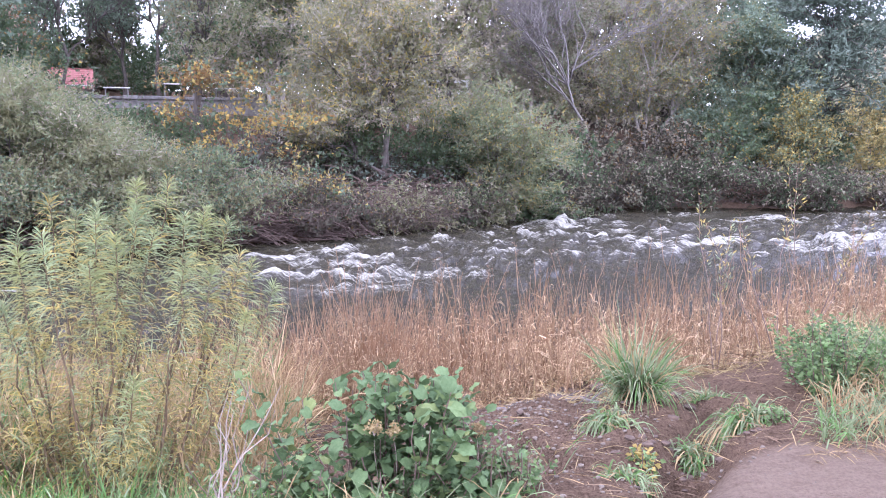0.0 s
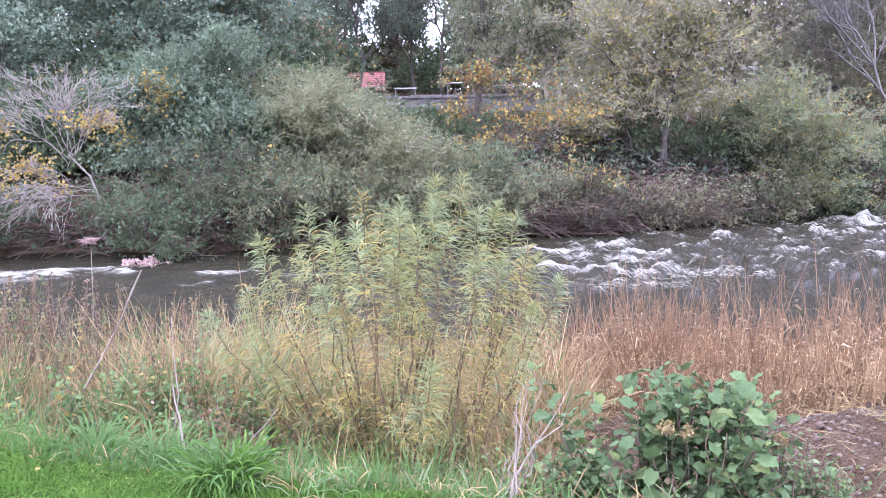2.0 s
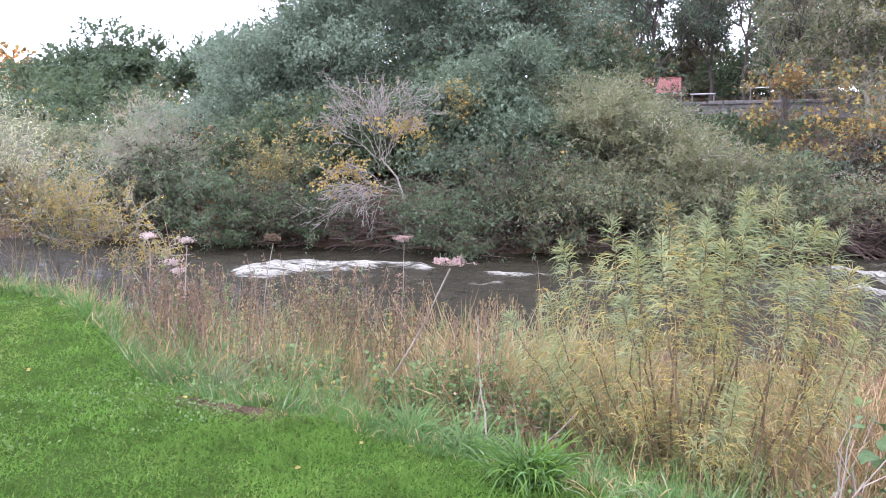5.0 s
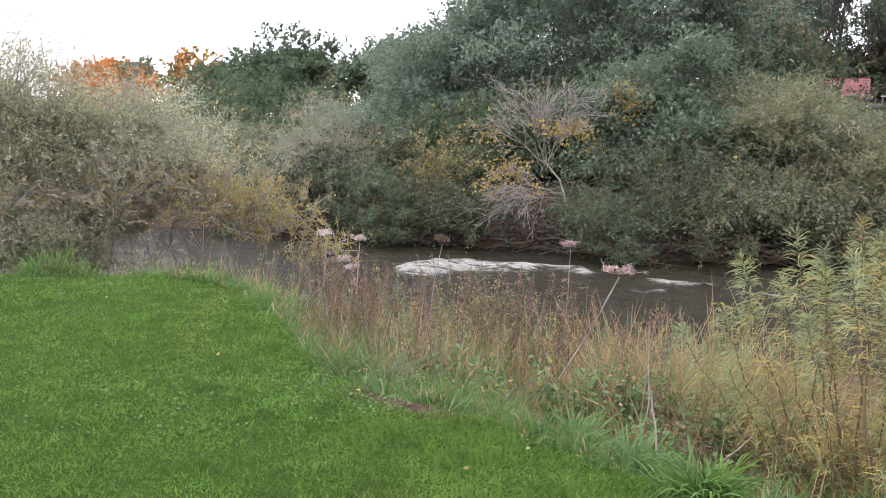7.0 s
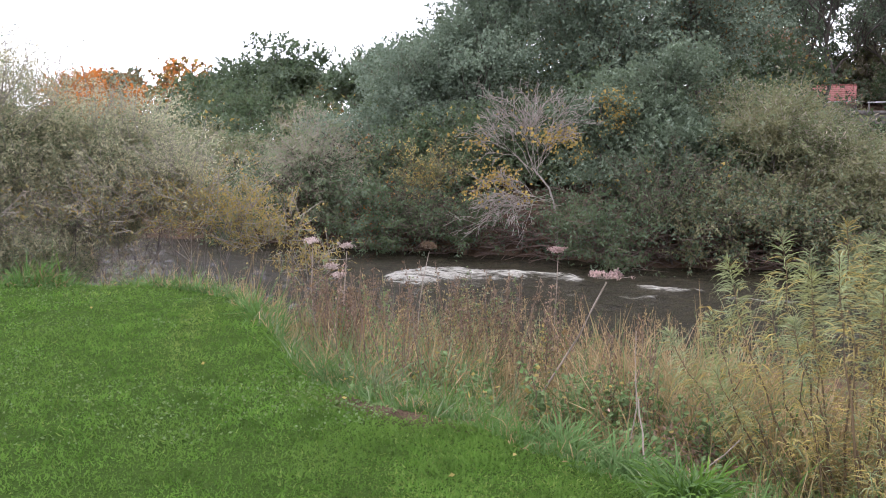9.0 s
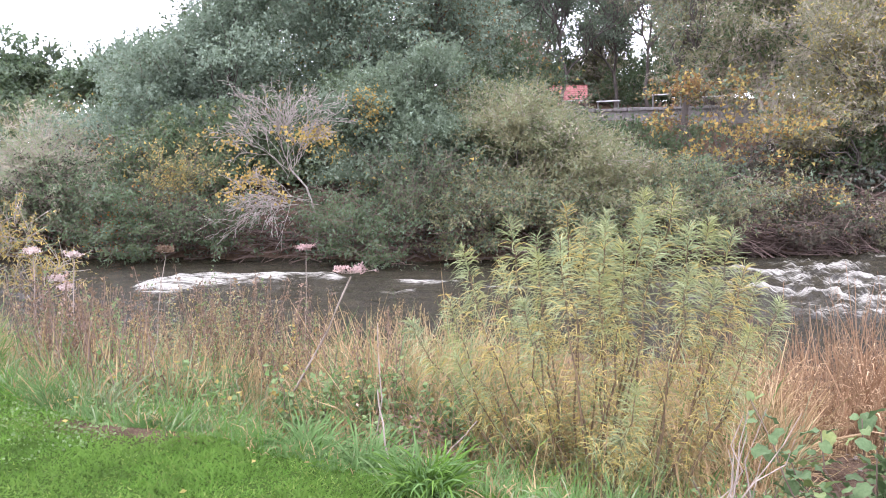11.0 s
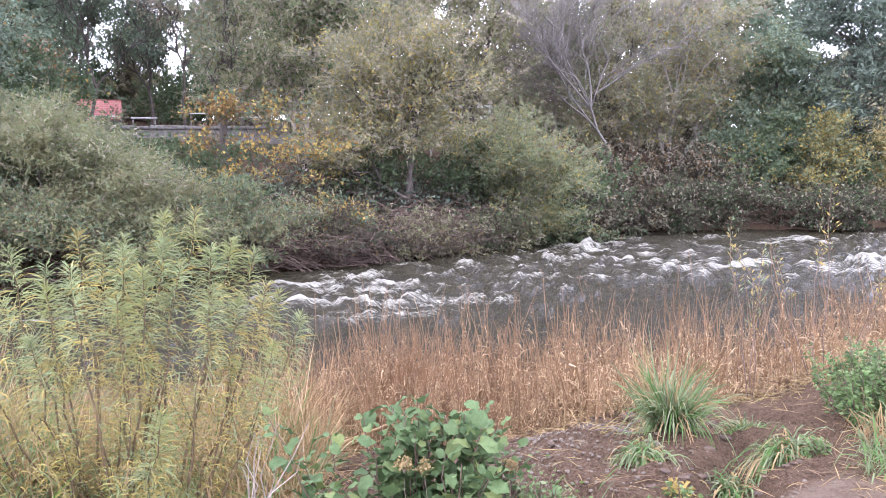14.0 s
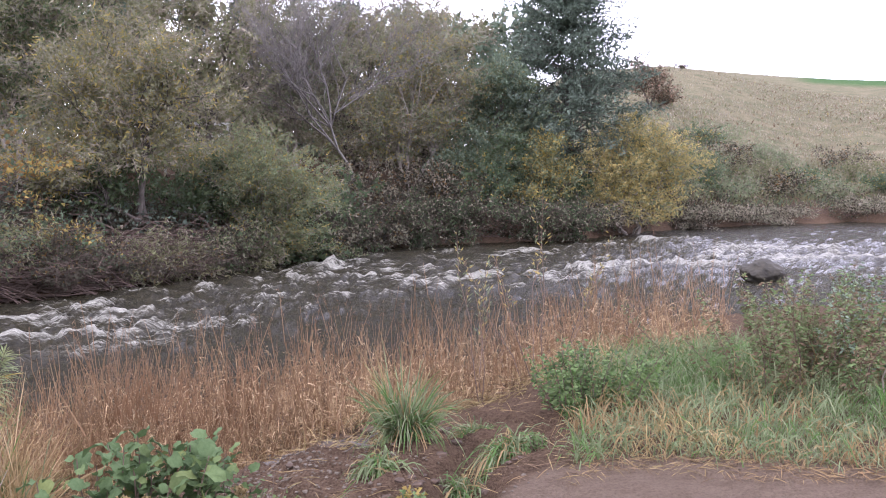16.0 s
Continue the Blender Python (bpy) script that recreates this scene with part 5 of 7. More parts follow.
TILE = plain("red_clay_tile", [(0.30, 0.105, 0.092), (0.50, 0.215, 0.19)], 9)
RENDERED = plain("pale_render", [(0.42, 0.39, 0.34), (0.52, 0.49, 0.44)], 3)
STONE = plain("grey_stone", [(0.12, 0.115, 0.105), (0.24, 0.23, 0.21)], 6)
COPING = plain("pale_coping", [(0.5, 0.49, 0.46), (0.62, 0.61, 0.58)], 4)
GLASS = plain("dark_window", [(0.02, 0.022, 0.025), (0.03, 0.03, 0.034)], 2, 0.1, 0.0)


def block(x0, x1, y0, y1, z0, z1):
    v = np.array([(x, y, z) for x in (x0, x1) for y in (y0, y1) for z in (z0, z1)], float)
    f = np.array([(0, 1, 3, 2), (4, 6, 7, 5), (0, 4, 5, 1), (2, 3, 7, 6), (0, 2, 6, 4), (1, 5, 7, 3)])
    return v, f


def slabbed(name, box, mat, parent, edge=0.015):
    bm = bmesh.new()
    v, f = block(*box)
    vs = [bm.verts.new(c) for c in v]
    for q in f:
        bm.faces.new([vs[i] for i in q])
    bmesh.ops.recalc_face_normals(bm, faces=bm.faces)
    bmesh.ops.bevel(bm, geom=bm.edges[:], offset=edge, segments=1, affect="EDGES")
    me = bpy.data.meshes.new(name)
    bm.to_mesh(me)
    bm.free()
    me.materials.append(mat)
    ob = new(name, me)
    ob.parent = parent
    return ob


def red_house():
    x, y = -21.15, 47.2
    z = put(x, y)
    top = 4.14 - z
    h = thing("house", x, y, z, "pale rendered house with a red tiled roof", "house")
    h.rotation_euler = (0, 0, radians(23.4))
    slabbed("wall", (-1.25, 1.25, 0, 5, -0.5, top), RENDERED, h)
    # a pitched roof laid with rows of tiles
    roof = slabbed("roof", (-1.3, 1.3, 2.3, 2.7, top, top + 1.2), TILE, h)
    rows, cols = 9, 9
    me = None
    for face in (-1, 1):
        for i in range(rows):
            for j in range(cols):
                if me is None:
                    proto = slabbed("tile", (-0.144, 0.144, -0.21, 0.21, -0.02, 0.02), TILE, roof, 0.008)
                    me = proto.data
                    t = proto
                else:
                    t = new("tile", me)
                    t.parent = roof
                s = (i + 0.5) / rows
                t.matrix_basis = pose(-1.16 + j * 0.29, 2.5 + face * (2.95 - 2.9 * s), top - 0.1 + 1.25 * s, -face * 22, 0, 0) @ Matrix.Rotation(radians(face * 2), 4, "X")
    for wx in (-0.48, 0.48):
        w = slabbed("window", (wx - 0.4, wx + 0.4, -0.04, 0.04, top - 1.5, top - 0.4), COPING, h)
        slabbed("pane", (wx - 0.33, wx + 0.33, -0.06, 0.05, top - 1.42, top - 0.48), GLASS, w, 0.004)


def garden_wall():
    x, y = -14.2, 41.0
    z = put(x, y)
    g = thing("garden_wall", x, y, z, "grey stone garden wall with a pale coping", "wall")
    high = 3.75 - z
    slabbed("wall", (-6.6, 5.4, -0.2, 0.2, -0.5, high - 0.5), STONE, g, 0.03)
    rg = np.random.default_rng(90)
    sx = -6.6
    while sx < 5.2:
        w = rg.uniform(0.7, 1.3)
        slabbed("coping_stone", (sx, min(sx + w - 0.03, 5.4), -0.28, 0.28, high - 0.5, high - 0.36 + rg.uniform(0, 0.05)), STONE, g, 0.02)
        sx += w
    # short lengths of handrail at two levels, and a pale slab on a framed post at the end
    for a, c, up in ((-4.9, -2.9, 0.1), (-2.5, -1.2, 0.02), (0.4, 2.0, 0.24), (2.9, 4.2, 0.06)):
        slabbed("rail", (a, c, -0.03, 0.03, high + up, high + up + 0.06), COPING, g, 0.01)
        for px in (a + 0.1, c - 0.1):
            slabbed("post", (px - 0.03, px + 0.03, -0.03, 0.03, high - 0.4, high + up), STONE, g, 0.006)
    slabbed("end_slab", (-6.75, -5.3, -0.3, 0.3, high - 0.3, high - 0.14), COPING, g, 0.02)
    pier = slabbed("end_pier", (-6.7, -6.2, -0.26, 0.26, -0.4, high - 0.32), STONE, g, 0.02)
    slabbed("panel", (-6.6, -6.32, -0.29, -0.262, high - 0.85, high - 0.42), COPING, pier, 0.008)


red_house()
garden_wall()
gw = thing("rail_fence", 0.0, 42.9, put(0.0, 42.9), "pale wooden rail fence behind the willows", "fence")
for px in (-1.9, -0.4, 1.1):
    slabbed("post", (px - 0.06, px + 0.06, -0.06, 0.06, -0.4, 2.75), COPING, gw, 0.01)
for pz in (2.05, 2.6):
    slabbed("rail", (-2.0, 1.2, -0.09, -0.06, pz, pz + 0.16), COPING, gw, 0.008)


# ---------------------------------------------------------------- the near bank
def scatter(rg, n, a0, a1, r0, r1):
    """Random spots between two bearings and two reaches (numbers or functions of the bearing)."""
    deg = rg.uniform(a0, a1, n)
    lo = r0(deg) if callable(r0) else r0
    hi = r1(deg) if callable(r1) else r1
    r = np.sqrt(lo ** 2 + rg.random(n) * (hi ** 2 - lo ** 2))
    return deg, r, -r * np.sin(np.radians(deg)), r * np.cos(np.radians(deg))


def edge(d):
    return np.interp(d, TURNS, EDGE)


def near_shore(d):
    return np.interp(d, TURNS, NEAR)


def on_ground(x, y, dz=-0.01):
    return np.stack([x, y, ground(x, y) + dz], 1)


UP = np.array((0, 0, 1.0))


def lawn():
    rg = np.random.default_rng(100)
    n = 125000
    deg = rg.uniform(20, 92, n)
    near = 2.2 + 0.5 * waver(deg * 0.05, deg * 0.02, 3.0, 104)
    r = near * (edge(deg) / near * 1.02) ** rg.random(n) ** 0.75
    x, y = -r * np.sin(np.radians(deg)), r * np.cos(np.radians(deg))
    worn = np.exp(-(((x + 4.15) / 0.5) ** 2 + ((y - 2.86 - 0.3 * (x + 4.15)) / 0.16) ** 2))
    keep = rg.random(n) > np.maximum(1.1 * worn, 1 - smooth(deg + 6 * rg.normal(size=n), 16, 30) * (1 - smooth(deg + 5 * rg.normal(size=n), 84, 92)) * smooth(r, 2.0, 3.0))
    x, y, r, n = x[keep], y[keep], r[keep], int(keep.sum())
    tall = rg.uniform(0.012, 0.034, n) * (1 + 0.3 * waver(x, y, 2.4, 101) + 0.45 * np.clip(waver(x, y, 11, 105), -0.6, 1.2)) * np.interp(r, (2.4, 10), (1.0, 1.5))
    way = unit(UP + 1.25 * ball(n, rg) * (1, 1, 0.6))
    half = unit(np.cross(way, ball(n, rg))) * (0.005 * np.interp(r, (2.4, 10), (1.0, 2.0)))[:, None]
    b0 = on_ground(x, y, -0.004)
    v = np.stack([b0 - half, b0 + half, b0 + way * tall[:, None]], 1).reshape(-1, 3)
    f = np.arange(3 * n).reshape(-1, 3)
    # a pale strip where the mower turned by the far corner, and yellowish wear elsewhere
    strip = np.exp(-((y - np.interp(-x, (5.6, 6.2, 6.9, 7.7, 8.2), (2.1, 2.38, 2.75, 3.2, 3.6))) / 0.16) ** 2) * smooth(-x, 5.4, 6.2) * (1 - smooth(-x, 8.0, 8.6))
    pale = rg.random(n) < np.clip(0.85 * strip + 0.3 * smooth(waver(x, y, 2.1, 106), 0.2, 1.1) + 0.05, 0, 0.9)
    tagged(raw("lawn_grass", v, f, [LAWN, SCUFFED], pale.astype(int)), "short mown bright green lawn grass", "grass", kind="stuff")
    # thinner growth where the lawn goes on behind
    n = 60000
    x, y = rg.uniform(-8, 1.2, n), rg.uniform(-7, 4.2, n)
    deg, r = polar(x, y)
    keep = (r < np.where(np.abs(deg) < 100, edge(deg), 99)) & ((deg > 6) | (y < 1.0)) & (x + 0.45 * waver(x, y, 1.3, 12) < 0.45)
    keep &= rg.random(n) > 1.1 * np.exp(-(((x + 4.15) / 0.5) ** 2 + ((y - 2.86 - 0.3 * (x + 4.15)) / 0.16) ** 2))
    x, y, n = x[keep], y[keep], int(keep.sum())
    way = unit(UP + 0.75 * ball(n, rg))
    half = unit(np.cross(way, ball(n, rg))) * 0.006
    b0 = on_ground(x, y, -0.004)
    v = np.stack([b0 - half, b0 + half, b0 + way * rg.uniform(0.02, 0.045, n)[:, None]], 1).reshape(-1, 3)
    tagged(raw("lawn_grass", v, np.arange(3 * n).reshape(-1, 3), LAWN), "short mown green lawn grass beside the path", "grass", kind="stuff")
    # clover and plantain leaves among the blades
    n = 9000
    deg, r, x, y = scatter(rg, n, 22, 80, 2.3, edge)
    keep = waver(x, y, 1.7, 103) > 0.1
    p = on_ground(x, y, 0.012)[keep]
    v, f = leaves(p, ball(len(p), rg) * (1, 1, 0.25) + (0, 0, 0.15), 0.022 * rg.uniform(0.6, 1.5, len(p)), 0.017, r=rg)
    tagged(raw("lawn_clover", v, f, NETTLE), "small clover leaves in the lawn", "clover", kind="stuff")
    # fallen leaves
    n = 10
    deg, r, x, y = scatter(rg, n, 30, 80, 2.4, edge)
    v, f = leaves(on_ground(x, y, 0.03), ball(n, rg) * (1, 1, 0.2), 0.035, 0.025, r=rg)
    tagged(raw("fallen_leaves", v, f, OLIVEY), "yellow fallen leaves scattered on the lawn", "leaves", kind="stuff")


def rough_edge():
    rg = np.random.default_rng(110)
    n = 22000
    deg = rg.uniform(14, 88, n)
    d = np.abs(rg.normal(size=n)) * 0.58
    r = edge(deg) - 0.12 + d + 0.12 * waver(deg * 0.3, deg * 0.1, 2.0, 112)
    x, y = -r * np.sin(np.radians(deg)), r * np.cos(np.radians(deg))
    tuft = 0.65 + 0.7 * np.clip(waver(x, y, 3.4, 111), -0.6, 1.2)
    long = (0.1 + 0.4 * smooth(d, 0.0, 0.5)) * tuft * rg.uniform(0.6, 1.4, n) * (1 + 0.35 * smooth(deg, 60, 66))
    long *= 1 - 0.85 * np.exp(-(((x + 4.15) / 0.55) ** 2 + ((y - 2.86 - 0.3 * (x + 4.15)) / 0.2) ** 2))
    out = np.stack([x / r, y / r, 0 * r], 1)
    v, f = strips(on_ground(x, y), UP + 0.55 * ball(n, rg) - 0.18 * out, long, np.interp(r, (4, 10), (0.0055, 0.012)), rg.uniform(0.15, 0.75, n), 2, rg)
    which = np.repeat(rg.choice(3, n, p=(0.72, 0.16, 0.12)), 2)
    tagged(raw("edge_grass", v, f, [ROUGH, LAWN, STRAW], which), "uncut green grass along the edge of the lawn", "grass", kind="stuff")


def bank_growth():
    rg = np.random.default_rng(120)
    # tufts of long arching grass, each with a lean of its own: green by the lawn, bleached towards the water
    def tufts(name, label, count, per, a0, a1, lo, hi, tall, mats, dry):
        deg, r, x, y = scatter(rg, count, a0, a1, lo, hi)
        away = r - edge(deg)
        high = tall * rg.uniform(0.55, 1.15, count) * (0.85 + 0.3 * waver(x, y, 1.1, 122)) * np.interp(away, (0.1, 0.5, 1.3, 2.2), (0.34, 0.52, 0.72, 1.0)) * (1 + 0.4 * smooth(deg, 44, 54) * (smooth(away, 0.6, 1.4) - 0.6)) * (1 - 0.5 * np.exp(-((deg - 44.6) / 3.0) ** 2) * (1 - smooth(away, 1.9, 2.5))) * (1 - 0.6 * np.exp(-((x + 1.9) ** 2 / 1.0 + (y - 4.2) ** 2 / 0.35)))
        lean = np.append(rg.normal(size=(count, 2)) * 0.3, np.zeros((count, 1)), 1)
        o = np.stack([x, y], 1)[:, None] + rg.normal(size=(count, per, 2)) * 0.07
        b0 = on_ground(o[..., 0].ravel(), o[..., 1].ravel())
        m = count * per
        way = UP + 0.42 * ball(m, rg) + np.repeat(lean, per, 0)
        long = np.repeat(high, per) * rg.uniform(0.45, 1.15, m)
        v, f = strips(b0, way, long, rg.uniform(0.0045, 0.0105, m), rg.uniform(0.1, 0.95, m) * np.repeat(rg.uniform(0.5, 1.2, count), per), 3, rg)
        old = rg.random((count, per)) < np.clip(dry(deg, away, waver(x, y, 1.0, 123))[:, None] + 0.3 * rg.normal(size=(count, 1)), 0.04, 0.97)
        which = np.where(old, rg.choice(2, (count, per), p=(0.75, 0.25)), 2 + rg.choice(2, (count, per))).ravel()
        tagged(raw(name, v, f, mats, np.repeat(which, 3)), label, "grass", kind="stuff")

    shore = lambda d: np.minimum(edge(d) + 7.0, near_shore(d) + 0.1)
    tufts("bank_grass", "long arching tufts of straw and green grass on the river bank", 1250, 27, 11, 74, lambda d: edge(d) + 0.12, lambda d: np.minimum(edge(d) + 3.4, near_shore(d)), 0.98, [STRAW, REEDLEAF, TUSSOCK, ROUGH],
          lambda d, a, w: 0.02 + 0.33 * a + 0.3 * w - 0.3 * smooth(d, 55, 61))
    tufts("edge_tufts", "arching green tufts along the edge of the lawn", 420, 34, 24, 58, lambda d: edge(d) + 0.05, lambda d: edge(d) + 1.15, 0.72, [STRAW, TUSSOCK, ROUGH, ROUGH], lambda d, a, w: 0.06 + 0.1 * a + 0.1 * w)
    tufts("bleached_grass", "tall bleached grass arching over the bank", 210, 30, 27.5, 41, lambda d: edge(d) + 2.0, lambda d: edge(d) + 4.0, 1.5, [STRAW, REEDLEAF, TUSSOCK, ROUGH], lambda d, a, w: 0.7 + 0 * a)
    tufts("bank_straw", "tall golden straw on the bank towards the water", 400, 26, 13, 66, lambda d: edge(d) + 2.4, shore, 1.05, [STRAW, REEDLEAF, TUSSOCK, ROUGH], lambda d, a, w: 0.62 + 0.25 * w + 0 * a)
    # thin flowering stems over it
    n = 420
    deg, r, x, y = scatter(rg, n, 14, 72, lambda d: edge(d) + 0.5, lambda d: np.minimum(edge(d) + 6, near_shore(d)))
    b0 = on_ground(x, y)
    e = b0 + unit(UP + 0.35 * ball(n, rg)) * rg.uniform(0.6, 1.15, n)[:, None]
    p = bend(b0, e, 4, 0.04, rg)
    stems = tubes(p, np.linspace(0.003, 0.0014, 4)[None] * np.ones((n, 1)), 3)
    tagged(raw("grass_stems", *stems, STRAW), "thin dry grass stems standing over the bank", "grass", kind="stuff")
    k = 9
    q = (e[:, None] + (p[:, 2] - e)[:, None] * rg.random((n, k, 1)) * 0.55 + rg.normal(size=(n, k, 3)) * 0.008).reshape(-1, 3)
    tagged(raw("grass_heads", *leaves(q, ball(len(q), rg) + UP * 0.8, 0.03, 0.007, r=rg), STRAW), "feathery dry grass heads", "grass", kind="stuff")
    # dark stalks with brown seed, in drifts
    n = 470
    deg, r, x, y = scatter(rg, n, 36, 60, lambda d: edge(d) + 1.7 - 0.8 * smooth(d, 47, 54), lambda d: edge(d) + 3.6)
    keep = (waver(x, y, 2.2, 124) + 0.25 * smooth(deg, 44, 50) > 0.3) | (rg.random(n) < 0.08)
    keep &= ~((np.abs(deg - 44.2) < 3.2) & (r < edge(deg) + 2.4))
    x, y = x[keep], y[keep]
    n = len(x)
    b0 = on_ground(x, y)
    high = rg.uniform(0.72, 1.2, n) + 0.06 * (x < -5)
    e = b0 + unit(UP + 0.24 * ball(n, rg)) * high[:, None]
    p = bend(b0, e, 5, 0.02, rg)
    tagged(raw("seed_stalks", *tubes(p, np.linspace(0.006, 0.0025, 5)[None] * np.ones((n, 1)), 4), TWIG), "dead brown upright weed stalks", "weeds", kind="stuff")
    k = 64
    s = 0.18 + 0.82 * rg.random((n, k))
    q = b0[:, None] + (e - b0)[:, None] * s[..., None] + rg.normal(size=(n, k, 3)) * (0.042, 0.042, 0.03) * (1.3 - s)[..., None]
    v, f = leaves(q.reshape(-1, 3), rg.normal(size=(n * k, 3)) + (0, 0, 0.3), rg.uniform(0.02, 0.042, n * k), 0.017, r=rg)
    which = np.repeat(np.repeat(rg.choice(5, n, p=(0.64, 0.12, 0.18, 0.03, 0.03)), k), 2)
    tagged(raw("stalk_seeds", v, f, [SEED, RUSSET, NETTLE, OLIVEY, PINKISH], which), "brown seeds and withered leaves on the stalks", "weeds", kind="stuff")
    # low green herbs and nettles between
    n = 24000
    deg, r, x, y = scatter(rg, n, 20, 72, lambda d: edge(d) + 0.15, lambda d: edge(d) + 3.4)
    keep = waver(x, y, 1.9, 126) + 0.5 * smooth(deg, 46, 54) * (r < edge(deg) + 1.3) > 0.12
    x, y, deg = x[keep], y[keep], deg[keep]
    n = len(x)
    p = on_ground(x, y, 0) + np.stack([0 * x, 0 * x, rg.random(n) * (0.22 + 0.5 * smooth(waver(x, y, 1.9, 126), 0.3, 1.0))], 1)
    v, f = leaves(p, ball(n, rg) * (1, 1, 0.5), rg.uniform(0.022, 0.055, n), rg.uniform(0.012, 0.026, n), r=rg)
    which = np.repeat(rg.choice(3, n, p=(0.64, 0.33, 0.03)), 2)
    tagged(raw("bank_herbs", v, f, [NETTLE, ROUGH, OLIVEY], which), "low green herbs and nettles on the bank", "herbs", kind="stuff")
    # a withered pinkish fern-like patch
    n = 420
    c = np.array((-3.1, 4.3, put(-3.1, 4.3) + 0.24))
    q = c + rg.normal(size=(n, 3)) * (0.15, 0.1, 0.1)
    tagged(raw("withered_dock", *leaves(q, ball(n, rg) + (0, 0, -0.3), 0.05 * rg.uniform(0.5, 1.2, n), 0.018, r=rg), PINKISH), "withered pinkish-brown dock leaves", "weeds", kind="stuff")


def reeds():
    rg = np.random.default_rng(130)
    front = lambda d: np.interp(d, (-36, -32, -24, -18, -14, -10, -5, 3, 10, 18), (10.0, 8.8, 8.0, 7.7, 7.3, 6.8, 6.7, 6.9, 7.3, 7.2))
    n = 13000
    deg, r, x, y = scatter(rg, n, -35, 17, front, lambda d: near_shore(d) - 0.3)
    x[:110], y[:110] = rg.normal(-0.74, 0.12, 110), rg.normal(7.4, 0.12, 110)
    deg, r = polar(x, y)
    thin = smooth(r, front(deg) + 1.2, front(deg) + 3.2)
    keep = rg.random(n) > 0.9 * thin
    keep[:110] = True
    keep &= waver(x, y, 1.9, 131) > -0.6 + 0.35 * thin
    x, y, r, deg, thin = (a[keep] for a in (x, y, r, deg, thin))
    n = len(x)
    b0 = on_ground(x, y)
    clump = np.exp(-((x + 0.74) ** 2 + (y - 7.4) ** 2) / 0.07)
    high = (0.55 + 0.2 * waver(x, y, 1.3, 132)) * rg.uniform(0.35, 1.2, n) + rg.uniform(0.15, 0.6, n) * (rg.random(n) < 0.2) + 0.2 * thin + 0.62 * clump * rg.random(n) ** 0.6
    e = b0 + unit(UP + 0.3 * ball(n, rg)) * high[:, None]
    p = bend(b0, e, 4, 0.035, rg)
    tagged(raw("reed_stalks", *tubes(p, np.array((0.0046, 0.0042, 0.0032, 0.0015))[None] * rg.uniform(0.6, 1.4, (n, 1)), 3), REED), "dense dry orange-brown reed stalks by the water", "reeds", kind="stuff")
    k = 26000
    pick = np.where(r < front(deg) + 2.6)[0]
    pick = pick[rg.integers(0, len(pick), k)]
    s = rg.uniform(0.0, 1.0, k)[:, None] ** 1.3 * 0.75
    q = b0[pick] + (e[pick] - b0[pick]) * s
    v, f = strips(q, UP * 0.9 + 0.85 * ball(k, rg), rg.uniform(0.06, 0.22, k), rg.uniform(0.004, 0.0095, k), rg.uniform(0.2, 1.5, k), 2, rg)
    tagged(raw("reed_leaves", v, f, REEDLEAF), "pale dry leaves hanging on the reed stalks", "reeds", kind="stuff")
    k = 1100
    pick = rg.integers(0, n, k)
    q = (e[pick][:, None] + rg.normal(size=(k, 12, 3)) * (0.01, 0.01, 0.05)).reshape(-1, 3)
    tagged(raw("reed_heads", *leaves(q, ball(len(q), rg) + UP, 0.03, 0.009, r=rg), SEED), "small brown seed heads on the reeds", "reeds", kind="stuff")
    # fallen and broken straw at the foot of the bed
    k = 4200
    deg, r, x, y = scatter(rg, k, -33, 16, lambda d: front(d) - 0.55, lambda d: front(d) + 0.7)
    v, f = strips(on_ground(x, y, 0.02), ball(k, rg) * (1, 1, 0.3) + UP * 0.25, rg.uniform(0.12, 0.42, k), 0.006, 0.35, 3, rg)
    tagged(raw("broken_straw", v, f, [STRAW, SEED], np.repeat(rg.choice(2, k, p=(0.6, 0.4)), 3)), "broken straw and litter at the foot of the reeds", "straw", kind="stuff")


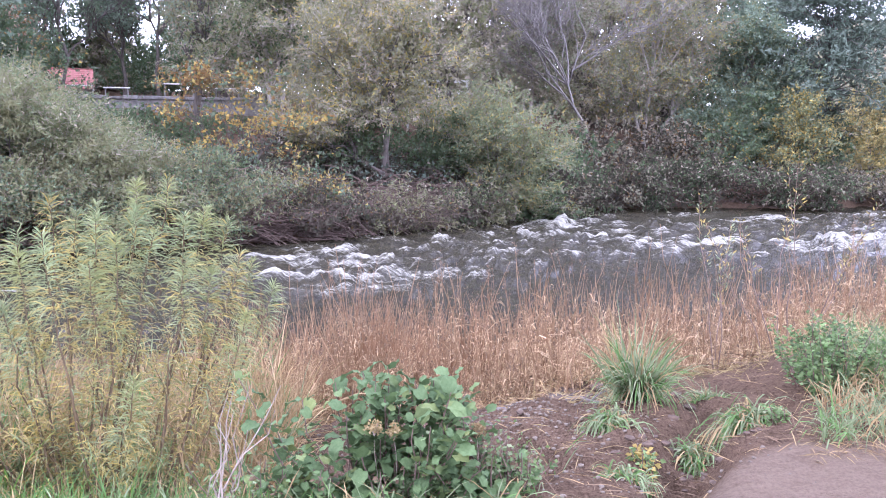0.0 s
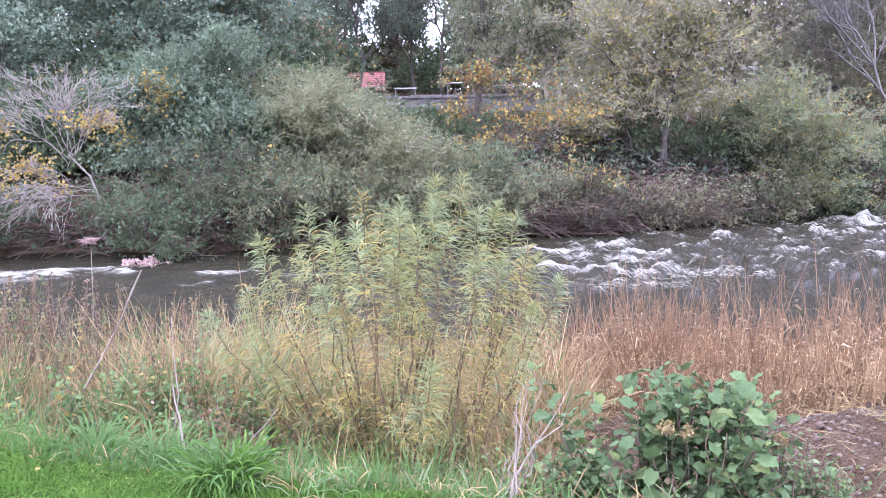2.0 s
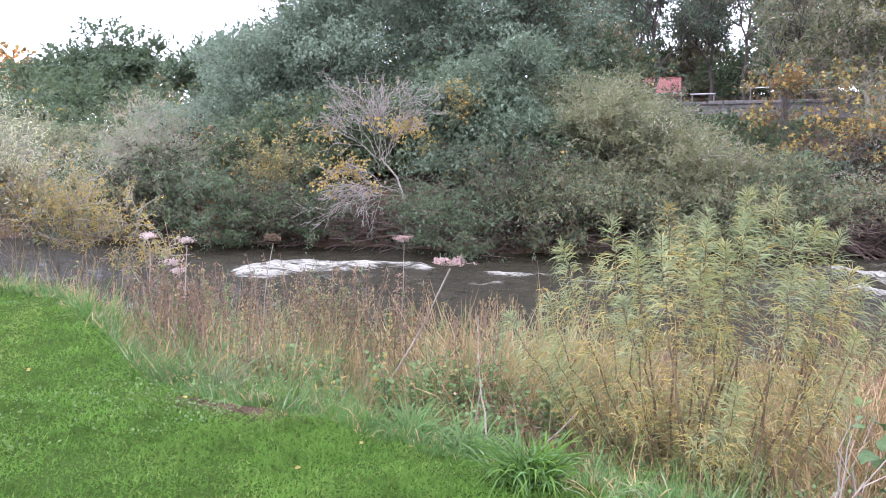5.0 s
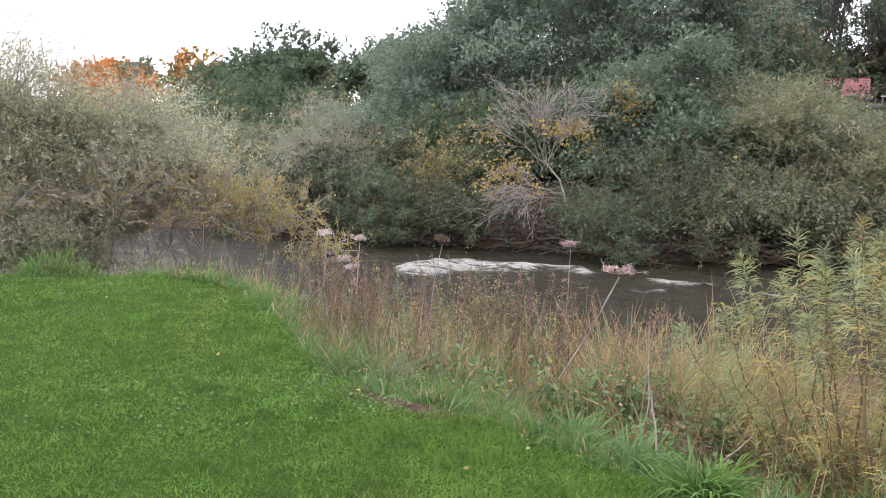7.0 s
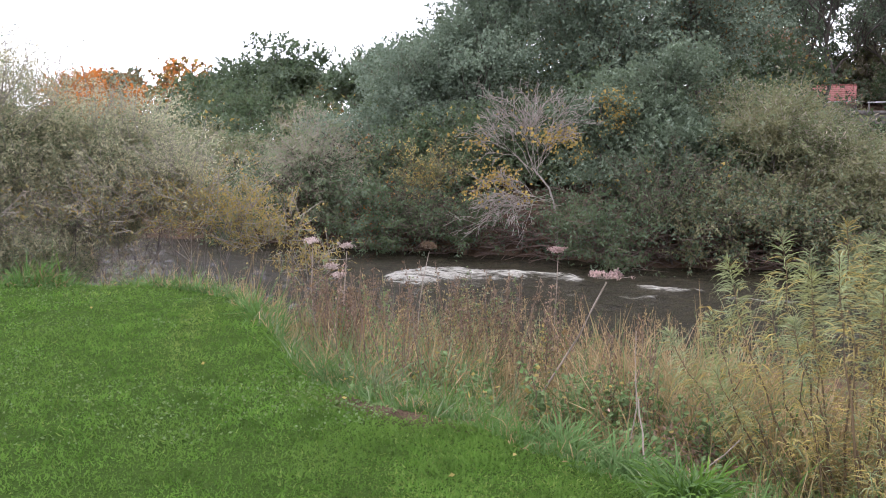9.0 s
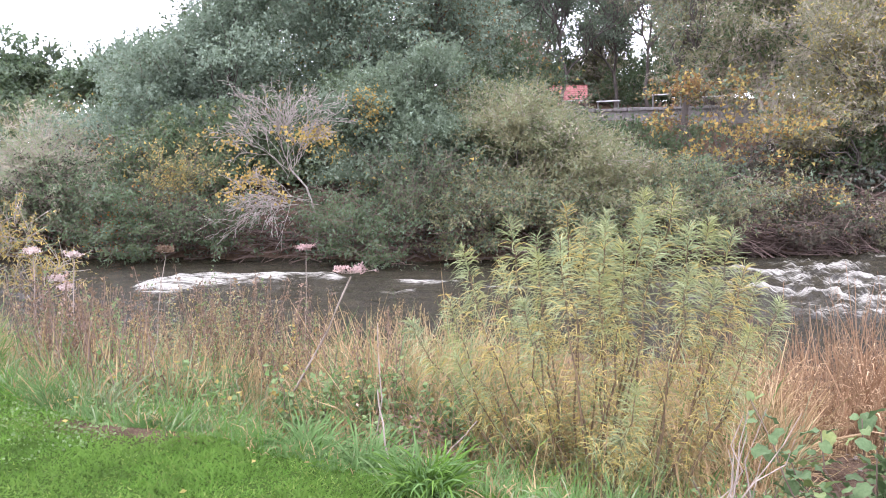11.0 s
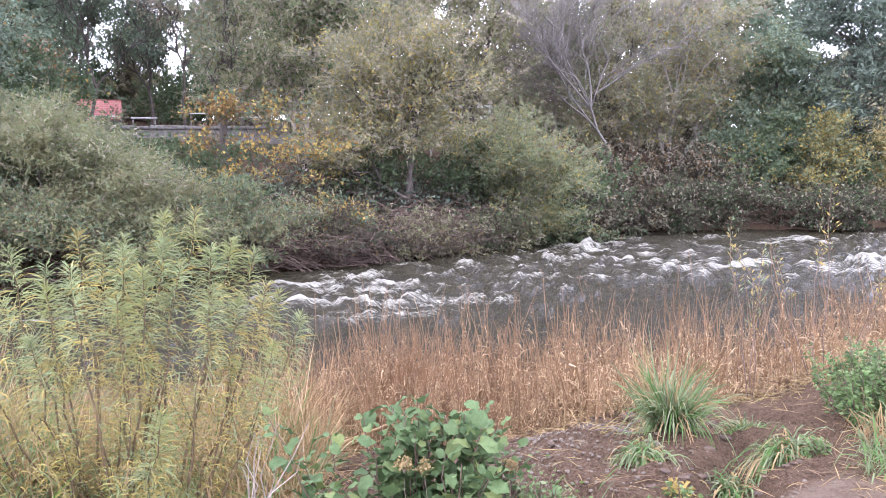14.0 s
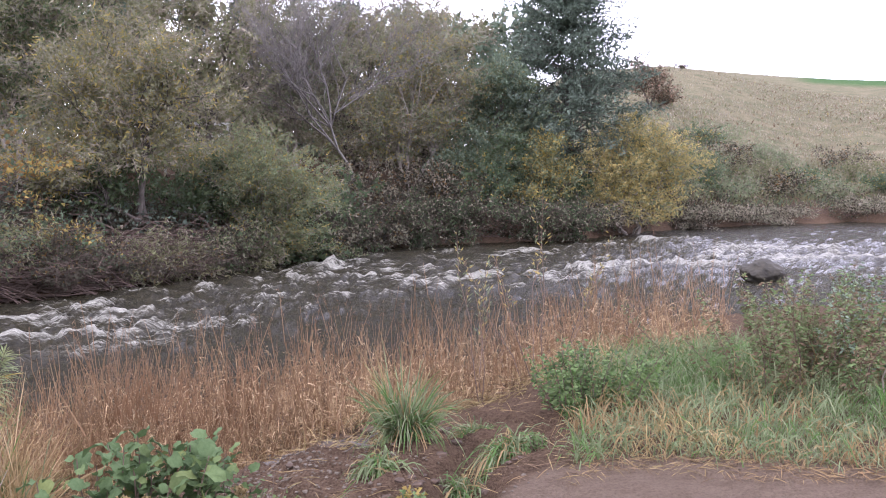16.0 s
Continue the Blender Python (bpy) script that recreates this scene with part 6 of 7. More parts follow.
def right_bank():
    rg = np.random.default_rng(140)
    # pale tussocky grass beside the sandy path
    n = 17000
    deg, r, x, y = scatter(rg, n, -56, -25.5, lambda d: edge(d) - 0.02, lambda d: edge(d) + 4.2)
    tuft = waver(x, y, 3.4, 141)
    keep = tuft > -0.75
    x, y, r, deg, tuft = (a[keep] for a in (x, y, r, deg, tuft))
    n = len(x)
    long = rg.uniform(0.3, 0.78, n) * (0.75 + 0.35 * tuft) * np.interp(r - edge(deg), (0, 0.6, 3), (0.65, 1.0, 1.25))
    toward = np.stack([-x / r, -y / r, 0 * r], 1)
    v, f = strips(on_ground(x, y), UP + 0.5 * ball(n, rg) + 0.25 * toward * (r - edge(deg) < 0.6)[:, None], long, rg.uniform(0.004, 0.009, n), rg.uniform(0.35, 1.25, n), 3, rg)
    tone = waver(x, y, 1.7, 142) + 0.5 * rg.normal(size=n)
    which = np.repeat(np.where(tone > 0.42, 1, np.where(tone < -0.7, 2, 0)), 3)
    tagged(raw("tussock_grass", v, f, [TUSSOCK, STRAW, ROUGH], which), "pale green and straw tussock grass beside the path", "grass", kind="stuff")
    # flattened dead grass lying out over the sand
    n = 1500
    deg, r, x, y = scatter(rg, n, -50, -25, lambda d: edge(d) - 0.28, lambda d: edge(d) + 0.2)
    toward = np.stack([-x / r, -y / r, 0 * r], 1)
    v, f = strips(on_ground(x, y, 0.015), toward * 0.6 + ball(n, rg) * (1, 1, 0.1) + UP * 0.12, rg.uniform(0.04, 0.13, n), 0.004, 0.15, 3, rg)
    tagged(raw("flattened_grass", v, f, [STRAW, SEED], np.repeat(rg.choice(2, n, p=(0.45, 0.55)), 3)), "flattened dead grass at the edge of the sand", "grass", kind="stuff")


def leafy_clump(name, label, x, y, wide, high, stems, per, size, mats, seed, category="herb", droop=0.1, low=0.15):
    """A clump of leafy stems: each stem a part, with its leaves under it."""
    rg = np.random.default_rng(seed)
    root = thing(name, x, y, put(x, y), label, category)
    for k in range(stems):
        o = np.append(rg.normal(size=2) * wide * 0.45, 0.0)
        o[2] = put(x + o[0], y + o[1]) - root.location.z - 0.02
        d = unit(np.append(o[:2] * 0.6 / wide, 1.0) + 0.16 * ball(1, rg)[0])
        h = high * rg.uniform(0.6, 1.1)
        p = bend(o, o + d * h, 5, 0.03, rg)
        st = raw("stem", *tubes(p, np.linspace(0.0055, 0.002, 5)[None], 4), OSIERBARK if category != "herb" else TWIG, None, root)
        s = rg.uniform(low, 1.0, per)
        way = ball(per, rg) * (1, 1, 0.35) + (0, 0, -droop)
        q = o + d * h * s[:, None] + unit(way) * (rg.random((per, 1)) * size[0] * 0.9)
        v, f = leaves(q, way, size[0] * rg.uniform(0.6, 1.2, per) * (1.15 - 0.45 * s), size[1], 0.12, rg)
        raw("leaves", v, f, [m for m, _ in mats], np.repeat(rg.choice(len(mats), per, p=[w for _, w in mats]), 2), st)
    return root


def tussock(x, y, blades, long, seed, mats, label, droop=(0.3, 1.1), dz=0.0, lean=(0, 0)):
    rg = np.random.default_rng(seed)
    blades = int(blades * 1.3)
    o = rg.normal(size=(blades, 2)) * 0.05
    base = np.stack([o[:, 0], o[:, 1], ground(x + o[:, 0], y + o[:, 1]) - put(x, y) - 0.015 + dz], 1)
    way = UP + (0.5 if long > 0.45 else 0.75) * ball(blades, rg) * (1, 1, 0.4) + np.append(lean, 0)
    v, f = strips(base, way, 1.45 * long * rg.uniform(0.45, 1.2, blades), 0.0095, rg.uniform(*droop, blades), 5, rg)
    root = thing("grass_tussock", x, y, put(x, y), label, "grass tussock", "grass tussocks on the bank")
    which = rg.choice(len(mats), blades, p=[w for _, w in mats])
    v, f = v.reshape(blades, -1, 3), f[:5]
    tuft = rg.integers(0, 6, blades)
    for k in range(6):
        mine = np.where(tuft == k)[0]
        faces = (f[None] + (np.arange(len(mine)) * v.shape[1])[:, None, None]).reshape(-1, 4)
        raw("tuft", v[mine].reshape(-1, 3), faces, [m for m, _ in mats], np.repeat(which[mine], 5), root)
    return root


# ---------------------------------------------------------------- the osier willow
def osier():
    rg = np.random.default_rng(150)
    cx, cy = -1.85, 4.45
    z = put(cx, cy)
    root = thing("osier_willow", cx, cy, z, "upright osier willow with narrow grey-green and yellowing leaves", "willow shrub")
    tips = [(-3.0, 4.68, 0.91), (-2.68, 4.74, 1.09), (-2.39, 4.99, 1.18), (-2.03, 5.45, 1.26), (-1.9, 5.7, 1.27), (-1.49, 5.71, 1.0), (-1.15, 5.57, 0.57), (-2.83, 4.31, 0.27),
            (-1.69, 4.42, 0.23), (-3.24, 4.41, 0.43), (-2.2, 5.2, 1.05), (-1.7, 5.4, 1.05), (-2.55, 4.9, 0.85), (-2.85, 4.95, 0.75), (-1.35, 5.45, 0.8), (-2.1, 4.85, 0.8),
            (-1.6, 5.1, 0.82), (-2.5, 4.6, 0.6), (-3.05, 4.6, 0.55), (-1.25, 5.2, 0.45), (-2.0, 5.0, 0.95), (-1.85, 5.25, 0.95), (-2.3, 4.7, 1.0), (-1.5, 5.3, 0.7),
            (-1.3, 5.6, 0.72), (-2.7, 5.2, 0.95), (-2.45, 5.5, 1.05), (-1.62, 5.6, 1.08), (-2.25, 5.35, 1.12), (-1.98, 5.3, 1.1)]
    stems = []
    for k, tip in enumerate(tips):
        tip = np.array(tip) - (cx, cy, z)
        o = np.append(tip[:2] * (0.3, 0.14) + rg.normal(size=2) * (0.07, 0.05), 0)
        o[2] = put(cx + o[0], cy + o[1]) - z - 0.03
        p = bend(o, tip, 9, 0.012, rg, 0.0)[0]
        k9 = np.linspace(0, 1, 9)
        p[:, :2] += (tip - o)[:2] * (1 - (1 - k9) ** 1.25 - k9)[:, None]
        stems.append(p)
        high = np.linalg.norm(tip - o)
        st = raw("stem", *tubes(p, np.linspace(0.011, 0.002, 9)[None] * rg.uniform(0.75, 1.2), 5), OSIERBARK, None, root, True)
        # a full plume at the top, sparser leaves below
        top, low = int(205 * rg.uniform(0.7, 1.2)), int(112 * high)
        back = np.concatenate([0.46 * rg.random(top) ** 1.1, 0.35 + rg.random(low) * max(0.3, high - 0.55)])
        t = np.clip(1 - back / high, 0.08, 1) * 7.999
        i = t.astype(int)
        at = p[i] * (1 - t % 1)[:, None] + p[i + 1] * (t % 1)[:, None]
        n = len(at)
        axis = unit(p[-1] - p[-3])
        out = unit(np.cross(np.broadcast_to(axis, (n, 3)), ball(n, rg)))
        at = at + out * (rg.random(n) ** 2 * np.interp(back, (0.1, 0.5, 1.2), (0.01, 0.12, 0.24)))[:, None] * (1, 1, 0.5)
        way = out + axis * np.interp(back, (0, 0.05, 0.3), (1.6, 0.75, 0.35))[:, None] + 0.3 * ball(n, rg)
        long = rg.uniform(0.75, 1.25, n) * np.interp(back, (0, 0.05, 0.15, 0.4, 0.9), (0.07, 0.11, 0.138, 0.112, 0.07))
        v, f = strips(at, way, long, 0.0064, rg.uniform(0.1, 0.75, n) * np.interp(back, (0, 0.1, 0.4), (0.6, 1.15, 1.5)), 3, rg, shape=(0.4, 1.0, 0.75, 0.06))
        old = rg.random(n) < np.interp(back, (0.1, 0.4, 0.9), (0.05, 0.3, 0.65)) + (0.5 if k in (2, 14) else 0)
        raw("leaves", v, f, [OSIER, OSIER_OLD], np.repeat(old.astype(int), 3), st)
    # thin side shoots that fill the shrub between the stems
    for k in range(46):
        p = stems[rg.integers(len(stems))]
        o = p[rg.integers(2, 6)]
        e = o + np.array((rg.normal() * 0.16 - 0.05, rg.normal() * 0.1 - 0.05, rg.uniform(0.12, 0.42)))
        q = bend(o, e, 4, 0.05, rg)[0]
        sh = raw("side_shoot", *tubes(q, np.linspace(0.003, 0.001, 4)[None], 4), OSIERBARK, None, root)
        n = 46
        t = rg.random(n)[:, None]
        at = q[0] * (1 - t) + q[-1] * t + rg.normal(size=(n, 3)) * 0.02
        v, f = strips(at, ball(n, rg) * (1, 1, 0.6) + (0, 0, 0.25), rg.uniform(0.045, 0.11, n), 0.0075, rg.uniform(0.2, 1.0, n), 2, rg)
        old = rg.random(n) < (0.8 if e[0] < -0.3 else 0.6)
        raw("leaves", v, f, [OSIER, OSIER_OLD], np.repeat(old.astype(int), 2), sh)


# ---------------------------------------------------------------- the broadleaved plant
def round_leaf(name, mat):
    """A broad heart-shaped leaf with a wavy rim, cupped along the midrib, 1 long, lying along +y."""
    k = 8
    v = [(0, y, 0.0 if y < 0.9 else -0.16) for y in (0.0, 0.3, 0.65, 1.0)]
    f = []
    for side in (1, -1):
        first = len(v)
        for i in range(k):
            a = math.pi * (i + 0.6) / (k + 0.2)
            wave = 1 + (0.075 if i % 2 else -0.055) + 0.04 * math.sin(3.1 * a + side)
            x, y = 0.44 * math.sin(a) ** 0.75 * wave, 0.46 - 0.56 * math.cos(a) * wave
            v.append((side * x, y, 0.42 * x - 0.2 * y * y + 0.075 * math.sin(4.4 * a + 2 * side)))
        rim = list(range(first, first + k))
        fan = [(0, rim[i], rim[i + 1]) for i in (0, 1)] + [(0, rim[2], 1)] + [(1, rim[i], rim[i + 1]) for i in (2, 3)] + [(1, rim[4], 2)] + [(2, rim[i], rim[i + 1]) for i in (4, 5, 6)] + [(2, rim[7], 3)]
        f += fan if side == 1 else [t[::-1] for t in fan]
    me = bpy.data.meshes.new(name)
    me.from_pydata(v, [], f)
    me.materials.append(mat)
    me.polygons.foreach_set("use_smooth", [True] * len(me.polygons))
    return me


def green_leaf(name, a, c, rib):
    m, n, l, b = shader(name, 0.68)
    b.inputs["Specular IOR Level"].default_value = 0.22
    o = n.new("ShaderNodeObjectInfo").outputs["Random"]
    col = ramp(n, l, o, [(0.0, a), (0.8, c), (1.0, (0.2, 0.22, 0.06))])
    f = noise_tex(n, l, 5, 4.0, "Object")
    col = mixed(n, l, 0.4, col, ramp(n, l, f, [(0.35, a), (0.65, rib)]))
    l.new(col, b.inputs["Base Color"])
    t = n.new("ShaderNodeBsdfTranslucent")
    l.new(col, t.inputs["Color"])
    mx = n.new("ShaderNodeMixShader")
    mx.inputs["Fac"].default_value = 0.25
    l.new(b.outputs["BSDF"], mx.inputs[1])
    l.new(t.outputs["BSDF"], mx.inputs[2])
    l.new(mx.outputs["Shader"], n["Material Output"].inputs["Surface"])
    bumped(n, l, b, f, 0.3, 0.01)
    return m


def broadleaf():
    rg = np.random.default_rng(160)
    cx, cy = -0.25, 3.72
    z = put(cx, cy)
    root = thing("broadleaved_shrub", cx, cy, z, "low shrub with round dull-green leaves on brown stems", "shrub")
    mesh = round_leaf("leaf", green_leaf("shrub_leaf", (0.058, 0.100, 0.038), (0.108, 0.166, 0.062), (0.138, 0.192, 0.080)))
    tops = [(-0.93, 3.68, 0.47), (-0.75, 3.6, 0.28), (-0.5, 3.8, 0.42), (-0.36, 3.68, 0.51), (-0.25, 3.8, 0.5), (-0.12, 3.7, 0.46), (0.05, 3.9, 0.44), (0.12, 3.75, 0.4), (0.2, 3.9, 0.26), (-0.62, 3.5, 0.2),
            (0.38, 3.78, 0.12), (0.3, 3.6, 0.05), (-0.35, 3.5, 0.2), (-0.1, 3.45, 0.15), (0.1, 3.5, 0.1), (-0.85, 3.5, 0.1), (-0.5, 3.4, 0.05), (-0.2, 3.55, 0.33), (0.0, 3.6, 0.3), (-0.65, 3.75, 0.35),
            (-0.42, 3.55, 0.38), (0.22, 3.68, 0.25), (-0.28, 3.4, 0.0), (0.05, 3.4, -0.05)]
    for k in range(20):
        px = rg.uniform(-0.45, 0.12)
        tops.append((px, rg.uniform(3.55, 3.85), np.interp(px, (-0.45, -0.36, -0.1, 0.0, 0.12), (0.4, 0.53, 0.42, 0.46, 0.42)) * rg.uniform(0.82, 1.0)))
    for k in range(60):
        px = rg.uniform(-0.8, 0.42)
        tops.append((px, rg.uniform(3.4, 3.85), np.interp(px, (-0.8, -0.35, 0.1, 0.42), (0.2, 0.5, 0.42, 0.05)) * rg.uniform(0.15, 1) - 0.12))
    for tip in tops:
        tip = np.array(tip) - (cx, cy, z)
        o = np.append(tip[:2] * 0.5 + rg.normal(size=2) * 0.05, 0)
        o[2] = put(cx + o[0], cy + o[1]) - z - 0.02
        p = bend(o, tip, 6, 0.035, rg)[0]
        st = raw("stem", *tubes(p, np.linspace(0.006, 0.0025, 6)[None], 5), TWIG, None, root, True)
        n = 19
        for k in range(n):
            s = 1 - (k / n) ** 1.3 * 0.85
            i = min(4, int(s * 5))
            at = p[i] * (1 - (s * 5 - i)) + p[i + 1] * (s * 5 - i)
            a = k * 2.4 + rg.uniform(-0.5, 0.5)
            lf = new("leaf", mesh)
            lf.parent = st
            sz = (0.032 + 0.056 * rg.random() ** 1.3) * (0.85 if k == 0 else 1)
            far = Vector((math.cos(a), math.sin(a), 0)) * 0.03
            tilt = rg.uniform(-35, 65) if k else 50
            lf.matrix_basis = Matrix.Translation(Vector(at) + far) @ Euler((radians(tilt), radians(rg.uniform(-40, 40)), a - math.pi / 2 + rg.uniform(-0.6, 0.6))).to_matrix().to_4x4() @ Matrix.Diagonal((sz, sz, sz, 1))


# ---------------------------------------------------------------- single things
def umbel(name, label, foot, tip, heads, seed, mat=None, rad=0.009, head=0.055):
    """A dead hogweed stalk with flat seed heads."""
    rg = np.random.default_rng(seed)
    foot, tip = np.array(foot, float), np.array(tip, float)
    root = thing(name, *foot, label, "dead stalk")
    p = bend((0, 0, -0.03), tip - foot, 7, 0.012, rg)[0]
    raw("stem", *tubes(p, np.linspace(rad, rad * 0.5, 7)[None], 6), DEADWOOD, None, root, True)
    for k in range(heads):
        o = p[-1] if k == 0 else p[rg.integers(3, 6)]
        e = o + ((0, 0, 0.02) if k == 0 else unit(ball(1, rg)[0] * (1, 1, 0.2) + UP * 0.9) * rg.uniform(0.18, 0.3))
        n = 30 if head > 0.03 else 9
        rim = e + np.stack([rg.normal(size=n) * head * 0.6, rg.normal(size=n) * head * 0.6, 0.035 + 0.01 * rg.normal(size=n)], 1)
        pieces = [tubes(bend(np.repeat(e[None], n, 0), rim, 3, 0.03, rg), np.full((n, 3), 0.0016), 3)]
        if k:
            pieces.append(tubes(bend(o, e, 3, 0.03, rg), np.array((0.0045, 0.004, 0.003))[None], 4))
        ray = raw("ray", *joined(pieces), DEADWOOD, None, root)
        q = (rim[:, None] + rg.normal(size=(n, 12, 3)) * (0.013, 0.013, 0.006)).reshape(-1, 3)
        raw("seed_head", *leaves(q, ball(len(q), rg), 0.017, 0.014, r=rg), mat or PALESEED, None, root)["kind"] = "stuff"
    return root


PALESEED = leafy("pale_seed", [(0.5, 0.4, 0.35), (0.58, 0.5, 0.45), (0.42, 0.32, 0.27)], None, see=0.1)
PINKSEED = leafy("pinkish_seed", [(0.36, 0.25, 0.22), (0.45, 0.33, 0.3), (0.28, 0.19, 0.16)], None, see=0.1)


def stone_mesh(seed, r=1.0, flat=0.65):
    bm = bmesh.new()
    bmesh.ops.create_icosphere(bm, subdivisions=4 if r > 0.2 else 1, radius=r)
    g = np.random.default_rng(seed)
    o = Vector(g.uniform(-9, 9, 3))
    for v in bm.verts:
        v.co *= 1 + 0.28 * noise.noise(v.co / r * 1.1 + o) + 0.1 * noise.noise(v.co / r * 3 + o) + 0.05 * noise.noise(v.co / r * 8 + o)
        v.co.z *= flat
    me = bpy.data.meshes.new("stone")
    bm.to_mesh(me)
    bm.free()
    return me


def stones():
    rg = np.random.default_rng(170)
    pebble = plain("pebble", [(0.085, 0.066, 0.046), (0.19, 0.155, 0.115)], 30)
    shapes = []
    for k in range(5):
        me = stone_mesh(171 + k, 0.03)
        me.materials.append(pebble)
        shapes.append(me)
    # a gravel of small stones over the bare earth
    arr = [np.array([v.co[:] for v in s.vertices]) for s in shapes]
    tri = [np.array([p.vertices[:] for p in s.polygons]) for s in shapes]
    n = 4200
    deg, r, x, y = scatter(rg, n, -26, 10, 3.4, 6.9)
    x[:1500], y[:1500] = rg.normal(0.55, 0.28, 1500), rg.normal(5.3, 0.5, 1500)
    keep = (waver(x, y, 1.5, 172) > -0.3) & ((deg > -17) | (rg.random(n) < 0.25))
    z = ground(x, y)
    pieces = []
    for i in np.where(keep)[0]:
        k = rg.integers(5)
        s = 0.1 + 0.5 * rg.random() ** 5
        c, q = math.cos(i), math.sin(i)
        pieces.append(((arr[k] @ np.array(((c, q, 0), (-q, c, 0), (0, 0, 1))) * s) + (x[i], y[i], z[i] + 0.002), tri[k]))
    tagged(raw("gravel", *joined(pieces), pebble, smooth=True), "small stones and grit on bare red-brown earth", "gravel", kind="stuff")
    # clods of earth
    clod = plain("earth_clod", [(0.042, 0.028, 0.018), (0.112, 0.075, 0.050)], 12, 0.95, 0.03)
    spots = [(rg.uniform(0.1, 2.0), rg.uniform(5.9, 6.5), rg.uniform(0.9, 2.6)) for _ in range(10)] + [(rg.uniform(0.0, 1.35), rg.uniform(6.35, 6.85), rg.uniform(1.5, 3.6)) for _ in range(34)] + [(rg.uniform(1.35, 1.95), rg.uniform(4.4, 5.0), rg.uniform(0.6, 1.4)) for _ in range(16)] + [(rg.uniform(0.9, 1.8), rg.uniform(4.1, 5.0), rg.uniform(0.8, 1.8)) for _ in range(12)]
    for k, (x, y, s) in enumerate(tuple(spots) + ((1.0, 6.1, 2.6), (1.35, 5.65, 1.6), (0.7, 6.35, 2.4), (1.55, 5.3, 1.5), (1.2, 4.75, 1.4), (0.55, 5.5, 1.2), (1.75, 5.6, 1.7), (1.45, 4.15, 1.3), (0.9, 6.5, 2.2), (1.9, 5.2, 1.4))):
        me = stone_mesh(180 + k, 0.03, 0.6)
        me.materials.append(clod)
        c = new("earth_clod", me)
        c.location, c.scale, c.rotation_euler = (x, y, put(x, y)), (s, s * 0.8, s * 0.7), (0, 0, k)
        tagged(c, "rough clod of red-brown earth", "clod", "clods of earth")
    me = stone_mesh(195, 0.52, 0.68)
    me.materials.append(plain("wet_rock", [(0.02, 0.018, 0.012), (0.058, 0.05, 0.032)], 4, 0.75, 0.05))
    rock = new("rock", me)
    rock.location, rock.scale = (17.1, 22.6, WATER + 0.22), (1.35, 1.0, 1.15)
    tagged(rock, "dark wet mossy rock standing in the rapids", "rock")


def debris():
    rg = np.random.default_rng(205)
    n = 2600
    deg, r, x, y = scatter(rg, n, -30, 14, lambda d: edge(d) - 0.1, 7.2)
    keep = waver(x, y, 2.0, 206) > -0.4
    x, y = x[keep], y[keep]
    n = len(x)
    v, f = strips(on_ground(x, y, 0.008), ball(n, rg) * (1, 1, 0.12) + UP * 0.08, rg.uniform(0.04, 0.22, n), 0.005, 0.1, 2, rg)
    tagged(raw("straw_litter", v, f, [STRAW, SEED], np.repeat(rg.choice(2, n, p=(0.4, 0.6)), 2)), "bits of straw and twig on bare earth", "straw", kind="stuff")
    # short sprouting grass and weeds round the shrub and under the willow
    n = 5200
    deg, r, x, y = scatter(rg, n, -9, 32, lambda d: edge(d) - 0.75, lambda d: edge(d) + 1.1)
    keep = (waver(x, y, 2.6, 207) > 0.0) & ((x < 0.35) | (rg.random(n) < 0.15))
    x, y = x[keep], y[keep]
    n = len(x)
    v, f = strips(on_ground(x, y), UP + 0.7 * ball(n, rg), rg.uniform(0.08, 0.34, n), 0.006, rg.uniform(0.2, 0.9, n), 3, rg)
    tagged(raw("weed_grass", v, f, [ROUGH, STRAW, TUSSOCK], np.repeat(rg.choice(3, n, p=(0.45, 0.3, 0.25)), 3)), "short grass and weeds at the foot of the shrub", "grass", kind="stuff")


def driftwood():
    rg = np.random.default_rng(200)
    for k, (a, c, rad) in enumerate((((0.1, 6.45), (1.0, 6.4), 0.042), ((0.45, 6.6), (1.25, 6.65), 0.03), ((0.75, 6.2), (1.2, 6.55), 0.024), ((0.25, 6.3), (0.85, 6.3), 0.022), ((0.95, 6.35), (1.4, 6.2), 0.026),
                                     ((0.0, 6.7), (0.6, 6.62), 0.03), ((0.5, 6.5), (0.9, 6.75), 0.02), ((0.85, 6.1), (1.15, 6.05), 0.018), ((1.05, 6.5), (1.45, 6.6), 0.022), ((0.2, 6.55), (0.45, 6.2), 0.016))):
        o = np.array((*a, put(*a) + rad * 0.7))
        e = np.array((*c, put(*c) + rad * 0.9))
        root = thing("driftwood", *o, "dead brown branch lying on bare earth", "branch", "driftwood on the bank")
        p = bend((0, 0, 0), e - o, 7, 0.02, rg)
        p[0, :, 2] = ground(o[0] + p[0, :, 0], o[1] + p[0, :, 1]) - o[2] + rad * 0.6
        raw("branch", *tubes(p, rad * np.array((0.8, 1, 0.95, 0.85, 0.75, 0.6, 0.3))[None], 7), BARK, None, root, True)
        fork = bend(p[0, 3], p[0, 3] + (0.18, 0.12, 0.06), 4, 0.05, rg)
        raw("twig", *tubes(fork, rad * 0.35 * np.linspace(1, 0.4, 4)[None], 5), BARK, None, root, True)


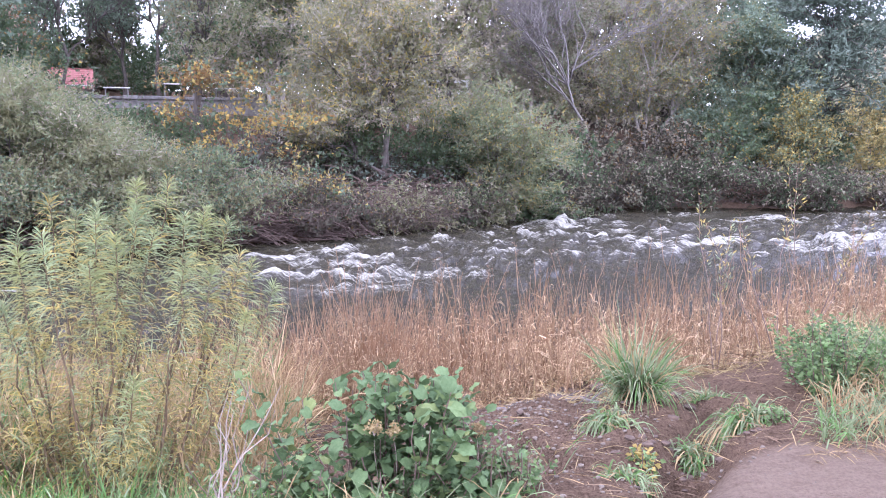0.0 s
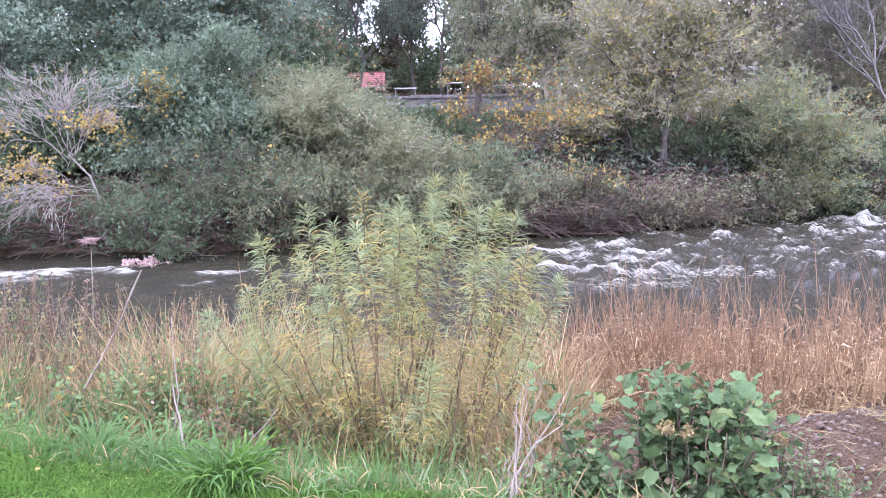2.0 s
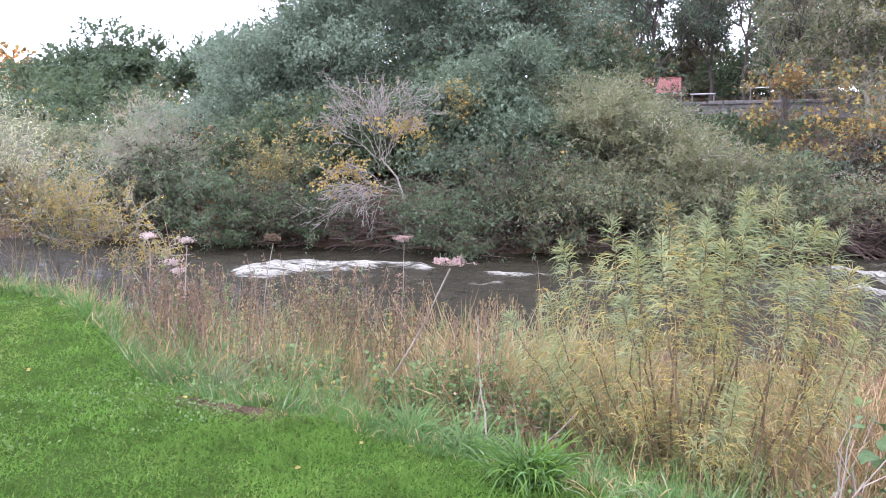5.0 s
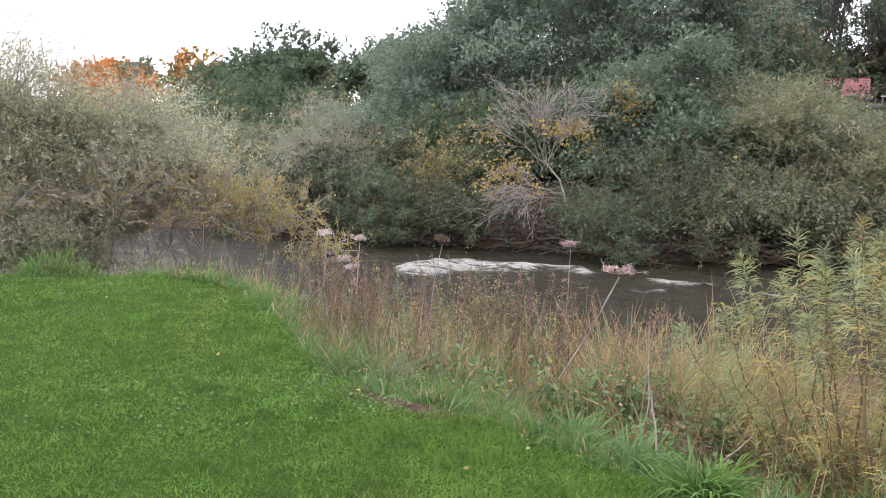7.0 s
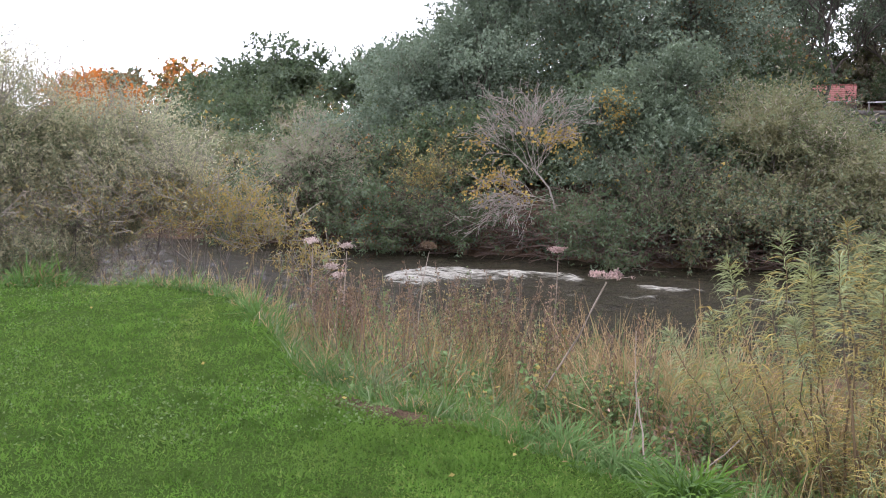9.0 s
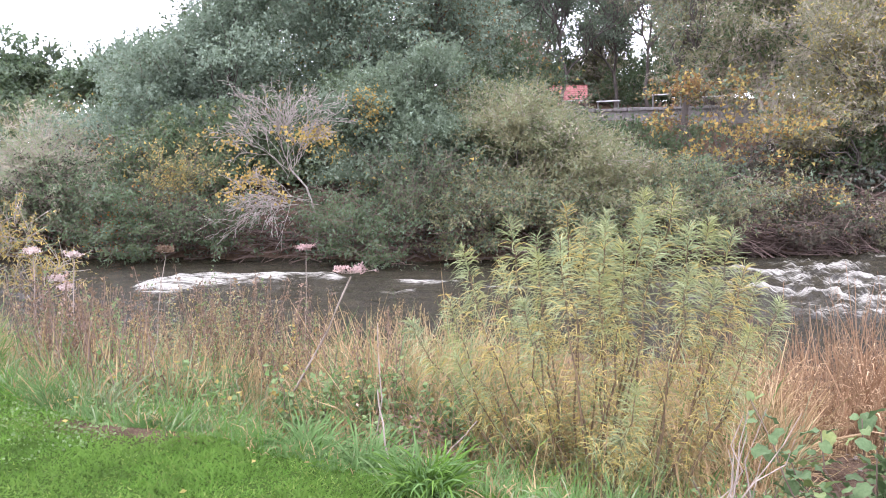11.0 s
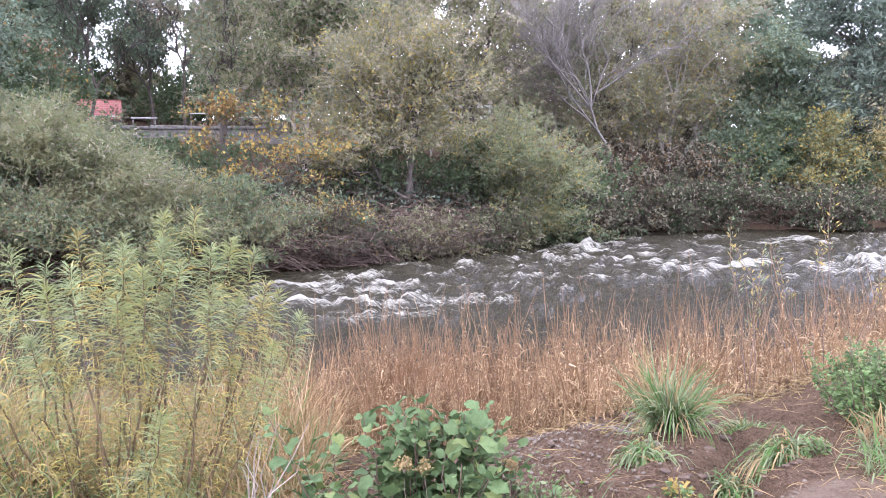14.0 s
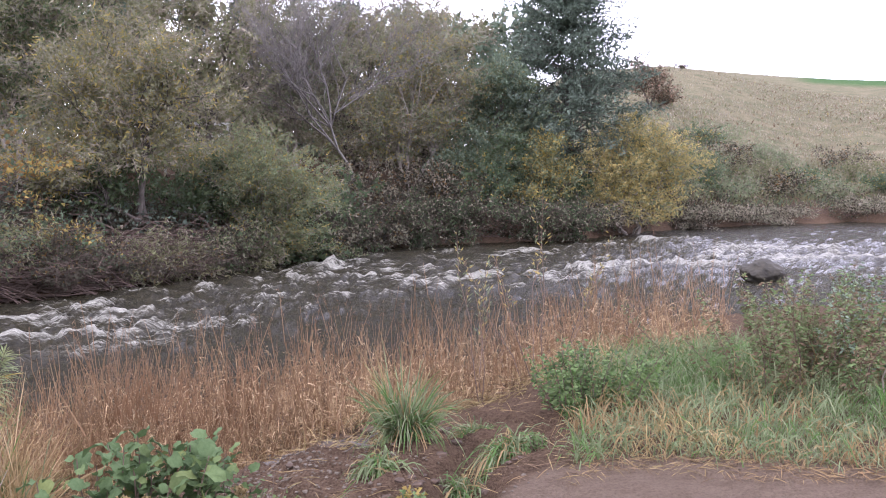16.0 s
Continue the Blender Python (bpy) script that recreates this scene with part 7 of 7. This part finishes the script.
def dead_twigs():
    rg = np.random.default_rng(210)
    x, y = -0.92, 3.25
    z = put(x, y)
    root = thing("dead_twigs", x, y, z, "bleached dead twigs standing beside the shrub", "dead twigs")
    for k in range(9):
        o = np.append(rg.normal(size=2) * 0.03, -0.03)
        e = np.array((rg.uniform(0.0, 0.28), rg.uniform(-0.05, 0.15), rg.uniform(0.35, 0.55) + 0.0 - min(0, z)))
        p = bend(o, e, 6, 0.03, rg)
        raw("twig", *tubes(p, np.linspace(0.005, 0.0015, 6)[None], 4), DEADWOOD, None, root)


def stick(name, label, foot, tip, rad, seed, mat=None):
    rg = np.random.default_rng(seed)
    foot, tip = np.array(foot, float), np.array(tip, float)
    p = bend((0, 0, -0.04), tip - foot, 7, 0.015, rg)
    ob = raw(name, *tubes(p, np.linspace(rad, rad * 0.55, 7)[None], 6), mat or DEADWOOD, None, None, True)
    ob.location = foot
    return tagged(ob, label, "stick", "dead stalks on the bank")


def at(x, y):
    return (x, y, put(x, y))


lawn()
rough_edge()
bank_growth()
reeds()
right_bank()
osier()
broadleaf()
for k, (bx, by, bw, bh) in enumerate(((0.2, 3.72, 0.2, 0.3), (-0.62, 3.72, 0.2, 0.32), (-0.86, 3.6, 0.12, 0.34), (0.36, 3.66, 0.12, 0.16), (-0.15, 3.56, 0.25, 0.3))):
    leafy_clump("nettle_clump", "grey-green nettles among the broad leaves", bx, by, bw, bh + 0.14, 12, 26, (0.04, 0.02), [(NETTLE, 0.5), (TUSSOCK, 0.3), (SEED, 0.2)], 290 + k)
for k, (bx, by, bz) in enumerate(((-0.29, 3.5, 0.25), (-0.2, 3.52, 0.24), (0.17, 3.6, 0.22))):
    umbel("withered_flower", "withered pinkish-brown flower head among green leaves", at(bx + 0.03, by + 0.05), (bx, by, bz), 1, 320 + k, STRAW, 0.0022, 0.016)
leafy_clump("nettle_clump", "leafy green nettles beside the sandy path", 2.72, 5.55, 0.33, 0.5, 40, 95, (0.044, 0.023), [(NETTLE, 0.6), (UNDER, 0.25), (ROUGH, 0.15)], 220)
leafy_clump("nettle_clump", "leafy green nettles at the foot of the reeds", 3.25, 5.75, 0.3, 0.36, 14, 70, (0.042, 0.022), [(NETTLE, 0.6), (UNDER, 0.25), (ROUGH, 0.15)], 221)
leafy_clump("nettle_seedling", "small green seedlings at the gully's edge", 2.08, 4.85, 0.1, 0.12, 7, 16, (0.04, 0.025), [(NETTLE, 1.0)], 222)
leafy_clump("dock_seedling", "yellowing dock leaves in the gully", 1.16, 4.4, 0.09, 0.12, 9, 14, (0.055, 0.03), [(OLIVEY, 0.6), (NETTLE, 0.4)], 223)
leafy_clump("weed_bush", "tall dark green and reddish weeds beside the path", 4.75, 5.7, 0.6, 0.95, 64, 140, (0.055, 0.02), [(WILLOW, 0.4), (NETTLE, 0.3), (SEED, 0.3)], 224)
leafy_clump("weed_bush", "tall dark green weeds beside the path", 5.6, 5.7, 0.6, 0.95, 56, 140, (0.055, 0.02), [(ALDER, 0.4), (NETTLE, 0.35), (SEED, 0.25)], 225)
leafy_clump("reed_mace", "tall yellowing leafy stalk above the reeds", 2.5, 7.3, 0.05, 1.75, 3, 46, (0.07, 0.013), [(OLIVEY, 0.5), (SAGE, 0.5)], 226, droop=-0.7, low=0.55)
leafy_clump("reed_mace", "tall yellowing leafy stalks above the reeds", 3.05, 7.2, 0.2, 1.65, 6, 40, (0.066, 0.013), [(OLIVEY, 0.5), (SAGE, 0.3), (SEED, 0.2)], 227, droop=-0.7, low=0.55)
for k, (bx, by, bh) in enumerate(((-3.6, 4.6, 0.75), (-3.2, 4.3, 0.6), (-4.1, 4.4, 0.65), (-2.9, 4.7, 0.7), (-4.7, 4.0, 0.55), (-5.4, 3.9, 0.6))):
    leafy_clump("bramble", "trailing green bramble among dry grass", bx, by, 0.24, bh, 14, 40, (0.06, 0.042), [(NETTLE, 0.8), (ROUGH, 0.1), (OLIVEY, 0.1)], 300 + k)
leafy_clump("young_willow", "green-yellow young willow by the bend", -7.6, 6.2, 0.5, 1.1, 22, 60, (0.06, 0.022), [(WILLOW, 0.5), (OLIVEY, 0.2), (SAGE, 0.3)], 229)
FRESH = [(TUSSOCK, 0.6), (ROUGH, 0.28), (STRAW, 0.12)]
MIXED = [(TUSSOCK, 0.5), (ROUGH, 0.3), (STRAW, 0.2)]
for k, (x, y, blades, long, mats, text) in enumerate((
        (1.4, 5.72, 520, 0.6, FRESH, "large green grass tussock on the bare earth"), (1.06, 5.02, 150, 0.27, FRESH, "small green grass tussock on the bare earth"),
        (1.93, 5.08, 330, 0.36, MIXED, "drooping green and straw grass tussock above the gully"), (1.55, 4.86, 110, 0.26, MIXED, "drooping straw-tinged tussock above the gully"),
        (2.0, 6.0, 130, 0.3, MIXED, "thin dry grass tussock by the reeds"), (1.35, 5.95, 120, 0.34, MIXED, "thin dry grass tussock by the reeds"),
        (-2.2, 3.02, 420, 0.3, [(LAWN, 0.6), (ROUGH, 0.4)], "bright green grass tussock at the lawn's edge"), (-2.75, 3.3, 420, 0.36, [(ROUGH, 1.0)], "green grass tussock at the lawn's edge"),
        (-3.15, 3.3, 380, 0.36, [(ROUGH, 1.0)], "green grass tussock at the lawn's edge"), (-4.9, 3.25, 360, 0.46, [(TUSSOCK, 0.7), (STRAW, 0.3)], "pale green grass tussock at the lawn's edge"),
        (-5.3, 3.4, 260, 0.42, [(TUSSOCK, 0.6), (STRAW, 0.4)], "pale green grass tussock at the lawn's edge"), (0.95, 3.95, 120, 0.2, MIXED, "short yellowing tussock on the bare earth"))):
    tussock(x, y, blades, long, 240 + k, mats, text, (0.2, 1.05) if k == 0 else (0.7, 1.7) if k < 4 else (0.6, 1.3) if mats is MIXED else (0.3, 1.0), 0.02 if k < 4 else 0.0, (-0.03, -0.2) if k == 0 else (-0.05, -0.45) if k < 4 else (0, 0))
stones()
debris()
driftwood()
dead_twigs()
umbel("hogweed", "dead hogweed stalk with pale flat seed heads", at(-7.3, 4.35), (-7.59, 4.46, 0.58), 2, 260)
umbel("hogweed", "dead hogweed stalk with pale flat seed heads", at(-7.15, 4.45), (-7.06, 4.53, 0.57), 2, 261)
LEAN_FOOT, LEAN_TIP = at(-4.66, 4.55), (-4.02, 4.77, 0.62)
umbel("hogweed", "leaning dead hogweed stalk with a pinkish seed head", LEAN_FOOT, LEAN_TIP, 1, 262, PINKSEED, 0.011, 0.13)
umbel("hogweed", "slender dead hogweed stalk over the bank", at(-5.4, 5.72), (-5.37, 5.79, 0.6), 1, 263, PINKSEED, 0.005, 0.045)
umbel("hogweed", "grey-green forked hogweed stalk", at(-6.0, 4.4), (-5.75, 4.5, 0.7), 1, 264, SEED, 0.006, 0.04)
stick("dead_stalk", "short bleached dead stalk at the lawn's edge", at(-2.55, 3.25), (-2.68, 3.3, 0.34), 0.006, 270)
stick("dead_stalk", "slanting bleached dead stalk in the grass", at(-2.75, 3.6), (-2.35, 3.75, 0.1), 0.006, 271)
stick("dead_stalk", "thin bleached dead stalk in the grass", at(-3.1, 3.9), (-3.2, 4.0, 0.5), 0.005, 272)
stick("dead_stalk", "bleached dead stalk standing in the reeds", at(4.9, 5.0), (5.0, 5.05, 0.65), 0.008, 273)


def scrap():
    rg = np.random.default_rng(280)
    bm = bmesh.new()
    bmesh.ops.create_grid(bm, x_segments=6, y_segments=6, size=0.035)
    for v in bm.verts:
        v.co.z = 0.018 + 0.016 * noise.noise(v.co * 40)
    bmesh.ops.solidify(bm, geom=bm.faces[:], thickness=0.001)
    me = bpy.data.meshes.new("paper_scrap")
    bm.to_mesh(me)
    bm.free()
    me.materials.append(plain("white_paper", [(0.7, 0.7, 0.68), (0.8, 0.8, 0.78)], 30, 0.7, 0.002))
    ob = new("paper_scrap", me)
    ob.location = (2.05, 5.85, put(2.05, 5.85) - 0.005)
    tagged(ob, "crumpled white scrap lying on the earth", "litter")


scrap()
